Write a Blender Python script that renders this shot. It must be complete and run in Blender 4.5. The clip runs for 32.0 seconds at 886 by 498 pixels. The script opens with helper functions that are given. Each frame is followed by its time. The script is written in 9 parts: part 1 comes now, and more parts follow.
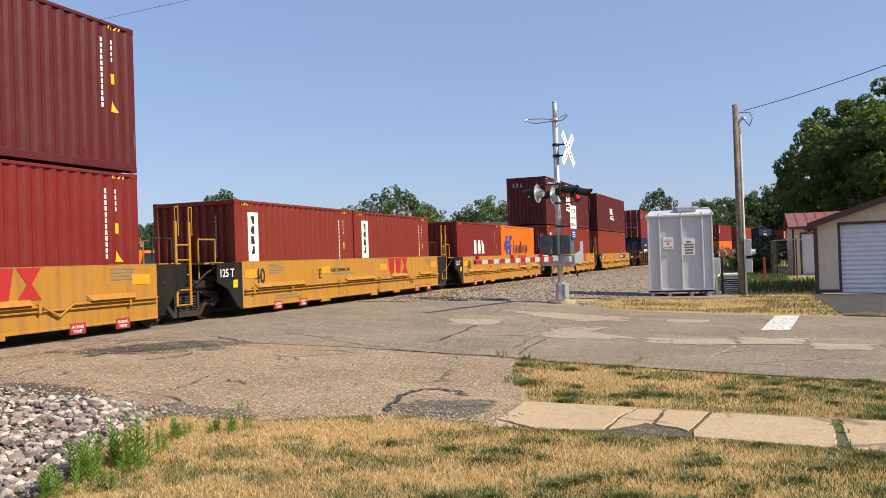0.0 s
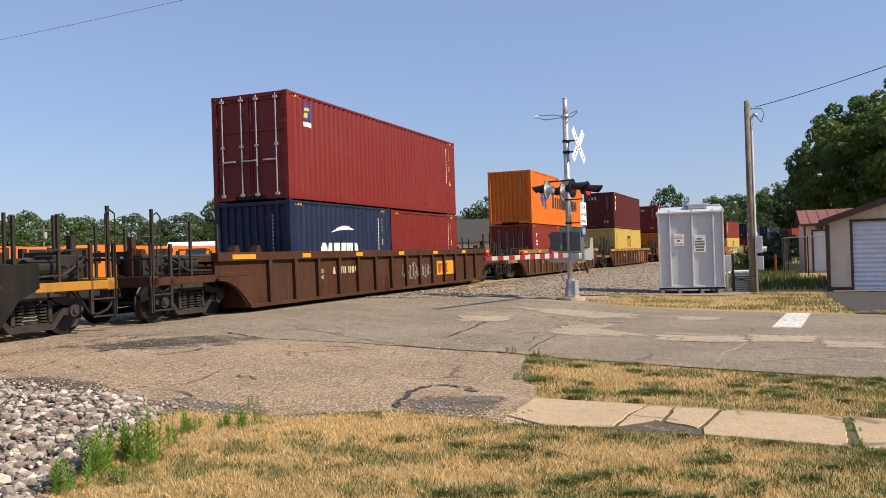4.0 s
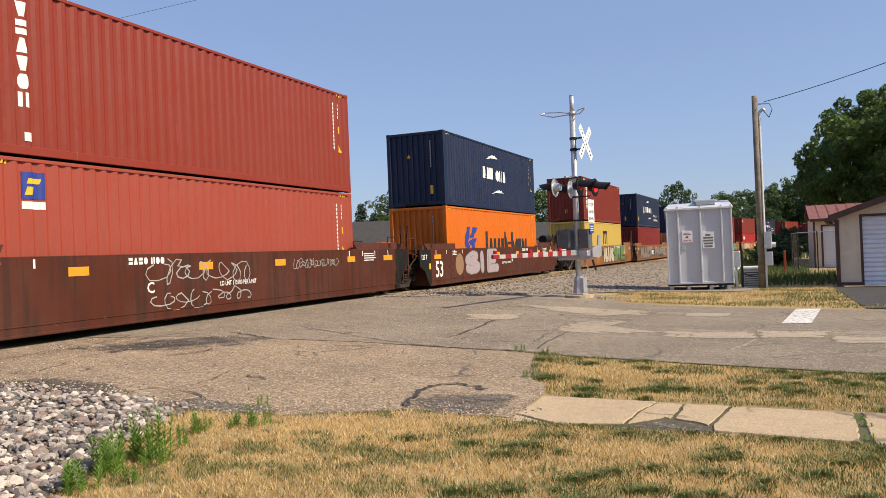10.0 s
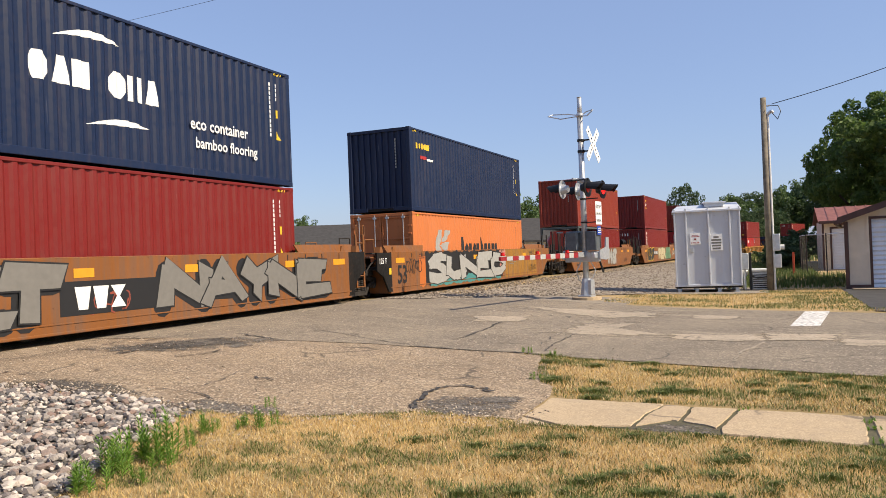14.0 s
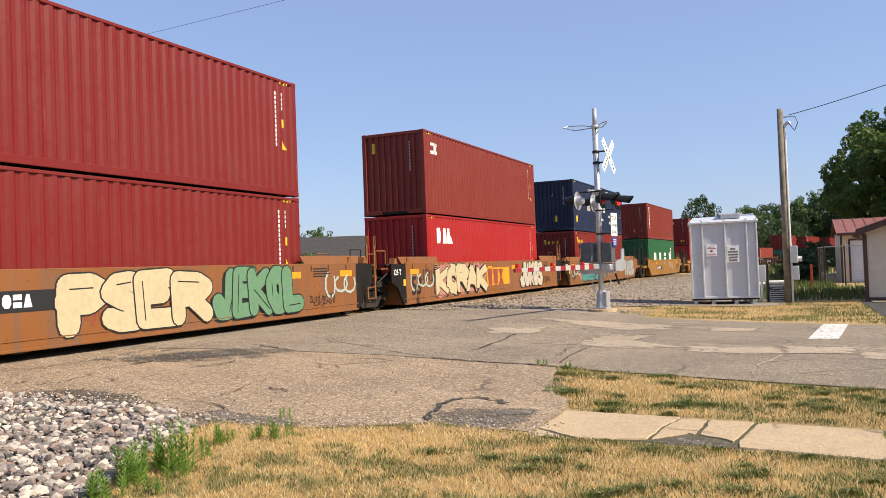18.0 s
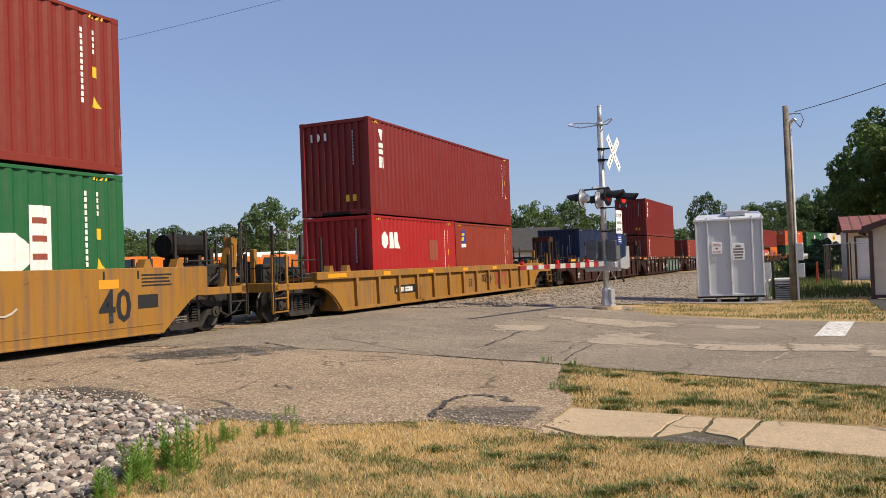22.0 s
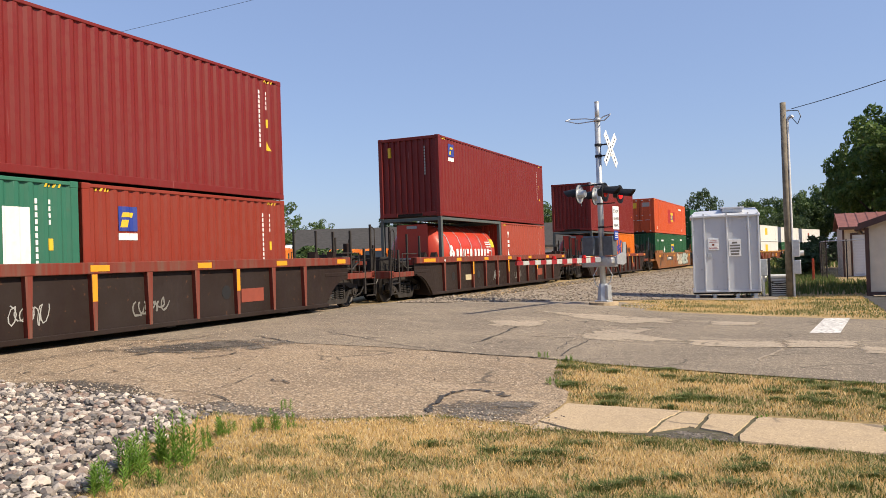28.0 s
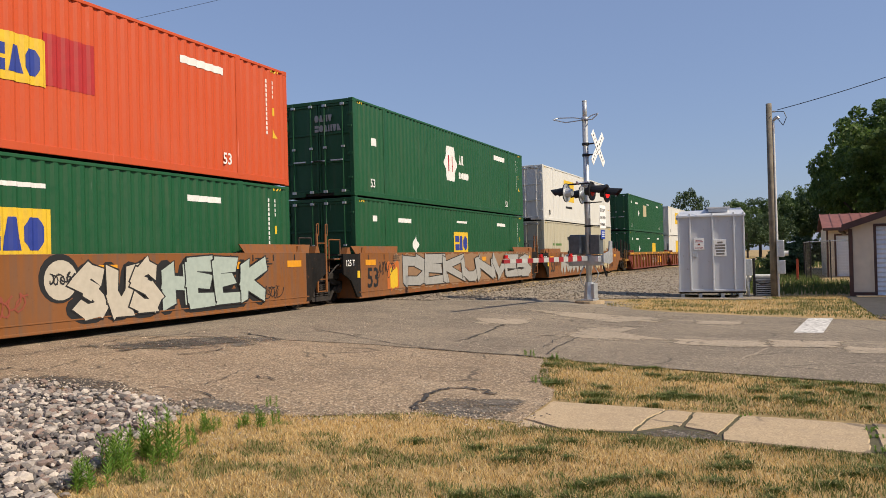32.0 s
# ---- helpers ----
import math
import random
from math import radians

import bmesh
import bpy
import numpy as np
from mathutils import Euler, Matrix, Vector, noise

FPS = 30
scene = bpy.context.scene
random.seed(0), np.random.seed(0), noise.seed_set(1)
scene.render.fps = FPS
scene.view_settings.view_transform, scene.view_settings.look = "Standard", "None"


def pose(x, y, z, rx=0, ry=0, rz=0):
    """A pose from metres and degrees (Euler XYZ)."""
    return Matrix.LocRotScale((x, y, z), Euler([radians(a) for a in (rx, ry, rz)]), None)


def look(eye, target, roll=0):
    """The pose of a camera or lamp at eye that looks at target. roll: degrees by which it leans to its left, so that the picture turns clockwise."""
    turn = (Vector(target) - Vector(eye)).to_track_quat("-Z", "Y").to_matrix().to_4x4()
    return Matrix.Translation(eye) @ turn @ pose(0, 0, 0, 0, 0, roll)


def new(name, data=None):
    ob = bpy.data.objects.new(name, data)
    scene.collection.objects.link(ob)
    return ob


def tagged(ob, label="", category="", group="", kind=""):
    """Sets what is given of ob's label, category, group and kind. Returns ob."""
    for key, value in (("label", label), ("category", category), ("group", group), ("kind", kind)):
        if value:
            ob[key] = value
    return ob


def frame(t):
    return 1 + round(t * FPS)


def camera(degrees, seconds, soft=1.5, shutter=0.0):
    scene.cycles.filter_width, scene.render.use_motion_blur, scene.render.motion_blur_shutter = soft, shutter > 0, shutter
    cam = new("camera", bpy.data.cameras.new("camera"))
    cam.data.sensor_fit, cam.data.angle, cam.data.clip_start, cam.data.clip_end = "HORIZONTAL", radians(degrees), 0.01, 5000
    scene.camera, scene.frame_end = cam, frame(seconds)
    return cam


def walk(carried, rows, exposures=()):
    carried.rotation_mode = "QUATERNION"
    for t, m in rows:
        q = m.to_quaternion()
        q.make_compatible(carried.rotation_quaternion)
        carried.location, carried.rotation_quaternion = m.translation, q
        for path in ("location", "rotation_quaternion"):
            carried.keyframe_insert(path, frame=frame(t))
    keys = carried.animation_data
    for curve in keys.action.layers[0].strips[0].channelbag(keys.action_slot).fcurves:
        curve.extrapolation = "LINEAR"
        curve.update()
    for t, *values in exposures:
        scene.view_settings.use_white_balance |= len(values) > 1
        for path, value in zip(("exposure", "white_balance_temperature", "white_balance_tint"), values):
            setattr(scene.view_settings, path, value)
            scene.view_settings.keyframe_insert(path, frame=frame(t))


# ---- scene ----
EYE = Vector((0.0, 0.0, 1.34))


def aim(yaw, pitch, roll):
    """The camera's pose: yaw to its left of the track's line, pitch up, lean."""
    a, b = radians(yaw), radians(pitch)
    way = Vector((math.cos(b) * math.cos(a), math.cos(b) * math.sin(a), math.sin(b)))
    return look(EYE, EYE + way * 10, roll)


cam = camera(58.17, 32.0, soft=0.75, shutter=0.0)
walk(cam, [
    (0.0, aim(20.589, 0.634, -1.922)),
    (0.5, aim(20.773, 0.646, -1.869)),
    (1.0, aim(20.892, 0.589, -1.763)),
    (1.5, aim(20.987, 0.481, -1.744)),
    (2.0, aim(21.073, 0.435, -1.736)),
    (2.5, aim(21.162, 0.367, -1.632)),
    (3.0, aim(21.172, 0.366, -1.624)),
    (3.5, aim(21.205, 0.386, -1.720)),
    (5.5, aim(21.556, 0.347, -1.799)),
    (6.0, aim(21.631, 0.316, -1.878)),
    (6.5, aim(21.673, 0.261, -2.011)),
    (7.0, aim(21.604, 0.212, -2.181)),
    (7.5, aim(21.516, 0.110, -2.334)),
    (8.0, aim(21.506, 0.126, -2.345)),
    (8.5, aim(21.476, 0.184, -2.368)),
    (9.0, aim(21.664, 0.163, -2.300)),
    (9.5, aim(21.814, 0.213, -2.244)),
    (10.0, aim(21.860, 0.316, -2.296)),
    (10.5, aim(21.847, 0.316, -2.203)),
    (11.0, aim(21.905, 0.342, -2.113)),
    (11.5, aim(22.016, 0.422, -2.128)),
    (12.0, aim(22.094, 0.484, -2.133)),
    (12.5, aim(22.209, 0.469, -2.120)),
    (13.0, aim(22.270, 0.462, -2.208)),
    (13.5, aim(22.324, 0.465, -2.213)),
    (14.0, aim(22.379, 0.469, -2.217)),
    (14.5, aim(22.499, 0.461, -2.299)),
    (16.5, aim(23.620, 2.040, -1.819)),
    (17.0, aim(23.709, 1.785, -1.859)),
    (17.5, aim(23.562, 1.454, -2.009)),
    (18.0, aim(23.411, 1.324, -2.104)),
    (18.5, aim(23.429, 1.136, -2.007)),
    (19.0, aim(23.484, 0.997, -2.005)),
    (19.5, aim(23.493, 0.932, -2.043)),
    (20.0, aim(23.449, 0.920, -2.116)),
    (20.5, aim(23.330, 0.954, -2.071)),
    (21.0, aim(23.385, 1.009, -2.023)),
    (21.5, aim(23.515, 1.074, -2.137)),
    (22.0, aim(23.758, 1.163, -2.132)),
    (22.5, aim(23.985, 1.269, -1.938)),
    (23.0, aim(24.031, 1.370, -1.976)),
    (23.5, aim(24.043, 1.407, -2.044)),
    (24.0, aim(24.070, 1.381, -1.982)),
    (24.5, aim(24.066, 1.391, -1.967)),
    (25.0, aim(24.024, 1.439, -1.952)),
    (25.5, aim(23.936, 1.349, -2.034)),
    (27.5, aim(23.569, 0.966, -1.866)),
    (28.0, aim(23.545, 0.803, -1.882)),
    (28.5, aim(23.533, 0.639, -1.817)),
    (29.0, aim(23.387, 0.568, -1.609)),
    (29.5, aim(23.029, 0.536, -1.616)),
    (30.0, aim(22.748, 0.473, -1.569)),
    (30.5, aim(22.747, 0.518, -1.484)),
    (31.0, aim(22.626, 0.532, -1.389)),
    (31.5, aim(22.502, 0.521, -1.389)),
    (32.0, aim(22.617, 0.606, -1.460)),
], exposures=[(0.0, 0.46, 7000, 12.5), (2.0, 0.35, 7000, 12.5), (3.4, 0.43, 7000, 12.5), (5.3, 0.19, 7000, 12.5), (6.0, 0.07, 7000, 12.5), (6.6, 0.21, 7000, 12.5), (7.3, 0.35, 7000, 12.5), (9.0, 0.38, 7000, 12.5), (11.0, 0.37, 7000, 12.5), (12.0, 0.40, 7000, 12.5), (14.0, 0.48, 7000, 12.5), (17.0, 0.43, 7000, 12.5), (18.0, 0.59, 7000, 12.5), (20.0, 0.57, 7000, 12.5), (21.0, 0.42, 7000, 12.5), (22.0, 0.25, 7000, 12.5), (23.0, 0.29, 7000, 12.5), (24.0, 0.37, 7000, 12.5), (25.0, 0.48, 7000, 12.5), (28.0, 0.46, 7000, 12.5), (30.0, 0.41, 7000, 12.5), (31.0, 0.31, 7000, 12.5), (32.0, 0.09, 7000, 12.5)])

# ---- light ----
SUN_AZ, SUN_EL = -93.0, 42.0        # degrees: from the x axis, above the ground
world = bpy.data.worlds.new("sky")
scene.world = world
world.use_nodes = True
wn = world.node_tree.nodes
sky = wn.new("ShaderNodeTexSky")
sky.sky_type, sky.sun_disc = "NISHITA", False
sky.sun_elevation, sky.sun_rotation = radians(SUN_EL), radians(90 - SUN_AZ)
sky.air_density, sky.dust_density, sky.ozone_density = 1.0, 0.8, 4.0
wn["Background"].inputs["Strength"].default_value = 0.1
haze = wn.new("ShaderNodeMix")            # summer haze: it evens out the clear sky and turns it towards lavender
haze.data_type = "RGBA"
haze.inputs[0].default_value, haze.inputs[7].default_value = 0.45, (2.6, 3.75, 6.9, 1)
world.node_tree.links.new(sky.outputs[0], haze.inputs[6])
world.node_tree.links.new(haze.outputs[2], wn["Background"].inputs["Color"])
sun = new("sun", bpy.data.lights.new("sun", "SUN"))
sun.data.energy, sun.data.angle, sun.data.color = 5.0, radians(0.5), (1.0, 0.905, 0.735)
_a, _e = radians(SUN_AZ), radians(SUN_EL)
SUN_WAY = Vector((math.cos(_e) * math.cos(_a), math.cos(_e) * math.sin(_a), math.sin(_e)))
sun.matrix_world = look(SUN_WAY * 60, (0, 0, 0))


# ---- materials ----
def nodes_of(name):
    m = bpy.data.materials.new(name)
    m.use_nodes = True
    return m, m.node_tree.nodes, m.node_tree.links, m.node_tree.nodes["Principled BSDF"]


def noise_of(n, l, src, scale, detail=4.0, stretch=(1, 1, 1)):
    mp = n.new("ShaderNodeMapping")
    mp.inputs["Scale"].default_value = stretch
    l.new(src, mp.inputs["Vector"])
    t = n.new("ShaderNodeTexNoise")
    t.inputs["Scale"].default_value, t.inputs["Detail"].default_value = scale, detail
    l.new(mp.outputs[0], t.inputs["Vector"])
    return t.outputs["Fac"]


def ramp_of(n, l, src, lo, hi, a=(0, 0, 0, 1), b=(1, 1, 1, 1)):
    r = n.new("ShaderNodeValToRGB")
    r.color_ramp.elements[0].position, r.color_ramp.elements[1].position = lo, hi
    r.color_ramp.elements[0].color, r.color_ramp.elements[1].color = a, b
    l.new(src, r.inputs[0])
    return r.outputs[0]


def mix_of(n, l, fac, a, b, how="MIX"):
    m = n.new("ShaderNodeMix")
    m.data_type, m.blend_type = "RGBA", how
    for sock, v in ((m.inputs[0], fac), (m.inputs[6], a), (m.inputs[7], b)):
        if isinstance(v, (int, float)):
            sock.default_value = v
        elif isinstance(v, tuple):
            sock.default_value = (*v, 1) if len(v) == 3 else v
        else:
            l.new(v, sock)
    return m.outputs[2]


def bump_of(n, l, p, src, strength, dist=0.01):
    b = n.new("ShaderNodeBump")
    b.inputs["Strength"].default_value, b.inputs["Distance"].default_value = strength, dist
    l.new(src, b.inputs["Height"])
    l.new(b.outputs[0], p.inputs["Normal"])


def paint(name, rgb, rough=0.45, dirt=(0.12, 0.08, 0.06), wear=0.35, fade=0.25, metal=0.0):
    """Painted steel: fading in broad clouds, streaks that run down, specks of rust."""
    m, n, l, p = nodes_of(name)
    tc = n.new("ShaderNodeTexCoord").outputs["Object"]
    info = n.new("ShaderNodeObjectInfo").outputs["Random"]
    grey = sum(rgb) / 3
    pale = tuple(min(1, c * 0.85 + grey * 0.25 + 0.035) for c in rgb)
    cloud = noise_of(n, l, tc, 0.7, 5)
    c1 = mix_of(n, l, ramp_of(n, l, cloud, 0.42, 0.75, (0, 0, 0, 1), (fade, fade, fade, 1)), rgb, pale)
    streak = noise_of(n, l, tc, 3.0, 6, (3.0, 3.0, 0.18))
    c2 = mix_of(n, l, ramp_of(n, l, streak, 0.52 if rough < 0.5 else 0.46, 0.78 if rough < 0.5 else 0.68, (0, 0, 0, 1), (wear, wear, wear, 1)), c1, dirt)
    spots = noise_of(n, l, tc, 9.0, 8)
    c3 = mix_of(n, l, ramp_of(n, l, spots, 0.66, 0.72, (0, 0, 0, 1), (wear, wear, wear, 1)), c2, (0.10, 0.045, 0.025))
    if rough < 0.5:       # scrapes and scuffs down to the pale primer, in places
        scrape = noise_of(n, l, tc, 16.0, 3, (1.0, 1.0, 0.045))
        where = ramp_of(n, l, noise_of(n, l, tc, 1.1, 2), 0.50, 0.60)
        c3 = mix_of(n, l, mix_of(n, l, 1.0, ramp_of(n, l, scrape, 0.70, 0.73, (0, 0, 0, 1), (0.45, 0.45, 0.45, 1)), where, "MULTIPLY"), c3, tuple(min(0.8, c * 1.3 + 0.16) for c in rgb))
    mul = mix_of(n, l, 1.0, c3, ramp_of(n, l, info, 0.0, 1.0, (0.92, 0.92, 0.92, 1), (1.0, 1.0, 1.0, 1)), "MULTIPLY")
    l.new(mul, p.inputs["Base Color"])
    l.new(ramp_of(n, l, spots, 0.3, 0.8, (rough - 0.08,) * 3 + (1,), (min(1, rough + 0.25),) * 3 + (1,)), p.inputs["Roughness"])
    p.inputs["Metallic"].default_value = metal
    p.inputs["Specular IOR Level"].default_value = 0.32 if rough < 0.5 else 0.2
    bump_of(n, l, p, noise_of(n, l, tc, 14, 4), 0.12, 0.006)
    return m


def plain(name, rgb, rough=0.6, metal=0.0, var=0.15, scale=8.0, bump=0.15, glow=0.0):
    m, n, l, p = nodes_of(name)
    tc = n.new("ShaderNodeTexCoord").outputs["Object"]
    f = noise_of(n, l, tc, scale, 6)
    lo, hi = tuple(c * (1 - var) for c in rgb), tuple(min(1, c * (1 + var)) for c in rgb)
    l.new(ramp_of(n, l, f, 0.3, 0.7, (*lo, 1), (*hi, 1)), p.inputs["Base Color"])
    p.inputs["Roughness"].default_value, p.inputs["Metallic"].default_value = rough, metal
    if bump:
        bump_of(n, l, p, noise_of(n, l, tc, scale * 4, 5), bump, 0.01)
    if glow:
        p.inputs["Emission Color"].default_value, p.inputs["Emission Strength"].default_value = (*rgb, 1), glow
    return m


def paving(name, a, b, grit_lo, grit_hi, grain=70.0, streak=0.5, rough=0.92, bump=0.7, dist=0.012, stain=(0.10, 0.09, 0.08), ragged=False):
    """Worn paving: broad bleached and dark areas, streaks along the street, stones that show singly, hairline cracks."""
    m, n, l, p = nodes_of(name)
    tc = n.new("ShaderNodeTexCoord").outputs["Object"]
    base = mix_of(n, l, ramp_of(n, l, noise_of(n, l, tc, 0.55, 7), 0.38, 0.62), a, b)
    turn = n.new("ShaderNodeMapping")
    turn.inputs["Rotation"].default_value = (0, 0, radians(22))
    l.new(tc, turn.inputs["Vector"])
    run = noise_of(n, l, turn.outputs[0], 1.6, 7, (2.6, 0.28, 1))
    base = mix_of(n, l, ramp_of(n, l, run, 0.50, 0.72, (0, 0, 0, 1), (streak,) * 3 + (1,)), base, stain)
    base = mix_of(n, l, ramp_of(n, l, noise_of(n, l, turn.outputs[0], 1.1, 8, (2.0, 0.35, 1)), 0.56, 0.70, (0, 0, 0, 1), (streak * 0.8,) * 3 + (1,)), base, grit_hi)
    cells = n.new("ShaderNodeTexVoronoi")
    cells.inputs["Scale"].default_value = grain
    l.new(tc, cells.inputs["Vector"])
    pick = n.new("ShaderNodeSeparateColor")
    l.new(cells.outputs["Color"], pick.inputs[0])
    base = mix_of(n, l, ramp_of(n, l, pick.outputs[0], 0.74, 0.86, (0, 0, 0, 1), (0.85,) * 3 + (1,)), base, grit_hi)
    base = mix_of(n, l, ramp_of(n, l, pick.outputs[1], 0.67, 0.86, (0, 0, 0, 1), (0.85,) * 3 + (1,)), base, grit_lo)
    base = mix_of(n, l, ramp_of(n, l, noise_of(n, l, tc, 7.0, 8), 0.50, 0.68, (0, 0, 0, 1), (streak,) * 3 + (1,)), base, stain)
    web = n.new("ShaderNodeTexVoronoi")
    web.feature = "DISTANCE_TO_EDGE"
    web.inputs["Scale"].default_value = 0.75
    warp = n.new("ShaderNodeMix")
    warp.data_type = "VECTOR"
    warp.inputs[0].default_value = 0.25
    l.new(tc, warp.inputs[4])
    nz = n.new("ShaderNodeTexNoise")
    nz.inputs["Scale"].default_value, nz.inputs["Detail"].default_value = 2.5, 6
    l.new(tc, nz.inputs["Vector"])
    l.new(nz.outputs["Color"], warp.inputs[5])
    l.new(warp.outputs[1], web.inputs["Vector"])
    some = ramp_of(n, l, noise_of(n, l, tc, 0.9, 3), 0.50, 0.60)
    line = mix_of(n, l, 1.0, ramp_of(n, l, web.outputs["Distance"], 0.004, 0.016, (0.8,) * 3 + (1,), (0, 0, 0, 1)), some, "MULTIPLY")
    base = mix_of(n, l, line, base, tuple(c * 0.45 for c in stain))
    l.new(base, p.inputs["Base Color"])
    p.inputs["Roughness"].default_value = rough
    bump_of(n, l, p, cells.outputs["Distance"], bump, dist)
    if ragged:
        edge = n.new("ShaderNodeAttribute")
        edge.attribute_name = "inward"
        add = n.new("ShaderNodeMath")
        add.operation = "ADD"
        l.new(edge.outputs["Fac"], add.inputs[0])
        l.new(mix_of(n, l, 0.45, noise_of(n, l, turn.outputs[0], 3.0, 8, (1.4, 0.7, 1)), noise_of(n, l, tc, 24.0, 6)), add.inputs[1])
        l.new(ramp_of(n, l, add.outputs[0], 0.66, 0.80), p.inputs["Alpha"])
    return m


def two_tone(name, a, b, c, s1, s2, rough=0.95, bump=0.5, dist=0.02, lo=0.42, hi=0.58):
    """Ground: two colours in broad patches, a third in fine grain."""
    m, n, l, p = nodes_of(name)
    tc = n.new("ShaderNodeTexCoord").outputs["Object"]
    big, fine = noise_of(n, l, tc, s1, 6), noise_of(n, l, tc, s2, 8)
    base = mix_of(n, l, ramp_of(n, l, big, lo, hi), a, b)
    l.new(mix_of(n, l, ramp_of(n, l, fine, 0.45, 0.7), base, c), p.inputs["Base Color"])
    p.inputs["Roughness"].default_value = rough
    bump_of(n, l, p, fine, bump, dist)
    return m


COLOURS = dict(
    maroon=(0.0795, 0.0077, 0.0077), brick=(0.2107, 0.0275, 0.0133), rust=(0.172, 0.0202, 0.0108), salmon=(0.2838, 0.0516, 0.031),
    red=(0.3182, 0.0114, 0.0114), crimson=(0.1548, 0.0108, 0.0082), navy=(0.0051, 0.014, 0.0458), orange=(0.5626, 0.1257, 0.0053),
    peach=(0.4964, 0.1522, 0.0464), yellow=(0.4633, 0.3309, 0.0761), green=(0.0127, 0.1018, 0.035), teal=(0.0223, 0.1273, 0.0795),
    forest=(0.0077, 0.0732, 0.0267), ember=(0.4765, 0.0695, 0.0185), white=(0.5836, 0.5836, 0.5537), cream=(0.4104, 0.3839, 0.2912),
    bottle=(0.0101, 0.0541, 0.035),
    sunny=(0.3691, 0.175, 0.0229), tan=(0.2036, 0.0751, 0.021), ochre=(0.2737, 0.1287, 0.0197), tawny=(0.21, 0.1082, 0.0414), umber=(0.0705, 0.0168, 0.0077), coffee=(0.0585, 0.0211, 0.009),
    coal=(0.0191, 0.0108, 0.0089), flame=(0.1527, 0.0255, 0.0153), plum=(0.0318, 0.0083, 0.0058), soot=(0.0064, 0.0058, 0.0051))
PAINT = {}


def coat(key):
    if key not in PAINT:
        car_like = key in ("sunny", "tan", "tawny", "ochre", "umber", "coffee", "coal", "flame", "plum", "soot")
        PAINT[key] = paint("paint_" + key, COLOURS[key], 0.6 if car_like else 0.42, wear=0.3 if key == "sunny" else 0.6 if car_like else 0.17, fade=0.3 if car_like else 0.13,
                           dirt=(0.022, 0.015, 0.011) if key in ("umber", "coffee", "coal", "plum", "soot") else (0.12, 0.08, 0.06))
    return PAINT[key]


INK = {k: plain("ink_" + k, v, 0.55, var=0.08, bump=0) for k, v in dict(
    white=(0.6403, 0.6403, 0.6243), black=(0.0102, 0.0102, 0.0109), yellow=(0.6019, 0.3894, 0.0213), blue=(0.0136, 0.034, 0.2247), red=(0.3404, 0.0136, 0.0136),
    amber=(0.6019, 0.2549, 0.0106), grey=(0.1498, 0.143, 0.1294), cream=(0.43, 0.365, 0.225), leaf=(0.0749, 0.1634, 0.0408), mint=(0.0953, 0.2042, 0.1157),
    aqua=(0.0408, 0.1838, 0.1838), ice=(0.31, 0.37, 0.335), dust=(0.2315, 0.1362, 0.0749), chalk=(0.42, 0.38, 0.31), ember=(0.4249, 0.1133, 0.0213), lilac=(0.30, 0.25, 0.28), pink=(0.354, 0.1634, 0.1362), rose=(0.2247, 0.0477, 0.0272), silver=(0.2859, 0.2859, 0.2723)).items()}
FRAME_IRON = plain("dusty_cast_iron", (0.0239, 0.0193, 0.0166), 0.75, 0.1, 0.45, 6, 0.4)
WHEEL_IRON = plain("rolled_wheel_steel", (0.0147, 0.012, 0.011), 0.5, 0.3, 0.4, 5, 0.3)
STEEL = plain("worn_steel", (0.0192, 0.0148, 0.0118), 0.85, 0.0, 0.4, 6, 0.4)
GREASE = plain("greasy_iron", (0.0104, 0.0081, 0.0067), 0.8, 0.0, 0.5, 5, 0.5)
TREAD = plain("bright_wheel_tread", (0.32, 0.28, 0.25), 0.35, 0.9, 0.2, 12, 0.1)
GALV = plain("galvanised_steel", (0.46, 0.48, 0.50), 0.42, 0.55, 0.12, 10, 0.1)


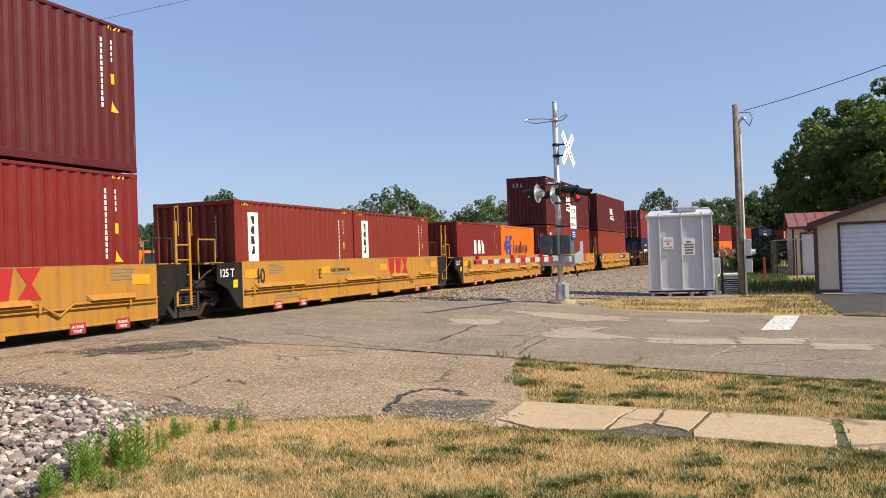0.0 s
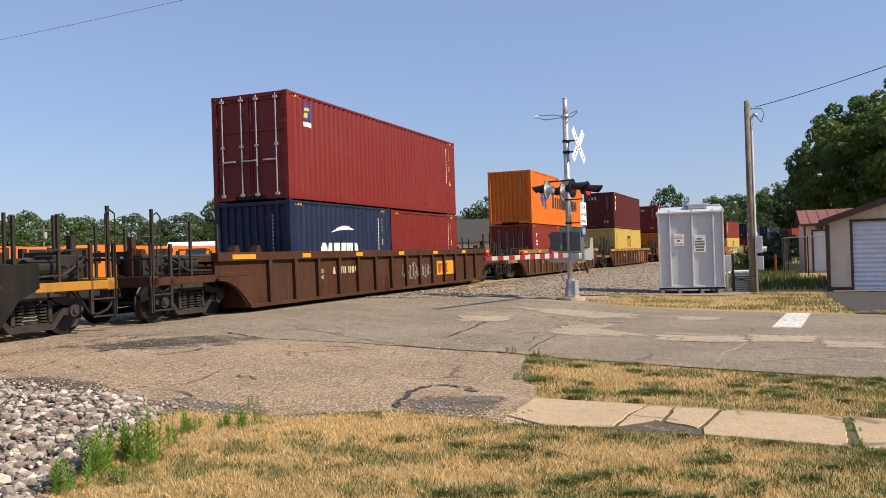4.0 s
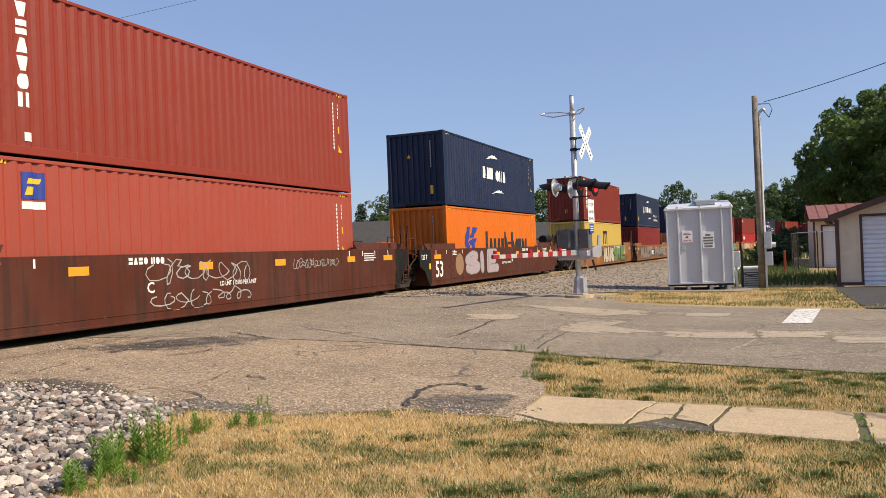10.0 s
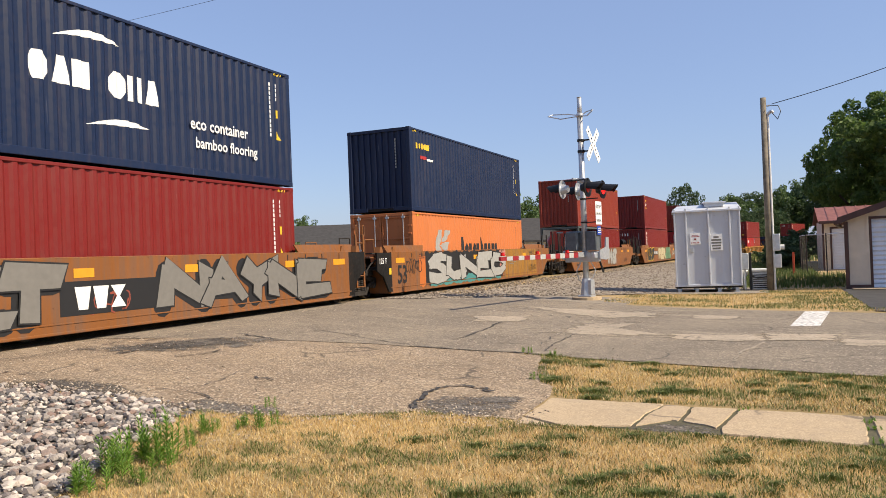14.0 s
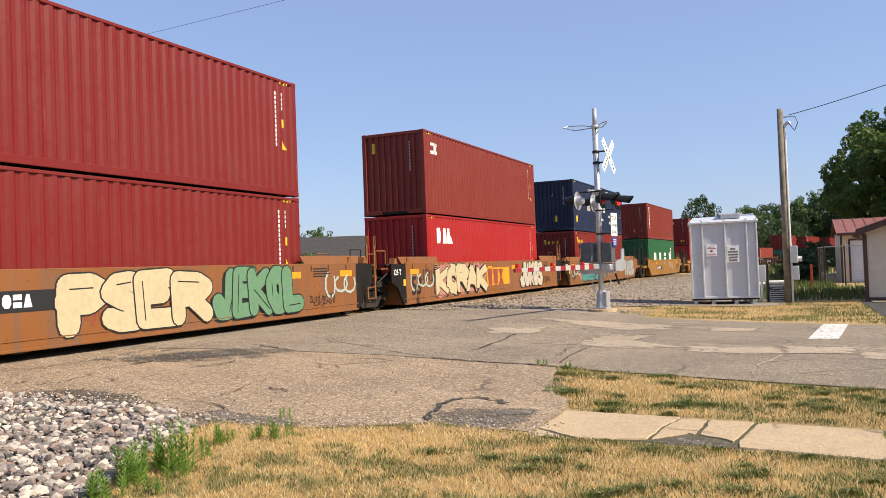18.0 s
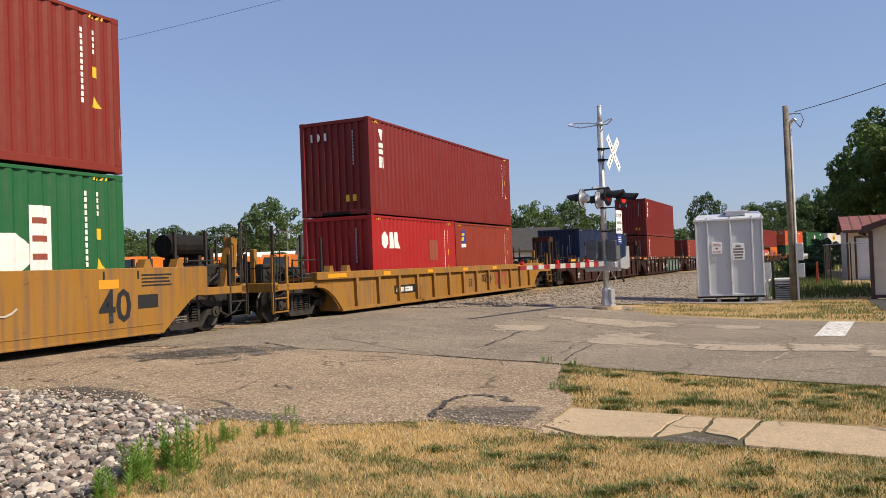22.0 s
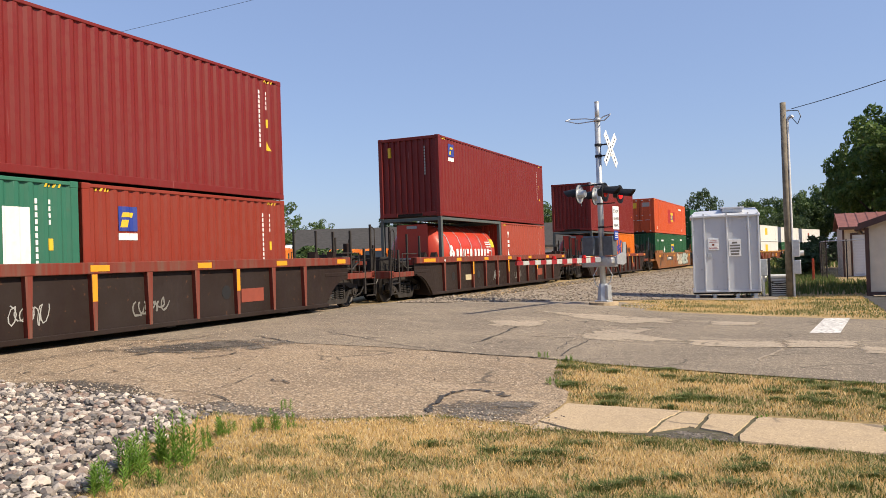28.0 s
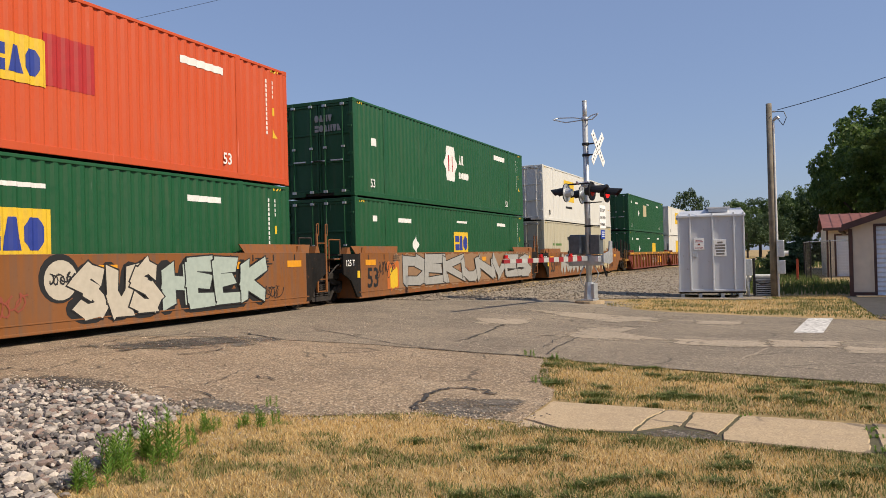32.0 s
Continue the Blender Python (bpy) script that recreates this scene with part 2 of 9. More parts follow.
# ---- mesh tools ----
class M:
    """A plain mesh under construction."""

    def __init__(self):
        self.v, self.f = [], []

    def add(self, verts, faces):
        o = len(self.v)
        self.v += [tuple(q) for q in verts]
        self.f += [tuple(o + i for i in face) for face in faces]
        return self

    def box(self, x0, x1, y0, y1, z0, z1, c=0.0):
        """A box; c: the width of its bevelled edges."""
        if c <= 0:
            return self.add([(x0, y0, z0), (x1, y0, z0), (x1, y1, z0), (x0, y1, z0), (x0, y0, z1), (x1, y0, z1), (x1, y1, z1), (x0, y1, z1)],
                            [(0, 3, 2, 1), (4, 5, 6, 7), (0, 1, 5, 4), (1, 2, 6, 5), (2, 3, 7, 6), (3, 0, 4, 7)])
        c = min(c, (x1 - x0) * 0.4, (y1 - y0) * 0.4, (z1 - z0) * 0.4)
        ring = lambda d, z: [(x0 + d, y0, z), (x1 - d, y0, z), (x1, y0 + d, z), (x1, y1 - d, z), (x1 - d, y1, z), (x0 + d, y1, z), (x0, y1 - d, z), (x0, y0 + d, z)]
        inner = lambda z: [(x0 + c, y0 + c * 0.6, z), (x1 - c, y0 + c * 0.6, z), (x1 - c * 0.6, y0 + c, z), (x1 - c * 0.6, y1 - c, z),
                           (x1 - c, y1 - c * 0.6, z), (x0 + c, y1 - c * 0.6, z), (x0 + c * 0.6, y1 - c, z), (x0 + c * 0.6, y0 + c, z)]
        v = inner(z0) + ring(c, z0 + c) + ring(c, z1 - c) + inner(z1)
        f = [tuple(range(7, -1, -1)), tuple(range(24, 32))]
        for k in range(3):
            f += [(8 * k + i, 8 * k + (i + 1) % 8, 8 * k + 8 + (i + 1) % 8, 8 * k + 8 + i) for i in range(8)]
        return self.add(v, f)

    def cyl(self, a, b, r, n=10, r2=None):
        a, b = Vector(a), Vector(b)
        d = (b - a).normalized()
        u = d.orthogonal().normalized()
        w = d.cross(u)
        r2 = r if r2 is None else r2
        ring = [(math.cos(2 * math.pi * i / n), math.sin(2 * math.pi * i / n)) for i in range(n)]
        v = [a + (u * p + w * q) * r for p, q in ring] + [b + (u * p + w * q) * r2 for p, q in ring]
        return self.add(v, [tuple(range(n - 1, -1, -1)), tuple(range(n, 2 * n))] + [(i, (i + 1) % n, n + (i + 1) % n, n + i) for i in range(n)])

    def tube(self, pts, r, n=6):
        for a, b in zip(pts, pts[1:]):
            self.cyl(a, b, r, n)
        return self

    def prism(self, outline, y0, y1):
        """An outline in (x, z), counter-clockwise seen from -y, given depth."""
        n = len(outline)
        v = [(x, y0, z) for x, z in outline] + [(x, y1, z) for x, z in outline]
        return self.add(v, [tuple(range(n)), tuple(range(2 * n - 1, n - 1, -1))] + [((i + 1) % n, i, n + i, n + (i + 1) % n) for i in range(n)])

    def slab(self, outline, z0, z1):
        """An outline in (x, y), counter-clockwise from above, given height."""
        n = len(outline)
        v = [(x, y, z0) for x, y in outline] + [(x, y, z1) for x, y in outline]
        return self.add(v, [tuple(range(n - 1, -1, -1)), tuple(range(n, 2 * n))] + [(i, (i + 1) % n, n + (i + 1) % n, n + i) for i in range(n)])

    def lathe(self, prof, axis_y, n=20):
        """A profile of (radius, y) turned about the y axis."""
        k = len(prof)
        for i in range(n):
            a = 2 * math.pi * i / n
            self.v += [(math.cos(a) * r, y, math.sin(a) * r) for r, y in prof]
        o = len(self.v) - n * k
        for i in range(n):
            j = (i + 1) % n
            self.f += [(o + i * k + q, o + i * k + q + 1, o + j * k + q + 1, o + j * k + q) for q in range(k - 1)]
        return self

    def mesh(self, name, material, smooth=False):
        me = bpy.data.meshes.new(name)
        me.from_pydata(self.v, [], self.f)
        me.materials.append(material)
        if smooth:
            me.polygons.foreach_set("use_smooth", [True] * len(me.polygons))
        me.update()
        return me


def part(name, m, material, parent=None, label="", smooth=False, loc=None):
    """Links a mesh as ONE object under a thing or a part."""
    me = m if isinstance(m, bpy.types.Mesh) else m.mesh(name, material, smooth)
    ob = new(name, me)
    ob.parent = parent
    if loc is not None:
        ob.location = loc
    if label:
        ob["label"] = label
    return ob


STORE = {}


def shared(key, name, make, material, parent, label="", smooth=False, loc=None):
    """The same, on one mesh for all alike parts of one material."""
    k = (key, material.name)
    if k not in STORE:
        STORE[k] = make().mesh(name, material, smooth)
    return part(name, STORE[k], material, parent, label, loc=loc)


def thing(name, label, category, m=None, group=""):
    ob = new(name)
    ob.empty_display_size = 0.2
    if m is not None:
        ob.matrix_basis = m
    return tagged(ob, label, category, group)


def clip_band(poly, x0, x1):
    """A convex polygon in (x, z), cut to x0..x1."""
    for sign, lim in ((1, x0), (-1, -x1)):
        out = []
        for (ax, az), (bx, bz) in zip(poly, poly[1:] + poly[:1]):
            ia, ib = sign * ax >= lim, sign * bx >= lim
            if ia:
                out.append((ax, az))
            if ia != ib:
                k = (sign * lim - ax) / (bx - ax)
                out.append((sign * lim, az + (bz - az) * k))
        poly = out
        if len(poly) < 3:
            return []
    return poly


# ---- the line of the track ----
CENTRE_Y, BEND, TIGHT, TIGHT_AT = 12.62, 0.0005, 0.0022, 110.0


def line_at(s):
    """x, y, z and heading of the track's middle, s metres along it from abeam of the camera."""
    if s <= 0:
        return s, CENTRE_Y, 0.0, 0.0
    a = min(s, TIGHT_AT)
    x, y, h = a - BEND ** 2 * a ** 3 / 6, CENTRE_Y - BEND * a * a / 2, -BEND * a
    if s > TIGHT_AT:
        b = s - TIGHT_AT
        h2 = h - TIGHT * b
        x += (math.sin(h2) - math.sin(h)) / -TIGHT
        y += -(math.cos(h2) - math.cos(h)) / -TIGHT
        h = h2
    return x, y, -0.0035 * max(0.0, s - 20.0), h


def ran(t):
    """How far the train has run since the clip began."""
    lag = sum(d * max(0.0, 1 - abs(t - c) / 0.9) for c, d in ((9.0, 0.5), (23.0, 0.55), (28.0, 0.42)))
    return 16.36 * t + 0.00775 * t * t + lag


# ---- freight containers ----
CW = 2.438


def wave(length, pitch, depth, flat=0.28):
    """The trapezoid waves of a wall's sheet as (x, depth) breaks."""
    n = max(1, round(length / pitch))
    p = length / n
    pts = [(-length / 2, 0.0)]
    for i in range(n):
        x = -length / 2 + i * p
        pts += [(x + p * flat, 0.0), (x + p * 0.5, depth), (x + p * (0.5 + flat), depth), (x + p, 0.0)]
    return pts


def wall_sheet(pts, z0, z1, y, out, along="x"):
    """The waved sheet: out is -1 or 1, the way the outside looks."""
    m = M()
    for zz in (z0, z1):
        m.v += [(q, y - out * d, zz) if along == "x" else (y - out * d, q, zz) for q, d in pts]
    k = len(pts)
    flip = (out < 0) == (along == "x")
    m.f += [(i, i + 1, k + i + 1, k + i) if flip else (i + 1, i, k + i, k + i + 1) for i in range(k - 1)]
    return m


def depth_at(pts, x):
    for (a, da), (b, db) in zip(pts, pts[1:]):
        if a <= x <= b:
            return da + (db - da) * (x - a) / (b - a)
    return 0.0


def decal(polys, pts, y, lift=0.005):
    """Paint on the near (-y) waved wall: convex polygons in (x, z), bent into the waves."""
    m = M()
    for poly in polys:
        lo, hi = min(q[0] for q in poly), max(q[0] for q in poly)
        for (a, da), (b, db) in zip(pts, pts[1:]):
            if b <= lo or a >= hi or b - a < 1e-6:
                continue
            c = clip_band(list(poly), a, b)
            if c:
                m.add([(x, y + da + (db - da) * (x - a) / (b - a) - lift, z) for x, z in c], [tuple(range(len(c)))])
    return m


def end_decal(polys, y_pts, x, lift=0.005):
    """Paint on the leading (-x) waved wall: polygons in (across, z); across grows towards the near side."""
    m = M()
    for poly in polys:
        for (a, da), (b, db) in zip(y_pts, y_pts[1:]):
            if b <= min(q[0] for q in poly) or a >= max(q[0] for q in poly):
                continue
            c = clip_band(list(poly), a, b)
            if c:
                m.add([(x + da + (db - da) * (q - a) / (b - a) - lift, -q, z) for q, z in c], [tuple(range(len(c)))])
    return m


def rect(x, z, w, h, lean=0.0):
    return [(x, z), (x + w, z), (x + w + lean, z + h), (x + lean, z + h)]


def glyph(k, x, z, w, h):
    """A plain block that stands for one character of a trade name."""
    kinds = (
        [[(x + w * 0.25, z), (x + w * 0.75, z), (x + w, z + h * 0.28), (x + w, z + h * 0.72), (x + w * 0.75, z + h), (x + w * 0.25, z + h), (x, z + h * 0.72), (x, z + h * 0.28)]],
        [[(x, z), (x + w, z), (x + w * 0.68, z + h), (x + w * 0.32, z + h)]],
        [rect(x, z, w * 0.38, h), rect(x + w * 0.62, z, w * 0.38, h)],
        [[(x + w * 0.3, z), (x + w * 0.7, z), (x + w, z + h), (x, z + h)]],
        [[(x, z), (x + w, z), (x + w * 0.4, z + h), (x, z + h)]],
        [rect(x, z, w, h * 0.42), rect(x, z + h * 0.58, w, h * 0.42)],
        [rect(x, z, w * 0.9, h)])
    return kinds[k % 7]


def word(x, z, h, pattern, gap=0.22, aspect=0.68):
    """A row of such blocks; pattern: digits for the kind of block, '.' for a low one, ' ' for a space."""
    out = []
    for ch in pattern:
        w = h * aspect
        if ch == " ":
            x += w * 0.6
            continue
        if ch.isdigit():
            out += glyph(int(ch), x, z, w, h)
        else:
            out += glyph(0 if len(out) % 2 else 6, x, z, w * 0.85, h * 0.68)
            w *= 0.85
        x += w + h * gap * 0.7
    return out


def stack_word(x, z_top, h, pattern, aspect=0.8):
    """The blocks one under another."""
    out = []
    for ch in pattern:
        out += glyph(int(ch), x, z_top - h, h * aspect, h)
        z_top -= h * 1.22
    return out


def disc_poly(x, z, rx, rz, n=14):
    return [(x + rx * math.cos(2 * math.pi * i / n), z + rz * math.sin(2 * math.pi * i / n)) for i in range(n)]


def tri(x, z, w):
    return [(x, z), (x + w, z), (x + w * 0.35, z + w)]


def swoosh(x, z, w, h, up):
    """A brush stroke: thick in the middle, thin at its ends."""
    out = []
    n = 8
    for i in range(n):
        a, b = i / n, (i + 1) / n
        f = lambda q: (x + w * q, z + up * h * math.sin(math.pi * (0.15 + 0.55 * q)), h * 0.5 * math.sin(math.pi * min(1, 0.06 + q * 0.94)) * (0.4 + 0.8 * q))
        (xa, za, ta), (xb, zb, tb) = f(a), f(b)
        out.append([(xa, za - ta / 2), (xb, zb - tb / 2), (xb, zb + tb / 2), (xa, za + ta / 2)])
    return out


def text_mesh(body, size, material, wide=1.0):
    key = ("text", body, size, wide, material.name)
    if key not in STORE:
        cu = bpy.data.curves.new("lettering", "FONT")
        cu.body, cu.size, cu.resolution_u, cu.offset = body, size, 2, size * 0.018
        ob = bpy.data.objects.new("lettering", cu)
        scene.collection.objects.link(ob)
        dg = bpy.context.evaluated_depsgraph_get()
        me = bpy.data.meshes.new_from_object(ob.evaluated_get(dg))
        bpy.data.objects.remove(ob)
        me.transform(Matrix(((wide, 0, 0, 0), (0, 0, -1, 0), (0, 1, 0, 0), (0, 0, 0, 1))))
        me.materials.clear()
        me.materials.append(material)
        STORE[key] = me
    return STORE[key]


def lettering(body, x, y, z, size, material, parent, wide=1.0):
    """Words or figures on a flat near side."""
    return part("lettering", text_mesh(body, size, material, wide), material, parent, loc=(x, y, z))


LENGTHS = {20: 6.058, 40: 12.192, 53: 16.154}


def container(size, height, colour, label, doors=False, marks=(), end_marks=(), ids="white"):
    """One freight container, its base at z = 0; its leading end looks to -x, its near side to -y."""
    L, H, W = LENGTHS[size], height, CW
    k = coat(colour)
    root = thing("freight_container", label, "container", group="containers on the train")
    a, b = L / 2, W / 2
    key = (size, round(H, 2))
    pts = wave(L - 0.34, 0.278, 0.035)
    ends = wave(W - 0.30, 0.25, 0.05, 0.40)
    for y, out in ((-b + 0.012, -1), (b - 0.012, 1)):
        shared((key, "side", out), "side_panel", lambda: wall_sheet(pts, 0.16, H - 0.07, y, out), k, root)
    for x, out in ((-a + 0.03, -1), (a - 0.03, 1)):
        if doors and out < 0:
            for d in (-1, 1):
                lo, hi = sorted((0.015 * d, d * (b - 0.09)))
                leaf_ob = shared((key, "leaf", d), "door", lambda: M().box(x + 0.02, x + 0.06, lo, hi, 0.17, H - 0.13, 0.008), k, root)
                for z in (0.17, 0.17 + (H - 0.36) / 3, 0.17 + 2 * (H - 0.36) / 3, H - 0.19):
                    shared((key, "bar", d, round(z, 2)), "door_rail", lambda: M().box(x - 0.02, x + 0.02, lo + 0.05, hi - 0.05, z, z + 0.06, 0.008), k, leaf_ob)
                for q in (lo, hi - 0.05):
                    shared((key, "stile", round(q, 2)), "door_stile", lambda: M().box(x - 0.02, x + 0.02, q, q + 0.05, 0.17, H - 0.13, 0.008), k, leaf_ob)
                for z in (0.5, H * 0.42, H * 0.7, H - 0.5):
                    shared((key, "hinge", d, round(z, 2)), "hinge", lambda: M().box(x - 0.045, x - 0.018, min(d * (b - 0.2), d * (b - 0.05)), max(d * (b - 0.2), d * (b - 0.05)), z, z + 0.07, 0.008), k, leaf_ob)
                for q in (0.24, 0.86):
                    rod = shared((key, "rod", d, q), "lock_rod", lambda: M().cyl((x - 0.05, d * q, 0.1), (x - 0.05, d * q, H - 0.06), 0.017, 6), k if size == 53 else GALV, leaf_ob)
                    shared((key, "keeper", d, q), "rod_bracket", lambda: M().box(x - 0.075, x - 0.02, d * q - 0.06, d * q + 0.06, 0.13, 0.2).box(x - 0.075, x - 0.02, d * q - 0.06, d * q + 0.06, H - 0.2, H - 0.13)
                           .box(x - 0.07, x - 0.02, d * q - 0.05, d * q + 0.05, H * 0.5, H * 0.5 + 0.06), GALV, root)
                    shared((key, "handle", d, q), "door_handle", lambda: M().box(x - 0.075, x - 0.055, min(d * q, d * (q - 0.42)), max(d * q, d * (q - 0.42)), 1.06, 1.1, 0.006), GALV, root)
        else:
            shared((key, "end", out), "end_panel", lambda: wall_sheet(ends, 0.16, H - 0.1, x, out, "y"), k, root)
    shared((key, "roof"), "roof", lambda: M().box(-a + 0.05, a - 0.05, -b + 0.03, b - 0.03, H - 0.055, H - 0.02), k, root)
    shared((key, "floor"), "floor", lambda: M().box(-a + 0.05, a - 0.05, -b + 0.05, b - 0.05, 0.05, 0.16), STEEL, root)
    for sy in (-1, 1):
        for z0, z1, nm in ((H - 0.075, H - 0.012, "top_rail"), (0.02, 0.165, "bottom_rail")):
            shared((key, nm, sy), nm, lambda: M().box(-a + 0.12, a - 0.12, min(sy * b, sy * (b - 0.06)), max(sy * b, sy * (b - 0.06)), z0, z1, 0.008), k, root)
        for sx in (-1, 1):
            shared((key, "post", sx, sy), "corner_post", lambda: M().box(min(sx * a, sx * (a - 0.17)), max(sx * a, sx * (a - 0.17)), min(sy * b, sy * (b - 0.15)), max(sy * b, sy * (b - 0.15)), 0.11, H - 0.11, 0.014), k, root)
            for z0 in (0.0, H - 0.118):
                shared((key, "cast", sx, sy, z0), "corner_casting", lambda: M().box(min(sx * (a + 0.004), sx * (a - 0.178)), max(sx * (a + 0.004), sx * (a - 0.178)), min(sy * (b + 0.004), sy * (b - 0.162)), max(sy * (b + 0.004), sy * (b - 0.162)), z0, z0 + 0.118, 0.014)
                       .box(min(sx * (a - 0.06), sx * (a - 0.13)), max(sx * (a - 0.06), sx * (a - 0.13)), min(sy * (b + 0.006), sy * (b - 0.02)), max(sy * (b + 0.006), sy * (b - 0.02)), z0 + 0.04, z0 + 0.09), k, root)
    for sx in (-1, 1):
        shared((key, "head", sx), "end_header", lambda: M().box(min(sx * a, sx * (a - 0.08)), max(sx * a, sx * (a - 0.08)), -b + 0.16, b - 0.16, H - 0.12, H - 0.012, 0.01), k, root)
        shared((key, "sill", sx), "end_sill", lambda: M().box(min(sx * a, sx * (a - 0.08)), max(sx * a, sx * (a - 0.08)), -b + 0.16, -0.5, 0.03, 0.17, 0.01).box(min(sx * a, sx * (a - 0.08)), max(sx * a, sx * (a - 0.08)), 0.5, b - 0.16, 0.03, 0.17, 0.01)
               .box(min(sx * (a - 0.01), sx * (a - 0.07)), max(sx * (a - 0.01), sx * (a - 0.07)), -0.5, 0.5, 0.13, 0.17), k, root)
    if size == 53:
        for sy in (-1, 1):
            for sx in (-1, 1):
                shared((key, "mid", sx, sy), "stacking_post", lambda: M().box(sx * 6.096 - 0.09, sx * 6.096 + 0.09, min(sy * (b + 0.006), sy * (b - 0.05)), max(sy * (b + 0.006), sy * (b - 0.05)), 0.1, H, 0.01), k, root)
    # stencilled codes near the trailing end, hazard marks, the trade name as plain shapes
    y = -b + 0.012
    if ids:
        x = a - 0.86
        bars = [rect(x, H - 0.42 - i * 0.115, 0.055, 0.085) for i in range(12)] + [rect(x + 0.26, H - 0.42 - i * 0.115, 0.05, 0.08) for i in range(4)]
        tagged(part("code_mark", decal(bars, pts, y), INK[ids], root), kind="stuff")
        tagged(part("hazard_mark", decal([rect(x + 0.23, H - 1.2, 0.12, 0.2), tri(x + 0.2, H - 1.75, 0.22)], pts, y), INK["yellow"], root), kind="stuff")
        tagged(part("lashing_stripe", decal([rect(s * (a - 0.5) + i * 0.09 - 0.2, H - 0.135, 0.04, 0.06, 0.03) for s in (-1, 1) for i in range(4)], pts, y, 0.012), INK["yellow"], root), kind="stuff")
    if not doors:
        tagged(part("end_code_mark", end_decal([rect(0.62, H - 0.45 - i * 0.105, 0.05, 0.08) for i in range(10)], ends, -a + 0.03), INK["silver"], root), kind="stuff")
    for layer, (ink, polys) in enumerate(marks):
        tagged(part("painted_mark", decal(polys, pts, y, 0.006 + 0.004 * layer), INK[ink], root), kind="stuff")
    for ink, polys in end_marks:
        mk = part("painted_mark", end_decal(polys, ends, -a + 0.03, 0.006) if not doors else end_decal(polys, [(-1.3, -0.03), (1.3, -0.03)], -a + 0.03, 0.012), INK[ink], root)
        tagged(mk, kind="stuff")
    return root


def tank_container(label):
    """A 20-foot frame that carries a lying tank."""
    L, H, W = 6.058, 2.591, CW
    root = thing("tank_container", label, "tank container", group="containers on the train")
    a, b = L / 2, W / 2
    red = PAINT.setdefault("tank_red", paint("paint_tank_red", (0.43, 0.040, 0.020), 0.35, wear=0.15, fade=0.15))
    grey = PAINT.setdefault("frame_grey", paint("paint_frame_grey", (0.074, 0.0962, 0.0962), 0.5, wear=0.5))
    r = 1.12
    prof = [(0.0, -a + 0.12), (0.55, -a + 0.15), (0.9, -a + 0.28), (r, -a + 0.55), (r, a - 0.55), (0.9, a - 0.28), (0.55, a - 0.15), (0.0, a - 0.12)]
    m = M().lathe(prof, True, 28)
    m.v = [(y, x, z + 1.28) for x, y, z in m.v]
    m.f = [tuple(reversed(q)) for q in m.f]
    tank = part("tank", m, red, root, "glossy orange-red tank shell", True)
    for i in range(5):
        x = -a + 0.95 + i * (L - 1.9) / 4
        n = 22
        band = M()
        for j in range(n):
            p, q = 2 * math.pi * j / n, 2 * math.pi * (j + 1) / n
            c = [(x + dx, (r + 0.012) * math.cos(w), 1.28 + (r + 0.012) * math.sin(w)) for w in (p, q) for dx in (-0.03, 0.03)]
            band.add(c, [(0, 1, 3, 2)])
        part("strap", band, GALV, tank)
    for sx in (-1, 1):
        for sy in (-1, 1):
            part("corner_post", M().box(min(sx * a, sx * (a - 0.15)), max(sx * a, sx * (a - 0.15)), min(sy * b, sy * (b - 0.13)), max(sy * b, sy * (b - 0.13)), 0, H, 0.012), grey, root)
            part("brace", M().cyl((sx * (a - 0.07), sy * (b - 0.1), 0.3), (sx * (a - 0.5), sy * (b - 0.55), 0.9), 0.05, 6), grey, root)
        for z in (0.02, H - 0.13):
            part("end_beam", M().box(min(sx * a, sx * (a - 0.1)), max(sx * a, sx * (a - 0.1)), -b + 0.13, b - 0.13, z, z + 0.12, 0.01), grey, root)
    for sy in (-1, 1):
        for z in (0.02, H - 0.11):
            part("side_beam", M().box(-a + 0.15, a - 0.15, min(sy * b, sy * (b - 0.08)), max(sy * b, sy * (b - 0.08)), z, z + 0.1, 0.01), grey, root)
    part("end_plate", M().box(-a + 0.11, -a + 0.14, -0.62, 0.62, 0.35, 2.35, 0.01), red, root, "red end plate")
    part("number_plate", M().slab([(-0.2, 0), (0.2, 0), (0.2, 0.1), (-0.2, 0.1)], 0, 0.01), INK["silver"], root, loc=None).matrix_basis = pose(-a + 0.1, 0, 2.2, 90, 0, -90)

    def on_tank(polys, ink, lift):
        mm = M()
        for poly in polys:
            n0 = len(poly)
            mm.add([(x, -(r + lift) * math.cos((z - 1.28) / r), 1.28 + (r + lift) * math.sin((z - 1.28) / r)) for x, z in poly], [tuple(range(n0))])
        part("painted_mark", mm, INK[ink], tank)

    def tall(polys, n=5):
        out = []
        for p in polys:
            z0, z1 = min(q[1] for q in p), max(q[1] for q in p)
            x0, x1 = min(q[0] for q in p), max(q[0] for q in p)
            out += [rect(x0, z0 + (z1 - z0) * i / n, x1 - x0, (z1 - z0) / n) for i in range(n)]
        return out
    on_tank(tall(word(-1.55, 1.0, 0.44, "13256 61325", 0.42, 0.46)), "white", 0.014)
    on_tank([disc_poly(-1.95 + dx, 1.05 + dz, 0.12, 0.12, 8) for dx, dz in ((0, 0), (-0.24, 0), (-0.12, 0.22), (0.12, 0.22), (0, 0.42), (0.24, 0))], "white", 0.014)
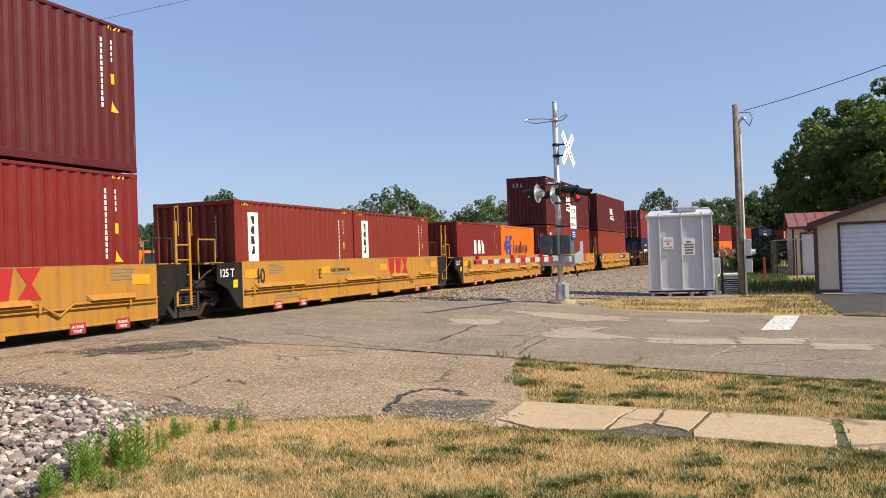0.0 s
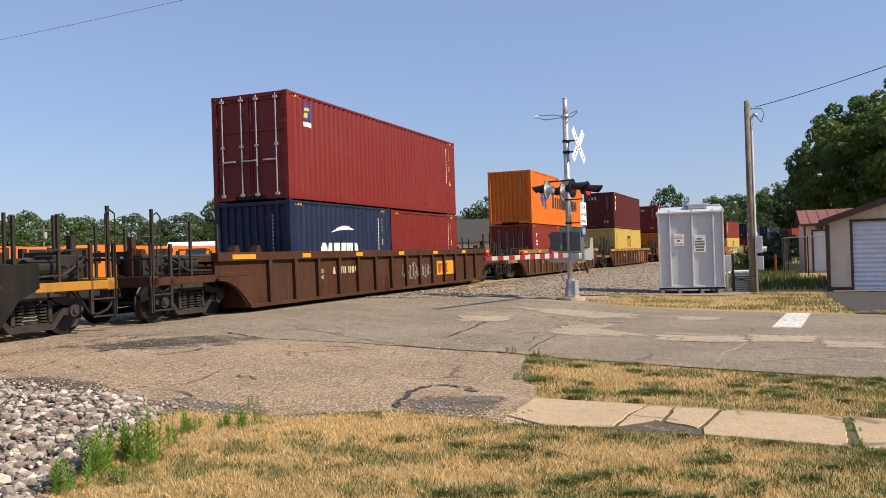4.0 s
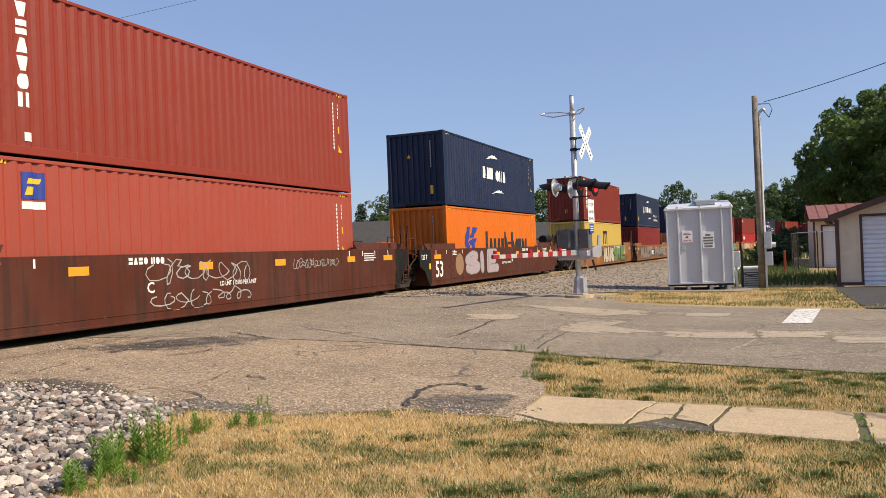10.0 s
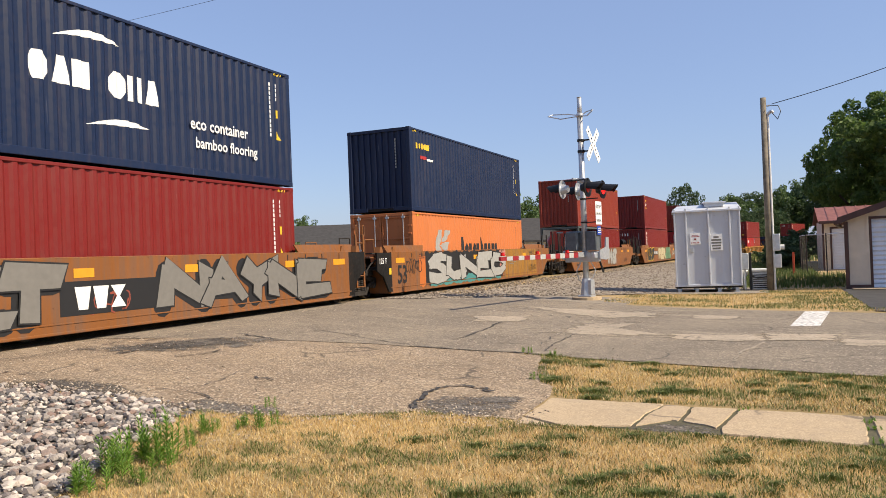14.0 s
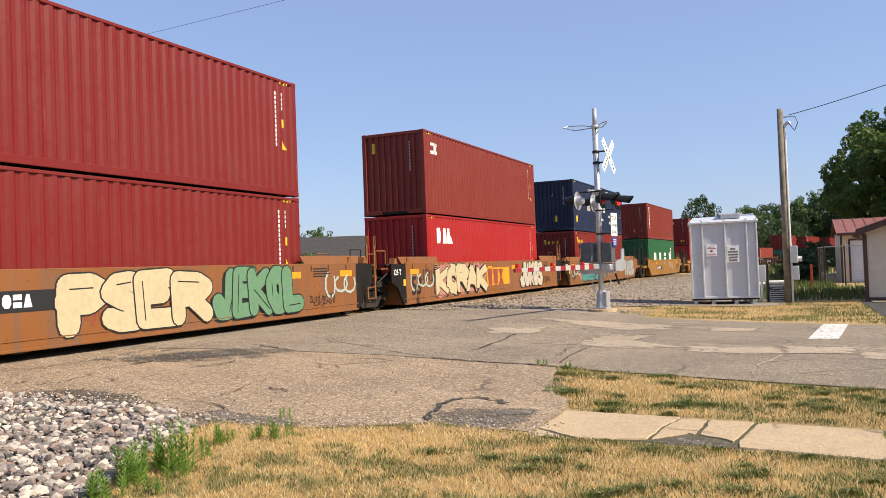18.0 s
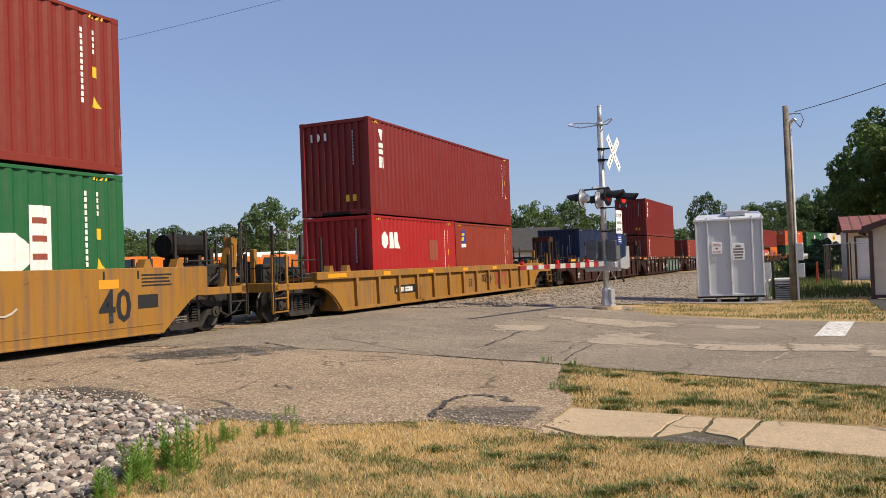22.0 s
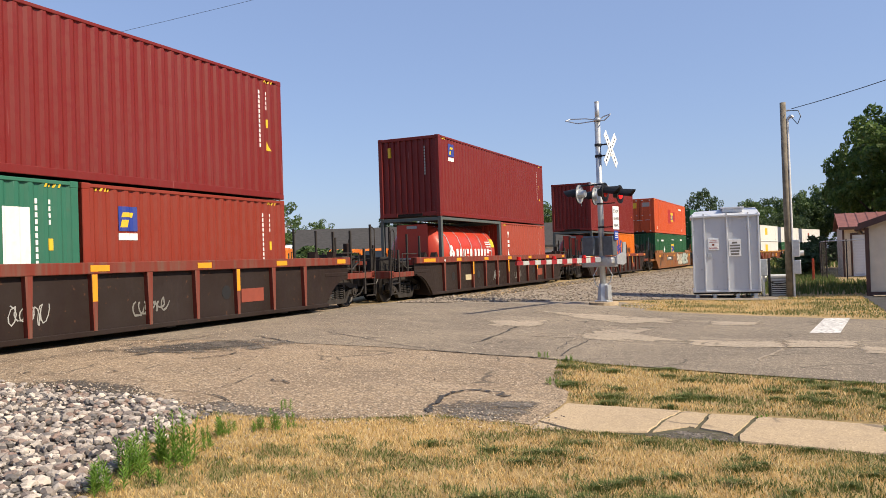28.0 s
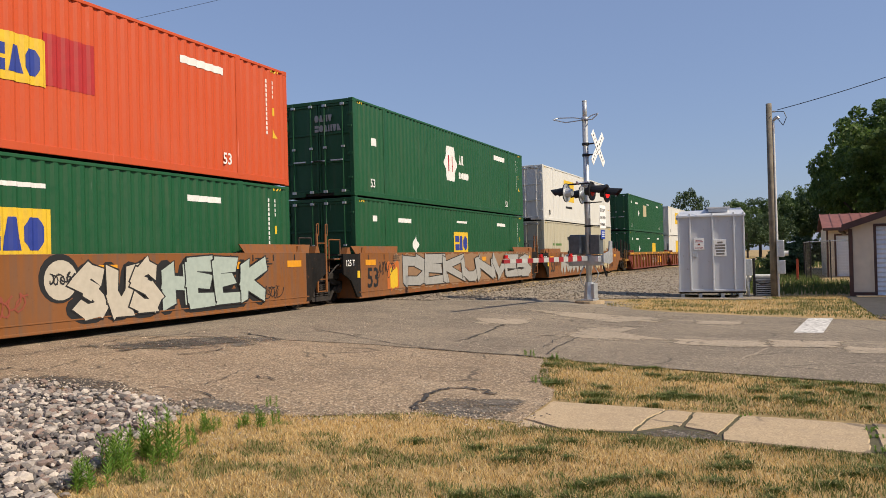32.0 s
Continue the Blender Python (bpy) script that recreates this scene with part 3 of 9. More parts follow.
    on_tank(tall([rect(1.5, 1.5, 0.5, 0.04), rect(1.5, 1.6, 0.6, 0.05), rect(1.5, 1.7, 0.55, 0.04), rect(1.7, 1.35, 0.3, 0.04)], 1), "white", 0.014)
    on_tank(tall([rect(2.1, 1.5, 0.35, 0.35)], 3), "yellow", 0.014)
    return root


# ---- well cars ----
WHEEL_R = 0.44


def wheelset(parent, x):
    def make():
        m = M()
        for sy in (-1, 1):
            m.lathe([(0.0, sy * 0.70), (0.14, sy * 0.69), (0.17, sy * 0.72), (0.36, sy * 0.735), (0.40, sy * 0.70), (WHEEL_R + 0.026, sy * 0.685), (WHEEL_R + 0.02, sy * 0.715), (WHEEL_R, sy * 0.73),
                     (WHEEL_R - 0.004, sy * 0.82), (0.40, sy * 0.825), (0.37, sy * 0.79), (0.17, sy * 0.775), (0.14, sy * 0.83), (0.0, sy * 0.83)], True, 24)
            m.box(-0.02, 0.02, min(sy * 0.78, sy * 0.795), max(sy * 0.78, sy * 0.795), 0.18, 0.34)
        return m.cyl((0, -0.98, 0), (0, 0.98, 0), 0.075, 10)
    return shared("wheelset", "wheelset", make, WHEEL_IRON, parent, loc=(x, 0, WHEEL_R))


def truck(parent, x):
    """A two-axle bogie under a car."""
    bol = shared("bolster", "truck", lambda: M().box(-0.2, 0.2, -0.98, 0.98, 0.42, 0.66, 0.03).cyl((0, 0, 0.6), (0, 0, 0.82), 0.2, 12), GREASE, parent, "dark greasy two-axle truck", loc=(x, 0, 0.09))
    for sy in (-1, 1):
        def side():
            m = M()
            y0, y1 = sorted((sy * 0.93, sy * 1.06))
            lower = [(-1.12, 0.42), (-0.98, 0.37), (-0.66, 0.37), (-0.46, 0.14), (0.46, 0.14), (0.66, 0.37), (0.98, 0.37), (1.12, 0.42), (1.12, 0.5), (0.66, 0.5), (0.44, 0.27), (-0.44, 0.27), (-0.66, 0.5), (-1.12, 0.5)]
            m.prism(lower, y0, y1)
            m.prism([(-1.12, 0.5), (-0.7, 0.55), (-0.42, 0.66), (0.42, 0.66), (0.7, 0.55), (1.12, 0.5), (1.12, 0.64), (0.74, 0.68), (0.44, 0.80), (-0.44, 0.80), (-0.74, 0.68), (-1.12, 0.64)], y0, y1)
            for q in (-0.42, 0.34):
                m.box(q, q + 0.08, y0, y1, 0.25, 0.7)
            return m
        shared(("frame", sy), "side_frame", side, FRAME_IRON, bol)

        def coils():
            m = M()
            for i in range(3):
                cx_ = -0.24 + i * 0.24
                for j in range(6):
                    z = 0.29 + j * 0.055
                    m.cyl((cx_, sy * 0.99, z), (cx_, sy * 0.99, z + 0.028), 0.10, 8)
            return m
        tagged(shared(("coils", sy), "spring", coils, FRAME_IRON, bol), kind="stuff")
        for q in (-0.89, 0.89):
            shared(("bearing", sy), "bearing_cap", lambda: M().cyl((0, sy * 0.9, 0), (0, sy * 1.1, 0), 0.12, 10).cyl((0, sy * 1.1, 0), (0, sy * 1.13, 0), 0.06, 6), FRAME_IRON, bol, loc=(q, 0, WHEEL_R))
    return [wheelset(bol, -0.89), wheelset(bol, 0.89)]


# strokes of the sprayed letters on a grid of ten by ten: column and row of each bend
STROKES = {
    "A": "00 49 90|23 73", "B": "00 09 79 86 55 05|55 93 80 00", "C": "97 69 29 06 03 20 60 92", "D": "00 09 59 96 93 50 00", "E": "89 09 00 90|05 65", "F": "89 09 00|05 65",
    "G": "97 69 29 06 03 20 60 93 94 54", "H": "09 00|99 90|05 95", "I": "49 40", "J": "89 83 60 20 02", "K": "09 00|99 05 90", "L": "09 00 80", "M": "00 09 44 99 90", "N": "00 09 90 99",
    "O": "39 06 03 30 60 93 96 69 39", "P": "00 09 69 97 65 05", "R": "00 09 69 97 65 05|45 90", "S": "88 59 28 06 35 64 92 70 30 01", "T": "09 99|49 40", "U": "09 03 30 60 93 99", "V": "09 40 99",
    "1": "00 29 40 69 90", "2": "05 29 75 40|70 95", "3": "09 30 59 80 99", "4": "29 05 20|69 95 60", "5": "00 45 09|90 55 99", "W": "09 20 46 70 99", "X": "09 90|99 00", "Y": "09 45 99|45 40", "Z": "09 99 00 90"}


def ribbon(m, pts, r, y, step):
    """A fat line with round ends and joints in the plane of the side."""
    q = 0
    for (ax, az), (bx, bz) in zip(pts, pts[1:]):
        n = math.hypot(bx - ax, bz - az) or 1
        a0 = math.atan2(bz - az, bx - ax)
        ring = [(bx + r * math.cos(a0 - 1.571 + i * 0.6283), bz + r * math.sin(a0 - 1.571 + i * 0.6283)) for i in range(6)]
        ring += [(ax + r * math.cos(a0 + 1.571 + i * 0.6283), az + r * math.sin(a0 + 1.571 + i * 0.6283)) for i in range(6)]
        m.add([(x, y - step * q, z) for x, z in ring], [tuple(range(12))])
        q += 1
    return m


def shard(m, pts, r, grow, y, step, rng):
    """The same line in angular strokes: wedges with slanted ends that run past the bends."""
    for q, ((ax, az), (bx, bz)) in enumerate(zip(pts, pts[1:])):
        n = math.hypot(bx - ax, bz - az) or 1
        ux, uz = (bx - ax) / n, (bz - az) / n
        ra, rb, ea, eb, sa, sb = r * rng.uniform(0.7, 1.25), r * rng.uniform(0.7, 1.25), r * rng.uniform(0.3, 0.9), r * rng.uniform(0.3, 0.9), r * rng.uniform(-0.5, 0.5), r * rng.uniform(-0.5, 0.5)
        ra, rb, ea, eb = ra + grow, rb + grow, ea + grow, eb + grow
        ring = [(ax - ux * (ea + sa) + uz * ra, az - uz * (ea + sa) - ux * ra), (bx + ux * (eb + sb) + uz * rb, bz + uz * (eb + sb) - ux * rb),
                (bx + ux * (eb - sb) - uz * rb, bz + uz * (eb - sb) + ux * rb), (ax - ux * (ea - sa) - uz * ra, az - uz * (ea - sa) + ux * ra)]
        m.add([(x, y - step * q, max(0.3, min(1.54, z))) for x, z in ring], [(0, 1, 2, 3)])
    return m


def spray(parent, seed, x0, x1, z0, z1, fill, edge, y, text, fat=0.2, rim=0.03, shadow=False, sharp=False):
    """Sprayed bubble letters on a smooth side: each with its dark rim, lapping over the one before."""
    rng = random.Random(seed)
    n = len(text)
    h, w = z1 - z0, (x1 - x0) / n
    full = min(fat * h, w * 0.31)
    for i, ch in enumerate(text):
        lean, rise, tall = rng.uniform(-0.12, 0.12), rng.uniform(0, 0.08) * h, rng.uniform(0.9, 1.0)
        lines = []
        r = full * (0.8 if ch in "SEBRKGA" else 1.0)
        for stroke in STROKES[ch].split("|"):
            pts = []
            for p in stroke.split():
                u, v = int(p[0]) / 9 + rng.uniform(-0.05, 0.05), min(1.0, max(0.0, int(p[1]) / 9 + rng.uniform(-0.06, 0.06)))
                zz = z0 + r + rim * 0.6 + v * (h * tall - 2 * r - rim) + rise * v
                pts.append((x0 + i * w + r * 0.6 + u * (w * 1.26 - 1.6 * r) + lean * (zz - z0), min(zz, z1 - r)))
            lines.append(pts)
        if shadow:
            deep = M()
            for j, pts in enumerate(lines):
                ribbon(deep, [(x - 0.07, max(z - 0.05, z0 + r)) for x, z in pts], r + rim, y - 0.0018 - 0.0002 * j - 0.0006 * i, 0.0001)
            tagged(part("sprayed_shadow", deep, INK["black"], parent), kind="stuff")
        back, body = M(), M()
        base = y - 0.0075 - 0.0065 * i
        for j, pts in enumerate(lines):
            if sharp:
                shard(back, pts, r * 0.85, rim, base - 0.0002 * j, 0.0003, random.Random(seed * 31 + i * 5 + j))
                shard(body, pts, r * 0.85, 0.0, base - 0.0034 - 0.0002 * j, 0.0003, random.Random(seed * 31 + i * 5 + j))
                continue
            ribbon(back, pts, r + rim, base - 0.0002 * j, 0.0003)
            ribbon(body, pts, r, base - 0.0034 - 0.0002 * j, 0.0003)
            if len(pts) > 2 and fill != "black":       # a thin line that parts the fill
                ribbon(back, [(x + r * 0.15, z - r * 0.1) for x, z in pts[1:3]], 0.012, base - 0.0062 - 0.0001 * j, 0.0)
        rim_ob = tagged(part("sprayed_letter", back, INK[edge], parent), kind="stuff")
        tagged(part("sprayed_fill", body, INK[fill], rim_ob), kind="stuff")


def cloud(parent, x0, x1, z0, z1, ink, y):
    """A sprayed ground behind letters, its border wavy."""
    k = max(6, int((x1 - x0) / 0.18))
    top = [(x0 + (x1 - x0) * i / k, z1 + 0.07 * math.sin(i * 2.1) * math.sin(i * 0.9)) for i in range(k + 1)]
    low = [(x0 + (x1 - x0) * i / k, z0 + 0.06 * math.sin(i * 1.7 + 1) * math.sin(i * 0.7)) for i in range(k + 1)]
    m = M()
    m.v = [(x, y - 0.003, z) for x, z in low] + [(x, y - 0.003, z) for x, z in top]
    m.f = [(i, i + 1, k + 2 + i, k + 1 + i) for i in range(k)]
    part("sprayed_ground", m, INK[ink], parent)


def scrawl(parent, seed, x0, x1, z0, z1, ink, y, strokes=14, r=0.018):
    rng = random.Random(seed)
    m = M()
    step, mid = (x1 - x0) / strokes, (z0 + z1) / 2
    pts = []
    for i in range(strokes):      # each letter a loop of its own height, width and lean
        amp, wide, turn, base = (z1 - z0) * rng.uniform(0.2, 0.5), step * rng.uniform(0.35, 0.9), rng.choice((-1, 1)), mid + (z1 - z0) * rng.uniform(-0.12, 0.12)
        lean, part_ = rng.uniform(-0.1, 0.5), rng.uniform(0.6, 1.1)
        for k in range(9):
            a = 2 * math.pi * part_ * k / 8
            q = amp * math.cos(a) * rng.uniform(0.85, 1.1)
            pts.append((x0 + step * (i + k / 8) + turn * wide * math.sin(a) + lean * q, min(z1, max(z0, base + q)), k == 0 and rng.random() < 0.3))
    for i, (p, q) in enumerate(zip(pts, pts[1:])):
        if q[2]:
            continue
        dx, dz = q[0] - p[0], q[1] - p[1]
        n = math.hypot(dx, dz) or 1
        w = r * rng.uniform(0.7, 1.2)
        ox, oz, ex, ez = -dz / n * w, dx / n * w, dx / n * w * 0.7, dz / n * w * 0.7
        yy = y - 0.005 - (i % 40) * 0.0001
        m.add([(p[0] - ox - ex, yy, p[1] - oz - ez), (q[0] - ox + ex, yy, q[1] - oz + ez), (q[0] + ox + ex, yy, q[1] + oz + ez), (p[0] + ox - ex, yy, p[1] + oz - ez)], [(0, 1, 2, 3)])
    tagged(part("sprayed_scrawl", m, INK[ink], parent), kind="stuff")


KIND = dict(  # half length of the well's floor, of the upper side; heights of the bottom and top edges
    p40=(6.25, 6.25, 0.33, 1.42), s53=(8.45, 9.7, 0.27, 1.56), r53=(8.3, 9.5, 0.25, 1.55), r53low=(8.3, 9.5, 0.25, 1.3), r48=(7.55, 8.7, 0.25, 1.5), s48=(6.75, 8.0, 0.27, 1.5))
SIDE_Y = 1.5


def well_car(kind, body, chord, rib, xl, xr, left, right, label, truck_left, truck_right, brake=False, rib_step=1.3, bright=()):
    """One unit of a well car about its middle. xl, xr: where it joins its neighbours; left, right: 'coupled' or 'jointed'."""
    hb, ht, z0, z1 = KIND[kind]
    root = thing("well_car", label, "railway wagon", group="well cars of the train")
    k, kc, kr = coat(body), coat(chord), coat(rib)
    ribbed = kind[0] == "r"
    for sy in (-1, 1):
        yo = SIDE_Y - (0.09 if ribbed else 0)
        y0, y1 = sorted((sy * yo, sy * (yo - 0.03)))
        if kind == "p40":
            outline = [(-hb, z0), (hb, z0), (hb, z1), (-hb, z1)]
        else:
            arch = [(hb + (ht - hb) * q, z0 + (0.92 - z0) * (1 - (1 - q) ** 2.2 if ribbed else min(1.0, q * 1.45))) for q in (0, 0.15, 0.3, 0.45, 0.6, 0.75, 0.9)]
            open_end = arch + [(ht, 0.92), (ht, z1 - 0.02)]
            square = [(8.3, z0), (8.35, z0 + 0.1), (8.35, z1 - 0.02)]
            rt_end = square if right == "jointed" and kind == "s53" else open_end
            lt_end = square if left == "jointed" and kind == "s53" else open_end
            outline = [(-x, z) for x, z in reversed(lt_end)] + rt_end
        shared(("sidesheet", kind, sy, left, right), "side_sheet", lambda: M().prism(outline, y0, y1), k, root)
        yy = lambda d0, d1: sorted((sy * (SIDE_Y - d0), sy * (SIDE_Y - d1)))
        c0, c1 = yy(-0.015 if ribbed else 0.0, 0.2)
        ch = 0.2 if ribbed else 0.03
        cl, cr = [8.35 if e == "jointed" and kind == "s53" else ht for e in (left, right)]
        shared(("chord", kind, sy, left, right), "top_chord", lambda: M().box(-cl, cr, c0, c1, z1 - ch, z1, 0.012), kc, root)
        b0, b1 = yy(0.0 if ribbed else -0.012, 0.14)
        shared(("sillb", kind, sy), "bottom_sill", lambda: M().box(-hb, hb, b0, b1, z0 - 0.02, z0 + (0.07 if ribbed else 0.03), 0.01), k, root)
        if ribbed:
            n = int(2 * (hb - 0.4) / rib_step) + 1
            r0, r1 = yy(-0.005, 0.12)
            for i in range(n):
                x = -(n - 1) / 2 * rib_step + i * rib_step
                wide = 0.07
                shared(("rib", kind, sy), "rib", lambda: M().prism([(-wide * 0.55, z0 + 0.06), (wide * 0.55, z0 + 0.06), (wide, z1 - 0.2), (-wide, z1 - 0.2)], r0, r1), kr, root, loc=(x, 0, 0))
                if sy < 0 and i in bright:
                    shared(("rib_reflector", kind), "reflector", lambda: M().box(-0.055, 0.055, r0 - 0.004, r0 + 0.004, 0.82, z1 - 0.21), INK["amber"], root, loc=(x, 0, 0))
            e0, e1 = yy(-0.005, 0.06)
            shared(("archlip", kind, sy), "arch_lip", lambda: M().add([q for x, z in [(-ht, 0.92)] + [(-hb - (ht - hb) * q, z0 + (0.92 - z0) * (1 - (1 - q) ** 2.2)) for q in (0.9, 0.75, 0.6, 0.45, 0.3, 0.15, 0)] for q in ((x, e0, z), (x, e1, z), (x, e1, z + 0.05), (x, e0, z + 0.05))],
                   [(4 * i + j, 4 * i + (j + 1) % 4, 4 * i + 4 + (j + 1) % 4, 4 * i + 4 + j) for i in range(7) for j in range(4)]), k, root)
        elif kind[0] == "s":
            shared(("fold", kind, sy), "seam", lambda: M().box(-hb, hb, *yy(-0.012, 0.02), 0.42, 0.445, 0.004), k, root)
    shared(("floor", kind), "well_floor", lambda: M().box(-hb, hb, -1.4, 1.4, z0 - 0.02, z0 + 0.06), STEEL, root)
    for q in range(4):
        shared(("beam", kind), "cross_beam", lambda: M().box(-0.12, 0.12, -1.45, 1.45, z0 - 0.05, z0 + 0.02), STEEL, root, loc=(-hb * 0.75 + q * hb * 0.5, 0, 0))
    wheels = []
    for s, joint, how, has in ((-1, xl, left, truck_left), (1, xr, right, truck_right)):
        reach = abs(joint)
        dark = coat("soot") if kind == "p40" else k
        end = ht
        part("end_bulkhead", M().box(min(s * hb, s * (hb + 0.08)), max(s * hb, s * (hb + 0.08)), -1.4, 1.4, z0, 1.25, 0.01), dark, root)
        boxed = kind == "p40" or (kind == "s53" and how == "jointed")
        if boxed:
            dark = coat("soot")
            for sy in (-1, 1):
                y0, y1 = sorted((sy * (SIDE_Y - 0.004), sy * (SIDE_Y - 0.06)))
                q = 6.25 if kind == "p40" else 8.35
                o = [(q, z0), (q + 0.2, z0 + 0.05), (q + 0.55, 0.8), (q + 0.95, 0.98), (q + 0.95, z1 - 0.03), (q, z1 - 0.03)]
                if s < 0:
                    o = [(-x, z) for x, z in reversed(o)]
                part("end_gusset", M().prism(o, y0, y1), dark, root, "black end plate")
            end = (6.25 if kind == "p40" else 8.35) + 0.9
        top = 1.36 if kind == "p40" else z1 - 0.15
        deck_end = reach - (0.45 if how == "coupled" else 0.22)
        part("end_platform", M().box(min(s * hb, s * end), max(s * hb, s * end), -1.42, 1.42, 1.0, 1.1, 0.012), dark, root)
        part("stub_sill", M().box(min(s * hb, s * deck_end), max(s * hb, s * deck_end), -0.32, 0.32, 0.66, 1.05, 0.03), GREASE, root)
        part("walkway", M().box(min(s * (end - 0.9), s * end), max(s * (end - 0.9), s * end), -1.3, 1.3, z1 - 0.06, z1 - 0.02), GALV if ribbed else STEEL, root)
        if how == "coupled":
            part("coupler", M().box(min(s * deck_end, s * (reach + 0.04)), max(s * deck_end, s * (reach + 0.04)), -0.09, 0.09, 0.72, 0.92, 0.02).box(min(s * (reach - 0.18), s * (reach + 0.1)), max(s * (reach - 0.18), s * (reach + 0.1)), -0.16, 0.14, 0.68, 0.98, 0.03), GREASE, root)
            part("end_sill", M().box(min(s * (deck_end - 0.25), s * deck_end), max(s * (deck_end - 0.25), s * deck_end), -1.4, 1.4, 0.88, 1.1, 0.015), kc if ribbed else k, root)
            for sy in (-1, 1):
                y = sy * 1.40
                y0, y1 = sorted((y, y - sy * 0.06))
                part("step_beam", M().box(min(s * (end - 0.1), s * deck_end), max(s * (end - 0.1), s * deck_end), y0, y1, 0.9, 1.06, 0.01), kc if ribbed else k, root)
                lad = M()
                for x in (deck_end - 0.06, deck_end - 0.62):
                    lad.box(s * x - 0.035, s * x + 0.035, y0, y1, 0.36 if x > deck_end - 0.1 else 0.45, 1.75, 0.006)
                for z in (0.40, 0.72):
                    lad.cyl((s * (deck_end - 0.06), y, z), (s * (deck_end - 0.62), y, z), 0.018, 6)
                part("step_ladder", lad, FRAME_IRON if body in ("coal", "coffee", "plum") else kc if ribbed else STEEL, root)
                part("grab_iron", M().tube([(s * (deck_end - 0.2), y, 1.1), (s * (deck_end - 0.2), y, 1.72), (s * (deck_end - 0.06), y, 1.76)], 0.014), STEEL, root)
            part("brake_hose", M().tube([(s * (deck_end - 0.1), -0.5, 0.8), (s * (deck_end + 0.2), -0.45, 0.45), (s * (reach + 0.05), -0.4, 0.35)], 0.025), GREASE, root)
            for q, top_z in ((0.15, 2.45), (1.3, 2.25), (2.2, 2.2)):
                x = s * (deck_end - q)
                part("stanchion", M().box(x - 0.03, x + 0.03, -1.36, -1.30, 1.05, top_z, 0.006), STEEL, root)
                part("stanchion", M().box(x - 0.03, x + 0.03, 1.30, 1.36, 1.05, top_z, 0.006), STEEL, root)
            part("hand_loop", M().tube([(s * (deck_end - 0.06), -1.42, 0.42), (s * (deck_end - 0.06), -1.42, 2.3), (s * (deck_end - 0.2), -1.42, 2.38), (s * (deck_end - 0.3), -1.42, 2.28), (s * (deck_end - 0.3), -1.42, 1.1)], 0.015, 6), STEEL, root)
            part("brake_rigging", M().box(min(s * (deck_end - 1.0), s * (deck_end - 0.3)), max(s * (deck_end - 1.0), s * (deck_end - 0.3)), -0.9, -0.4, 1.1, 1.55, 0.03), GREASE, root)
            part("release_rod", M().tube([(s * (deck_end - 1.6), -1.1, 1.3), (s * (deck_end - 0.9), -1.15, 1.2), (s * (deck_end - 0.4), -1.0, 1.35)], 0.018, 6), GREASE, root)
            part("cross_rail", M().cyl((s * (deck_end - 0.1), -1.38, 1.45), (s * (deck_end - 0.1), 1.38, 1.45), 0.018, 6), STEEL, root)
            for q in (-0.62, 0.62):
                part("end_post", M().box(s * (deck_end - 0.34) - 0.06, s * (deck_end - 0.34) + 0.06, q - 0.07, q + 0.07, 1.1, 1.92 if q < 0 else 1.7, 0.012), coat(body) if ribbed else STEEL, root)
            part("end_brace", M().box(s * (deck_end - 0.34) - 0.03, s * (deck_end - 0.34) + 0.03, -0.55, 0.55, 1.52, 1.62, 0.01), STEEL, root)
            part("brake_cylinder", M().cyl((s * (deck_end - 1.75), -1.02, 1.32), (s * (deck_end - 1.15), -1.02, 1.32), 0.15, 12).cyl((s * (deck_end - 1.15), -1.02, 1.32), (s * (deck_end - 0.8), -1.02, 1.32), 0.03, 6), GREASE, root)
            part("air_pipe", M().tube([(s * (deck_end - 2.0), -1.3, 1.16), (s * (deck_end - 1.2), -1.33, 1.18), (s * (deck_end - 0.75), -1.3, 1.42), (s * (deck_end - 0.5), -1.1, 1.5), (s * (deck_end - 0.4), -0.6, 1.38)], 0.022, 6), FRAME_IRON, root)
            part("air_pipe", M().tube([(s * (deck_end - 1.9), -0.3, 1.2), (s * (deck_end - 1.1), -0.35, 1.5), (s * (deck_end - 0.6), -0.5, 1.3)], 0.028, 6), FRAME_IRON, root)
            part("control_valve", M().box(s * (deck_end - 1.45) - 0.16, s * (deck_end - 1.45) + 0.16, -0.72, -0.42, 1.12, 1.5, 0.03).cyl((s * (deck_end - 1.45), -0.78, 1.3), (s * (deck_end - 1.45), -0.66, 1.3), 0.11, 10), FRAME_IRON, root)
            part("chain_rod", M().tube([(s * (deck_end - 0.9), -1.36, 1.06), (s * (deck_end - 0.9), -1.36, 1.62), (s * (deck_end - 1.9), -1.36, 1.62)], 0.016, 6), STEEL, root)
            tx = s * (reach - 2.08)
        else:
            lx = reach - 0.55
            for sy in (-1, 1):
                lad = M()
                for q in (-0.22, 0.22):
                    lad.box(s * lx + q - 0.035, s * lx + q + 0.035, sy * 1.42 - 0.025, sy * 1.42 + 0.025, 0.5, 2.3 if kind == "p40" else 2.05, 0.006)
                    lad.tube([(s * lx + q, sy * 1.42, 2.0), (s * lx + q, sy * 1.42, 2.6 if kind == "p40" else 2.3), (s * lx + q + 0.1, sy * 1.42, 2.62 if kind == "p40" else 2.32), (s * lx + q + 0.1, sy * 1.42, 2.0)], 0.014, 6)
                for i in range(5):
                    lad.cyl((s * lx - 0.22, sy * 1.42, 0.52 + i * 0.32), (s * lx + 0.22, sy * 1.42, 0.52 + i * 0.32), 0.016, 6)
                if s > 0:
                    part("ladder", lad, kc if not ribbed else STEEL, root)
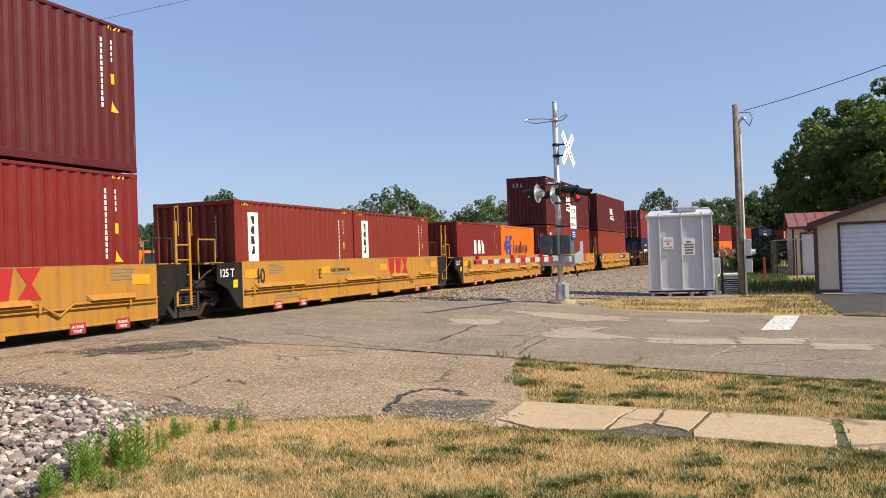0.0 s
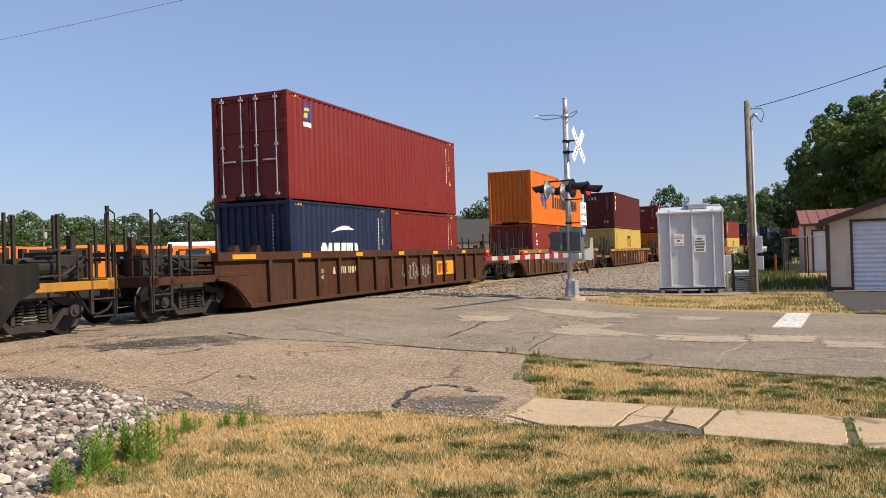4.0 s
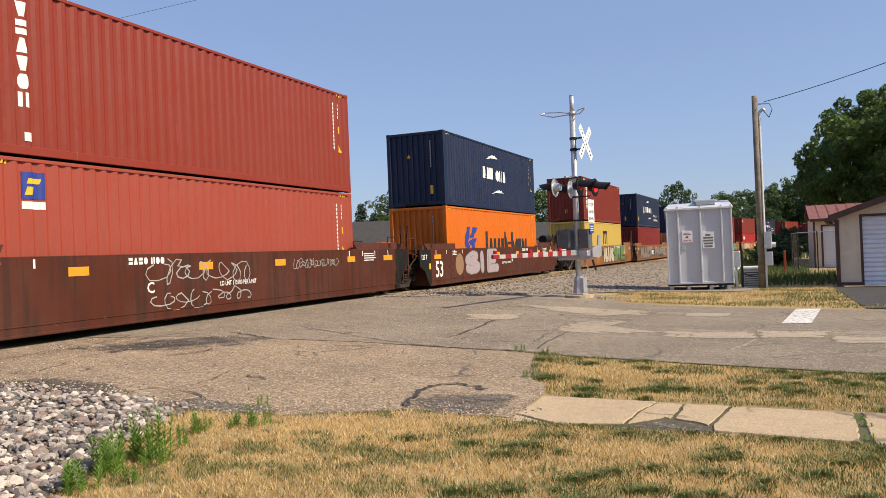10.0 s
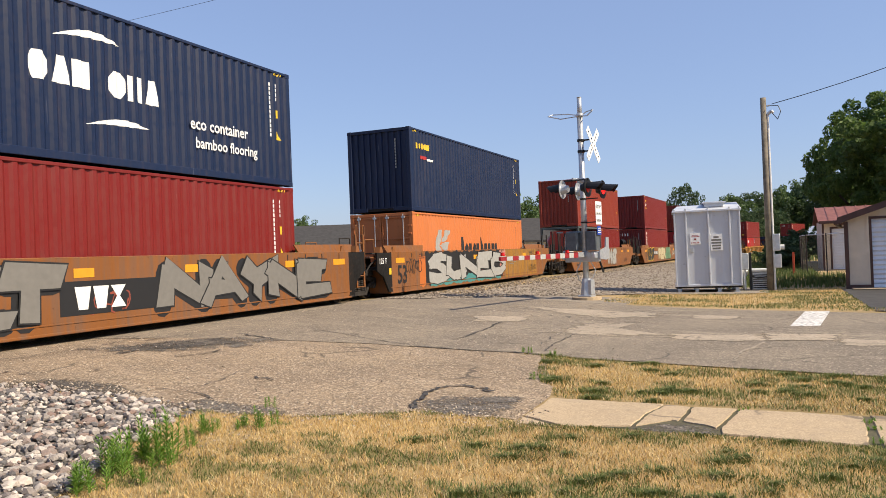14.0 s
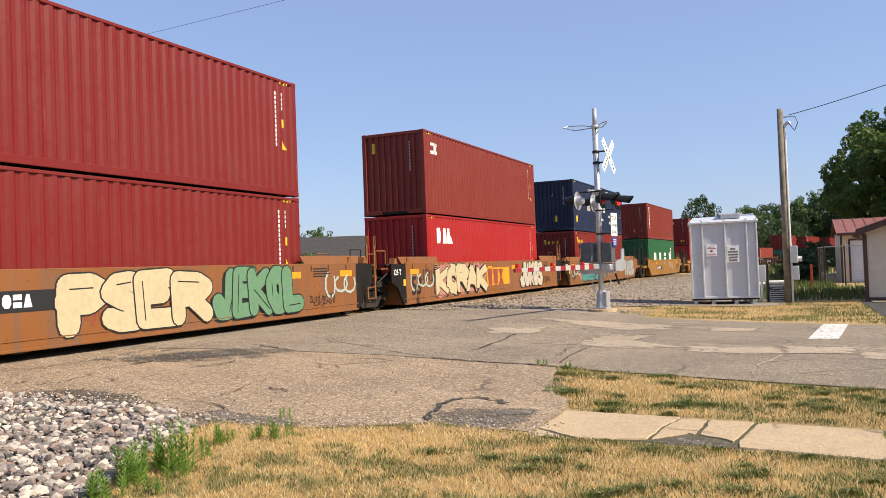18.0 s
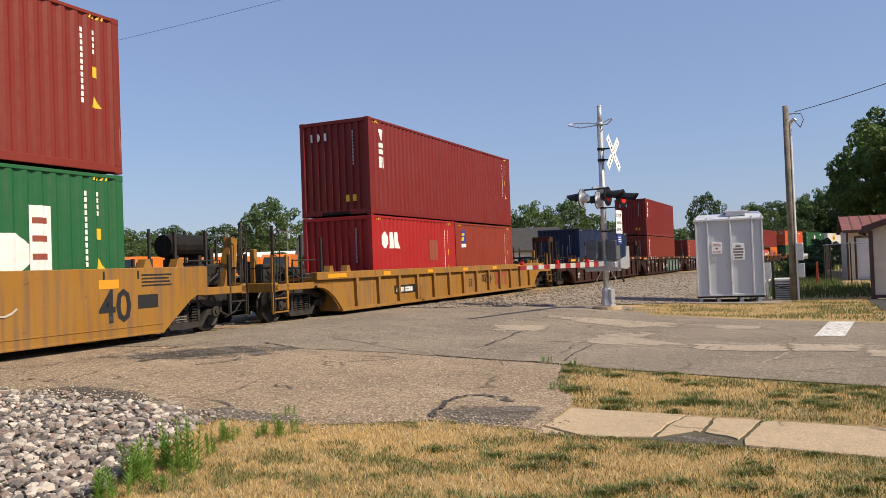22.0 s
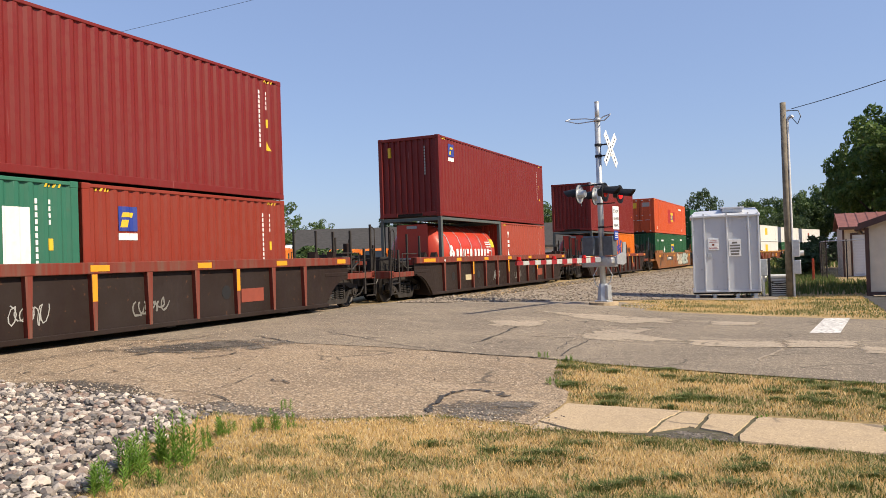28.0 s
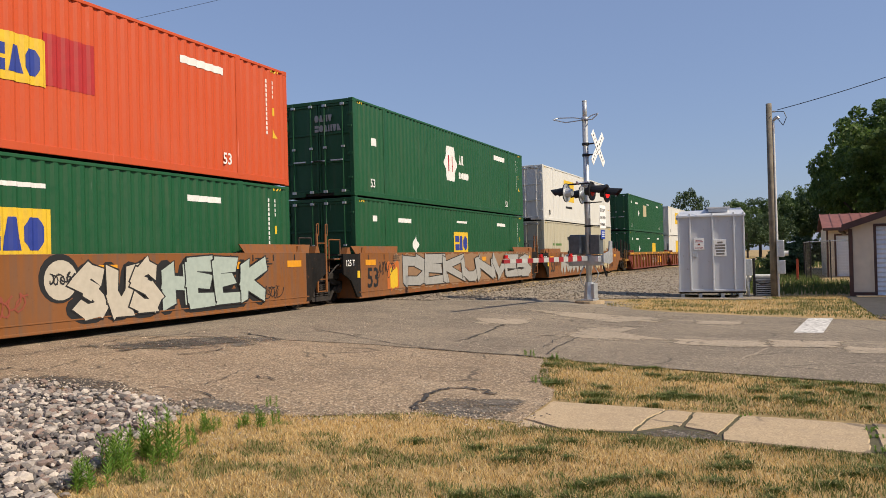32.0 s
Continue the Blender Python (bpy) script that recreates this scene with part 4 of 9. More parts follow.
            for sy in (-1, 1):
                y0, y1 = sorted((sy * 1.15, sy * 0.75))
                part("side_bearing_arm", M().box(min(s * (end - 0.3), s * (reach - 0.1)), max(s * (end - 0.3), s * (reach - 0.1)), y0, y1, 0.85, 1.02, 0.02), GREASE, root)
            part("air_hose", M().tube([(s * (end - 0.2), -1.3, 1.3), (s * (end + 0.2), -1.35, 1.2), (s * reach, -1.3, 0.95)], 0.022), STEEL, root)
            if kind in ("p40", "s53"):
                ex = s * (reach - 0.75)
                for sy in (-1, 1):
                    part("hand_rail", M().tube([(ex - 0.3, sy * 1.05, 1.05), (ex - 0.3, sy * 1.05, 1.95), (ex + 0.3, sy * 1.05, 1.95), (ex + 0.3, sy * 1.05, 1.05)], 0.02, 6), kc if s < 0 else STEEL, root)
                part("valve_box", M().box(ex - 0.18, ex + 0.18, -1.0, -0.6, 1.1, 1.42, 0.02), GREASE, root)
                part("grating", M().box(ex - 0.35, ex + 0.35, -1.25, 1.25, 1.38, 1.42), kc, root)
            tx = joint
        if has:
            wheels += truck(root, tx)
        # row of container guides and lock housings on the side tops
        for sy in (-1, 1):
            for q in (0.5, 1.35):
                x = s * (ht - q - 0.25)
                y0, y1 = sorted((sy * 1.28, sy * 1.47))
                if kind != "p40":
                    part("guide", M().prism([(x - 0.12, z1 - 0.02), (x + 0.12, z1 - 0.02), (x + 0.05, z1 + 0.16), (x - 0.05, z1 + 0.16)], y0, y1), k, root)
    if kind == "s53":
        for s in (-1, 1):
            for sy in (-1, 1):
                a, b = s * 5.75, s * 8.7
                lo, hi = min(a, b), max(a, b)
                o = [(lo + 0.15, sy * 1.46, z1 - 0.02), (hi - 0.15, sy * 1.46, z1 - 0.02), (hi, sy * 1.40, z1 + 0.2), (lo, sy * 1.40, z1 + 0.2)]
                inner = [(x, y - sy * 0.03, z) for x, y, z in o]
                m = M().add(o + inner, [(0, 1, 2, 3), (7, 6, 5, 4), (3, 2, 6, 7), (0, 3, 7, 4), (1, 5, 6, 2), (0, 4, 5, 1)])
                if sy > 0:
                    m.f = [tuple(reversed(q)) for q in m.f]
                part("guide_plate", m, k, root)
    if brake:
        bx = xr - 1.3 if right == "coupled" else xl + 1.3
        part("air_reservoir", M().cyl((bx - 0.9, -0.6, 1.95), (bx + 0.25, -0.6, 1.95), 0.24, 14), coat("soot"), root, smooth=False)
        part("reservoir_stand", M().box(bx - 0.7, bx - 0.6, -0.75, -0.45, 1.05, 1.75).box(bx, bx + 0.1, -0.75, -0.45, 1.05, 1.75), STEEL, root)
        ring = [(bx + 0.95, -1.0 + 0.26 * math.cos(i * math.pi / 8), 1.95 + 0.26 * math.sin(i * math.pi / 8)) for i in range(17)]
        part("brake_wheel", M().tube(ring, 0.018, 6).tube([ring[0], ring[8]], 0.014, 6).tube([ring[4], ring[12]], 0.014, 6), STEEL, root)
        part("brake_stand", M().prism([(bx + 0.45, 1.05), (bx + 0.85, 1.05), (bx + 0.95, 2.1), (bx + 0.75, 2.15)], -1.05, -0.85), k, root)
    return root, wheels


# ---- the train ----
def mark_acl():
    return [("white", word(-0.95, 1.42, 0.52, "104", 0.18, 0.8) + swoosh(-0.95, 1.16, 1.85, 0.2, 0.6) + [rect(-0.95, 1.02, 0.6, 0.16), rect(-0.4, 0.98, 0.6, 0.16), rect(0.2, 0.94, 0.65, 0.18)])]


def mark_bird(dx=0.0, z=0.0, s=1.0):
    """A blue folded-wing emblem."""
    p = lambda pts: [(dx + x * s, z + q * s) for x, q in pts]
    return [p([(0, 0.55), (0.55, 0.15), (0.75, 0.15), (0.45, 0.62)]), p([(0, 0.55), (0.45, 0.62), (0.75, 1.2), (0.35, 1.2)]), p([(0.45, 0.62), (0.95, 0.75), (1.35, 0.75), (1.2, 0.5), (0.8, 0.45)]),
            p([(0.85, 0.05), (1.2, 0.05), (1.1, 0.5), (0.8, 0.45)]), p([(0.62, 0.75), (1.0, 0.78), (1.55, 1.18), (1.0, 1.2)])]


def mark_hapag(z):
    return [("blue", mark_bird(-4.25, z + 0.3, 1.05)), ("black", word(-1.78, z + 0.45, 0.95, "1....4", 0.16, 0.52) + [rect(1.45, z + 0.82, 0.42, 0.12)] + word(1.98, z + 0.45, 0.95, "4....", 0.16, 0.5))]


def mark_hapag_small():
    return [("blue", mark_bird(-2.5, 0.95, 0.95)), ("black", word(-1.0, 1.2, 0.62, "1....4....", 0.10, 0.42))]


def mark_cma(eco=False, single=False):
    out = word(-1.72, 1.36, 0.5, "016", 0.16, 0.82) + word(0.05, 1.32, 0.5, "021", 0.16, 0.8) + swoosh(-1.2, 2.05, 1.55, 0.34, 1) + swoosh(-0.5, 0.62, 1.55, 0.30, 0.8)
    return [("white", out), ("silver", [rect(-3.1, 1.25, 0.75, 0.6)])] if eco else [("white", out)]


def mark_tall(ink, x, top, h, pattern):
    return [(ink, stack_word(x, top, h, pattern))]


def mark_flag(x, z):
    """A blue flag emblem on a white ground."""
    return [("white", [rect(x, z - 0.17, 0.44, 0.13)]), ("blue", [rect(x, z, 0.44, 0.46)]), ("yellow", [rect(x + 0.08, z + 0.26, 0.26, 0.09, 0.03), rect(x + 0.05, z + 0.07, 0.14, 0.14, 0.04)])]


UNITS, HAULED = [], []
BASE = 0.33


def unit(centre, kind, body, chord, rib, label, load, join="coupled", **more):
    """Notes a car of the train; join: how it meets the next car behind it."""
    UNITS.append(dict(centre=centre, kind=kind, body=body, chord=chord, rib=rib, label=label, load=load, join=join, more=more))


def haul(ob, at, dz):
    HAULED.append((ob, at, dz))
    return ob


def both(top, low, h=2.896):
    """Loads of one well: (container, offset along, height)."""
    return [(low, 0.0, BASE), (top, 0.0, BASE + h + 0.028)]


def pair(top, a, b, h=2.591):
    return [(a, -3.07, BASE), (b, 3.07, BASE)] + ([(top, 0.0, BASE + h + 0.028)] if top else [])


def box40(colour, what, **k):
    return container(40, 2.896, colour, what, **k)


def box20(colour, what, **k):
    return container(20, 2.591, colour, what, **k)


TEX_END = [("white", word(-0.95, 2.3, 0.34, "...", 0.2, 0.7))]
TRI = "351302"
yellow_car = "clean yellow steel well car with black ends"
brown_smooth = "brown smooth-sided well car with white stencils and sprayed tags"
graffiti_car = "faded orange-yellow well car covered in sprayed graffiti"
brown_ribbed = "weathered brown well car with vertical side ribs and yellow ends"
dark_red_ribbed = "dark red-brown ribbed well car with white stencils"
black_ribbed = "black ribbed well car with red top chord and yellow reflectors"
unit(6.78, "p40", "sunny", "sunny", "sunny", yellow_car, both(box40("maroon", "maroon corrugated steel container stacked on another"), box40("crimson", "dark red corrugated steel container inside a well car")), "jointed")
unit(22.2, "p40", "sunny", "sunny", "sunny", yellow_car, pair(None, box20("rust", "rust-red short container with a white vertical panel", marks=[("white", [rect(-2.45, 1.0, 0.4, 1.3)]), ("black", stack_word(-2.35, 2.2, 0.2, "3041"))]),
     box20("rust", "rust-red short container with a white vertical panel", marks=[("white", [rect(-2.45, 1.0, 0.4, 1.3)]), ("black", stack_word(-2.35, 2.2, 0.2, "3041"))])), "jointed")
unit(37.55, "p40", "sunny", "sunny", "sunny", yellow_car, pair(None, box20("crimson", "dark red short container with large white lettering shapes", marks=[("white", word(-0.95, 1.2, 0.6, "104", 0.15, 0.8))]),
     box20("orange", "orange open-top short container with a blue tarpaulin roof", ids="black", marks=mark_hapag_small())), "jointed")
unit(52.83, "p40", "sunny", "sunny", "sunny", yellow_car, both(box40("maroon", "maroon container with a white wave emblem", marks=mark_acl(), end_marks=[("silver", word(-0.9, 2.3, 0.26, "104", 0.15, 0.8)), ("white", [disc_poly(0.1, 1.75, 0.13, 0.11, 8)])]),
     box40("rust", "rust-red container with a white vertical panel", marks=[("white", [rect(-5.4, 0.9, 0.3, 1.55)]), ("black", stack_word(-5.34, 2.4, 0.17, "304103"))])), "jointed")
unit(68.3, "p40", "sunny", "sunny", "sunny", yellow_car, both(box40("maroon", "maroon container with a white wave emblem", marks=mark_acl(), end_marks=[("silver", word(-0.9, 2.3, 0.26, "104", 0.15, 0.8))]),
     box40("brick", "sun-faded brick-red container with fresh red patches")), "coupled")
unit(89.75, "r53", "coffee", "coffee", "coffee", "brown ribbed well car with pale weathered ribs", pair(box40("crimson", "dark red container with ribbed end doors", doors=True, marks=mark_flag(-5.3, 2.2)), box20("navy", "navy blue short container with white lettering shapes", marks=[("white", word(-1.5, 0.95, 0.5, "016021", 0.1, 0.7) + swoosh(-0.9, 1.6, 1.4, 0.3, 1))]), box20("crimson", "dark red short corrugated container")), rib_step=1.15)
unit(113.1, "r53", "coffee", "tawny", "tawny", brown_ribbed, pair(box40("orange", "bright orange container with a blue emblem and black lettering shapes", ids="black", marks=mark_hapag(0.55)), box20("rust", "red-brown short container with tall white lettering shapes", marks=mark_tall("white", -2.3, 2.1, 0.3, "3513")),
     box20("bottle", "dark green short container with white lettering shapes", marks=[("white", word(-0.55, 1.4, 0.3, "0112154", 0.1, 0.62))], ids="silver")), rib_step=1.2)
unit(136.55, "r53", "coffee", "tawny", "tawny", brown_ribbed, both(box40("maroon", "dark maroon container with tall white lettering shapes", marks=mark_tall("white", -5.45, 2.6, 0.34, "352"), end_marks=TEX_END + [("yellow", [rect(0.35, 0.42, 0.42, 0.2)])]),
     box40("yellow", "yellow container with a black emblem", ids="black", marks=[("black", [rect(-0.6, 1.35, 0.22, 0.85), rect(0.02, 1.35, 0.22, 0.85), rect(0.66, 1.35, 0.22, 0.85), rect(-0.5, 2.1, 1.3, 0.2)] + swoosh(-0.7, 1.1, 1.7, 0.15, 0.6) + stack_word(-5.4, 2.45, 0.12, "351320135") + stack_word(-5.05, 2.35, 0.12, "01320135"))])), rib_step=1.2)
unit(160.0, "s53", "umber", "umber", "umber", brown_smooth, both(box40("crimson", "dark red container with tall white lettering shapes", marks=mark_tall("white", -5.45, 2.6, 0.34, "352"), end_marks=TEX_END + [("yellow", [rect(0.35, 0.42, 0.42, 0.2)])]),
     box40("orange", "bright orange container with black lettering shapes", ids="black", marks=mark_hapag(0.55))), "jointed")
unit(179.3, "s53", "umber", "umber", "umber", brown_smooth, both(box40("brick", "brick-red container with tall white lettering shapes", marks=mark_tall("white", -5.2, 2.6, 0.25, TRI) + [("white", [rect(-5.12, 0.25, 0.15, 0.15)])]), box40("salmon", "faded salmon-red container with a small flag emblem", marks=mark_flag(-5.2, 2.2))), "jointed")
unit(198.9, "s53", "umber", "umber", "umber", brown_smooth, both(box40("navy", "navy blue container with white brush emblems", marks=mark_cma(), end_marks=[("yellow", [rect(0.5, 0.45, 0.22, 0.34), tri(-0.35, 1.9, 0.16)])]), box40("orange", "bright orange container with black lettering shapes", ids="black", marks=mark_hapag(0.55))), brake=True)
unit(222.3, "s53", "tan", "tan", "tan", graffiti_car, both(box40("rust", "red-brown container with tall white lettering shapes", marks=mark_tall("white", -5.2, 2.6, 0.25, TRI), end_marks=[("yellow", [rect(-0.05, 0.55, 0.18, 0.24), tri(0.65, 0.6, 0.18)])]),
     box40("yellow", "yellow container with a black emblem", ids="black", marks=[("black", [rect(-0.6, 1.35, 0.22, 0.85), rect(0.02, 1.35, 0.22, 0.85), rect(0.66, 1.35, 0.22, 0.85), rect(-0.5, 2.1, 1.3, 0.2)] + swoosh(-0.7, 1.1, 1.7, 0.15, 0.6) + stack_word(-5.4, 2.45, 0.12, "351320135") + stack_word(-5.05, 2.35, 0.12, "01320135"))])), "jointed")
unit(242.0, "s53", "tan", "tan", "tan", graffiti_car, both(box40("navy", "navy blue container with white brush emblems and lettering shapes", marks=mark_cma(True) + [("yellow", [rect(-5.6, 0.5, 0.28, 0.36)])], end_marks=[("yellow", [rect(0.0, 0.55, 0.26, 0.34), tri(-0.05, 2.0, 0.15)])]), box40("crimson", "dark red corrugated container in a well car")), "jointed")
unit(261.4, "s53", "tan", "tan", "tan", graffiti_car, [(container(40, 2.591, "peach", "sun-bleached orange container with blue emblem", doors=True, ids="black", marks=[("silver", mark_bird(-4.25, 0.8, 1.0)), ("black", word(-1.78, 0.95, 0.8, "1....4....", 0.16, 0.5))]), 0.0, BASE),
     (box40("navy", "navy blue container with small yellow lettering shapes", marks=[("yellow", word(-5.6, 2.2, 0.3, ".....", 0.14, 0.8)), ("red", [rect(-5.2, 1.85, 0.45, 0.12)]), ("white", [rect(-4.65, 1.82, 0.5, 0.08)])]), 0.0, BASE + 2.62)])
unit(284.85, "s53", "tan", "tan", "tan", "faded orange-yellow well car with one sprayed tag", pair(box40("brick", "weathered brick-red container with scrapes"), tank_container("red tank container in a grey frame"), box20("crimson", "dark red short container with a blue round sticker", marks=[("aqua", [disc_poly(-1.6, 1.75, 0.2, 0.2)])])), brake=True)
unit(308.0, "s53", "tan", "tan", "tan", graffiti_car, both(box40("crimson", "dark red container with a pale ring emblem", marks=[("yellow", swoosh(-5.7, 2.15, 0.8, 0.3, 1) + swoosh(-5.6, 1.9, 0.8, 0.2, -0.6)), ("white", word(-5.5, 2.0, 0.2, "420", 0.1, 0.7))]), box40("crimson", "dark red container with tall white lettering shapes", marks=mark_tall("white", -5.45, 2.6, 0.34, "352"), end_marks=TEX_END)), "jointed")
unit(327.8, "s53", "tan", "tan", "tan", graffiti_car, both(box40("rust", "red-brown container with a small white emblem", marks=[("white", [rect(-5.5, 2.1, 0.45, 0.12), rect(-5.5, 2.4, 0.45, 0.1), rect(-5.3, 2.1, 0.15, 0.4, 0.1)])], end_marks=[("yellow", [rect(-0.95, 2.2, 0.26, 0.36)])]), box40("red", "bright red container with white lettering shapes", marks=[("white", word(-5.3, 1.9, 0.55, "014", 0.18, 0.75))])), "jointed")
unit(347.0, "s53", "tan", "tan", "tan", graffiti_car, both(box40("navy", "navy blue container with white brush emblems and lettering shapes", marks=mark_cma(True) + [("yellow", [rect(-5.6, 0.5, 0.28, 0.36)])], end_marks=[("yellow", [rect(0.0, 0.55, 0.26, 0.34), tri(-0.05, 2.0, 0.15)])]), box40("crimson", "dark red container with yellow lettering shapes", marks=[("yellow", word(-5.65, 2.2, 0.36, "3....", 0.14, 0.75))], end_marks=[("yellow", word(-0.6, 2.2, 0.26, "3....", 0.14, 0.7))])))
unit(368.75, "s48", "ochre", "ochre", "ochre", "yellow smooth-sided well car with black stencils", both(box40("rust", "red-brown container with tall white lettering shapes", marks=mark_tall("white", -5.25, 2.6, 0.25, TRI), end_marks=[("yellow", [rect(0.0, 0.55, 0.18, 0.24), tri(0.65, 0.6, 0.18)])]),
     box40("green", "green container with large white lettering shapes", marks=[("white", word(-3.75, 1.1, 0.68, "2 6 5 0", 1.9, 1.3) + [rect(4.1, 0.95, 0.42, 1.3)]), ("rose", [rect(4.17, 1.05 + i * 0.3, 0.28, 0.1) for i in range(4)])])), brake=True)
unit(390.35, "r53low", "ochre", "ochre", "ochre", "yellow ribbed well car with worn paint", pair(box40("crimson", "dark red container with tall white lettering shapes", marks=mark_tall("white", -5.45, 2.6, 0.34, "352"), end_marks=TEX_END + [("yellow", [rect(0.35, 0.42, 0.42, 0.2)])]), box20("red", "bright red short container with white lettering shapes", marks=[("white", word(-2.4, 1.6, 0.5, "014", 0.15, 0.7)), ("rose", [rect(0.9, 1.2, 0.6, 0.7)])]), box20("brick", "brick-red short container with a small flag emblem", marks=mark_flag(-2.5, 1.85))), rib_step=1.25)
unit(413.6, "r53", "plum", "plum", "plum", dark_red_ribbed, [(box40("navy", "navy blue container with a white brush emblem, not stacked", marks=mark_cma()), 0.0, BASE)], "jointed", rib_step=1.55)
unit(433.0, "r53", "plum", "plum", "plum", "dark red-brown ribbed well car with a teal sprayed panel", both(box40("crimson", "dark red container with tall white lettering shapes", marks=mark_tall("white", -5.45, 2.6, 0.34, "352"), end_marks=TEX_END + [("yellow", [rect(0.35, 0.42, 0.42, 0.2)])]), box40("rust", "red-brown container with tall white lettering shapes", marks=mark_tall("white", -5.3, 2.6, 0.27, TRI))), "jointed", rib_step=1.55)
unit(452.6, "r53", "plum", "plum", "plum", dark_red_ribbed, [(box40("brick", "brick-red container, not stacked", marks=mark_tall("white", -5.3, 2.6, 0.25, TRI)), 0.0, BASE)], rib_step=1.55, brake=True)
unit(474.85, "r48", "coal", "flame", "flame", black_ribbed, pair(box40("crimson", "dark red corrugated container with yellow hazard marks"), box20("teal", "sea-green short container with large white lettering shapes", marks=[("white", word(-2.1, 1.15, 0.55, "2650", 0.5, 1.1) + [rect(1.55, 1.1, 0.5, 1.0)])]), box20("brick", "brick-red short container with a small flag emblem", marks=mark_flag(-2.2, 1.75))), bright=(2, 5, 8))
unit(496.4, "r48", "coal", "flame", "flame", black_ribbed, pair(box40("crimson", "dark red container with a small flag emblem", marks=mark_flag(-5.2, 2.2), end_marks=[("yellow", [rect(-0.95, 2.2, 0.26, 0.36)])]), tank_container("red tank container in a dark grey frame"), box20("salmon", "salmon-red short container with tall white lettering shapes", marks=mark_tall("white", -2.3, 2.2, 0.3, "3513"))), bright=(2, 5, 8))
unit(518.0, "r48", "coal", "flame", "flame", black_ribbed, pair(box40("crimson", "dark maroon corrugated container"), tank_container("red tank container in a dark grey frame"), box20("orange", "orange short container with a blue emblem and black lettering shapes", ids="black", marks=mark_hapag_small())), bright=(2, 5, 8), brake=True)


def box53(colour, what, marks=(), doors=True, end_marks=()):
    root = container(53, 2.896, colour, what, doors=doors, marks=list(marks), end_marks=list(end_marks), ids="white")
    for x in (-7.1, 5.5):
        lettering("53", x, -CW / 2 + 0.004, 0.32, 0.36, INK["white" if colour not in ("white", "cream") else "black"], root, 0.9)
    return root


GREEN53 = [("white", [rect(-7.0, 2.2, 0.3, 0.18), rect(-5.2, 2.22, 0.9, 0.14), rect(-0.2, 2.35, 1.0, 0.08), rect(4.3, 2.34, 1.1, 0.13), [(-4.2, 1.5), (-3.95, 1.2), (-3.7, 1.5), (-3.95, 1.8)]])]
unit(540.55, "s53", "tan", "tan", "tan", graffiti_car, [(box53("forest", "long green container with a yellow and blue panel", GREEN53 + [("yellow", [rect(-0.6, 1.15, 1.5, 0.85)]), ("blue", word(-0.45, 1.3, 0.55, "510", 0.12, 0.66))], False), 0, BASE), (box53("ember", "long orange-red container with a yellow and blue panel", [("red", [rect(-1.6, 0.95, 1.2, 1.25), rect(0.8, 1.2, 1.1, 0.9)]), ("white", [rect(4.2, 2.32, 1.4, 0.16)])] + [("yellow", [rect(-0.3, 1.15, 1.15, 0.8)]), ("blue", word(-0.2, 1.3, 0.45, "510", 0.12, 0.62))], True, [("yellow", [rect(-0.9, 2.1, 0.7, 0.45)]), ("silver", [rect(0.2, 2.2, 0.7, 0.35)])]), 0, BASE + 2.924)], "jointed")
unit(560.1, "s53", "tan", "tan", "tan", graffiti_car, [(box53("forest", "long green container with a yellow panel", GREEN53 + [("yellow", [rect(-0.6, 1.15, 1.5, 0.85)]), ("blue", word(-0.45, 1.3, 0.55, "510", 0.12, 0.66))], True), 0, BASE), (box53("forest", "long green container with a white round emblem", [("white", [disc_poly(-0.72, 1.65, 0.62, 0.75, 6)] + word(0.1, 1.7, 0.36, "14", 0.14, 0.7) + word(0.1, 1.15, 0.36, "....", 0.14, 0.7) + [rect(-7.0, 1.6, 0.4, 0.24), rect(4.1, 2.3, 1.5, 0.2)]), ("red", [rect(-0.98, 1.35, 0.14, 0.6), rect(-0.62, 1.35, 0.14, 0.6)])], True, [("silver", word(-0.1, 2.25, 0.2, "0123", 0.1, 0.7) + word(-0.1, 1.95, 0.2, "501234", 0.1, 0.7))]), 0, BASE + 2.924)], "jointed")
unit(579.7, "s53", "tan", "tan", "tan", graffiti_car, [(box53("cream", "long cream container with sprayed tags", [("leaf", [rect(-6.5, 1.6, 1.8, 0.12), rect(1.5, 1.3, 0.9, 0.3)])]), 0, BASE), (box53("white", "long white refrigerated container with a yellow panel", [("yellow", [rect(-4.0, 1.2, 2.2, 1.2)]), ("black", [rect(-3.6, 1.6, 1.4, 0.3), rect(-3.6, 0.8, 1.4, 0.12)])]), 0, BASE + 2.924)])
unit(602.4, "r53", "flame", "ochre", "ochre", "orange-brown ribbed well car", [(box53("forest", "long green container with a yellow panel", GREEN53 + [("yellow", [rect(2.0, 1.15, 1.5, 0.85)])]), 0, BASE), (box53("forest", "long green container with a cream panel", GREEN53 + [("cream", [rect(-2.0, 1.3, 1.5, 0.95)])]), 0, BASE + 2.924)], "jointed")
unit(621.7, "r53", "flame", "ochre", "ochre", "orange-brown ribbed well car", [(box53("white", "long white container with a yellow panel", [("yellow", [rect(-4.0, 1.2, 2.2, 1.2)])]), 0, BASE), (box53("white", "long white container with a yellow panel", [("yellow", [rect(-4.0, 1.2, 2.2, 1.2)])]), 0, BASE + 2.924)], "jointed")
unit(641.1, "s53", "tan", "tan", "tan", graffiti_car, [(box53("forest", "long green container with small white marks", GREEN53), 0, BASE), (box53("white", "long white container with a yellow panel", [("yellow", [rect(-4.0, 1.2, 2.2, 1.2)])]), 0, BASE + 2.924)], "jointed")
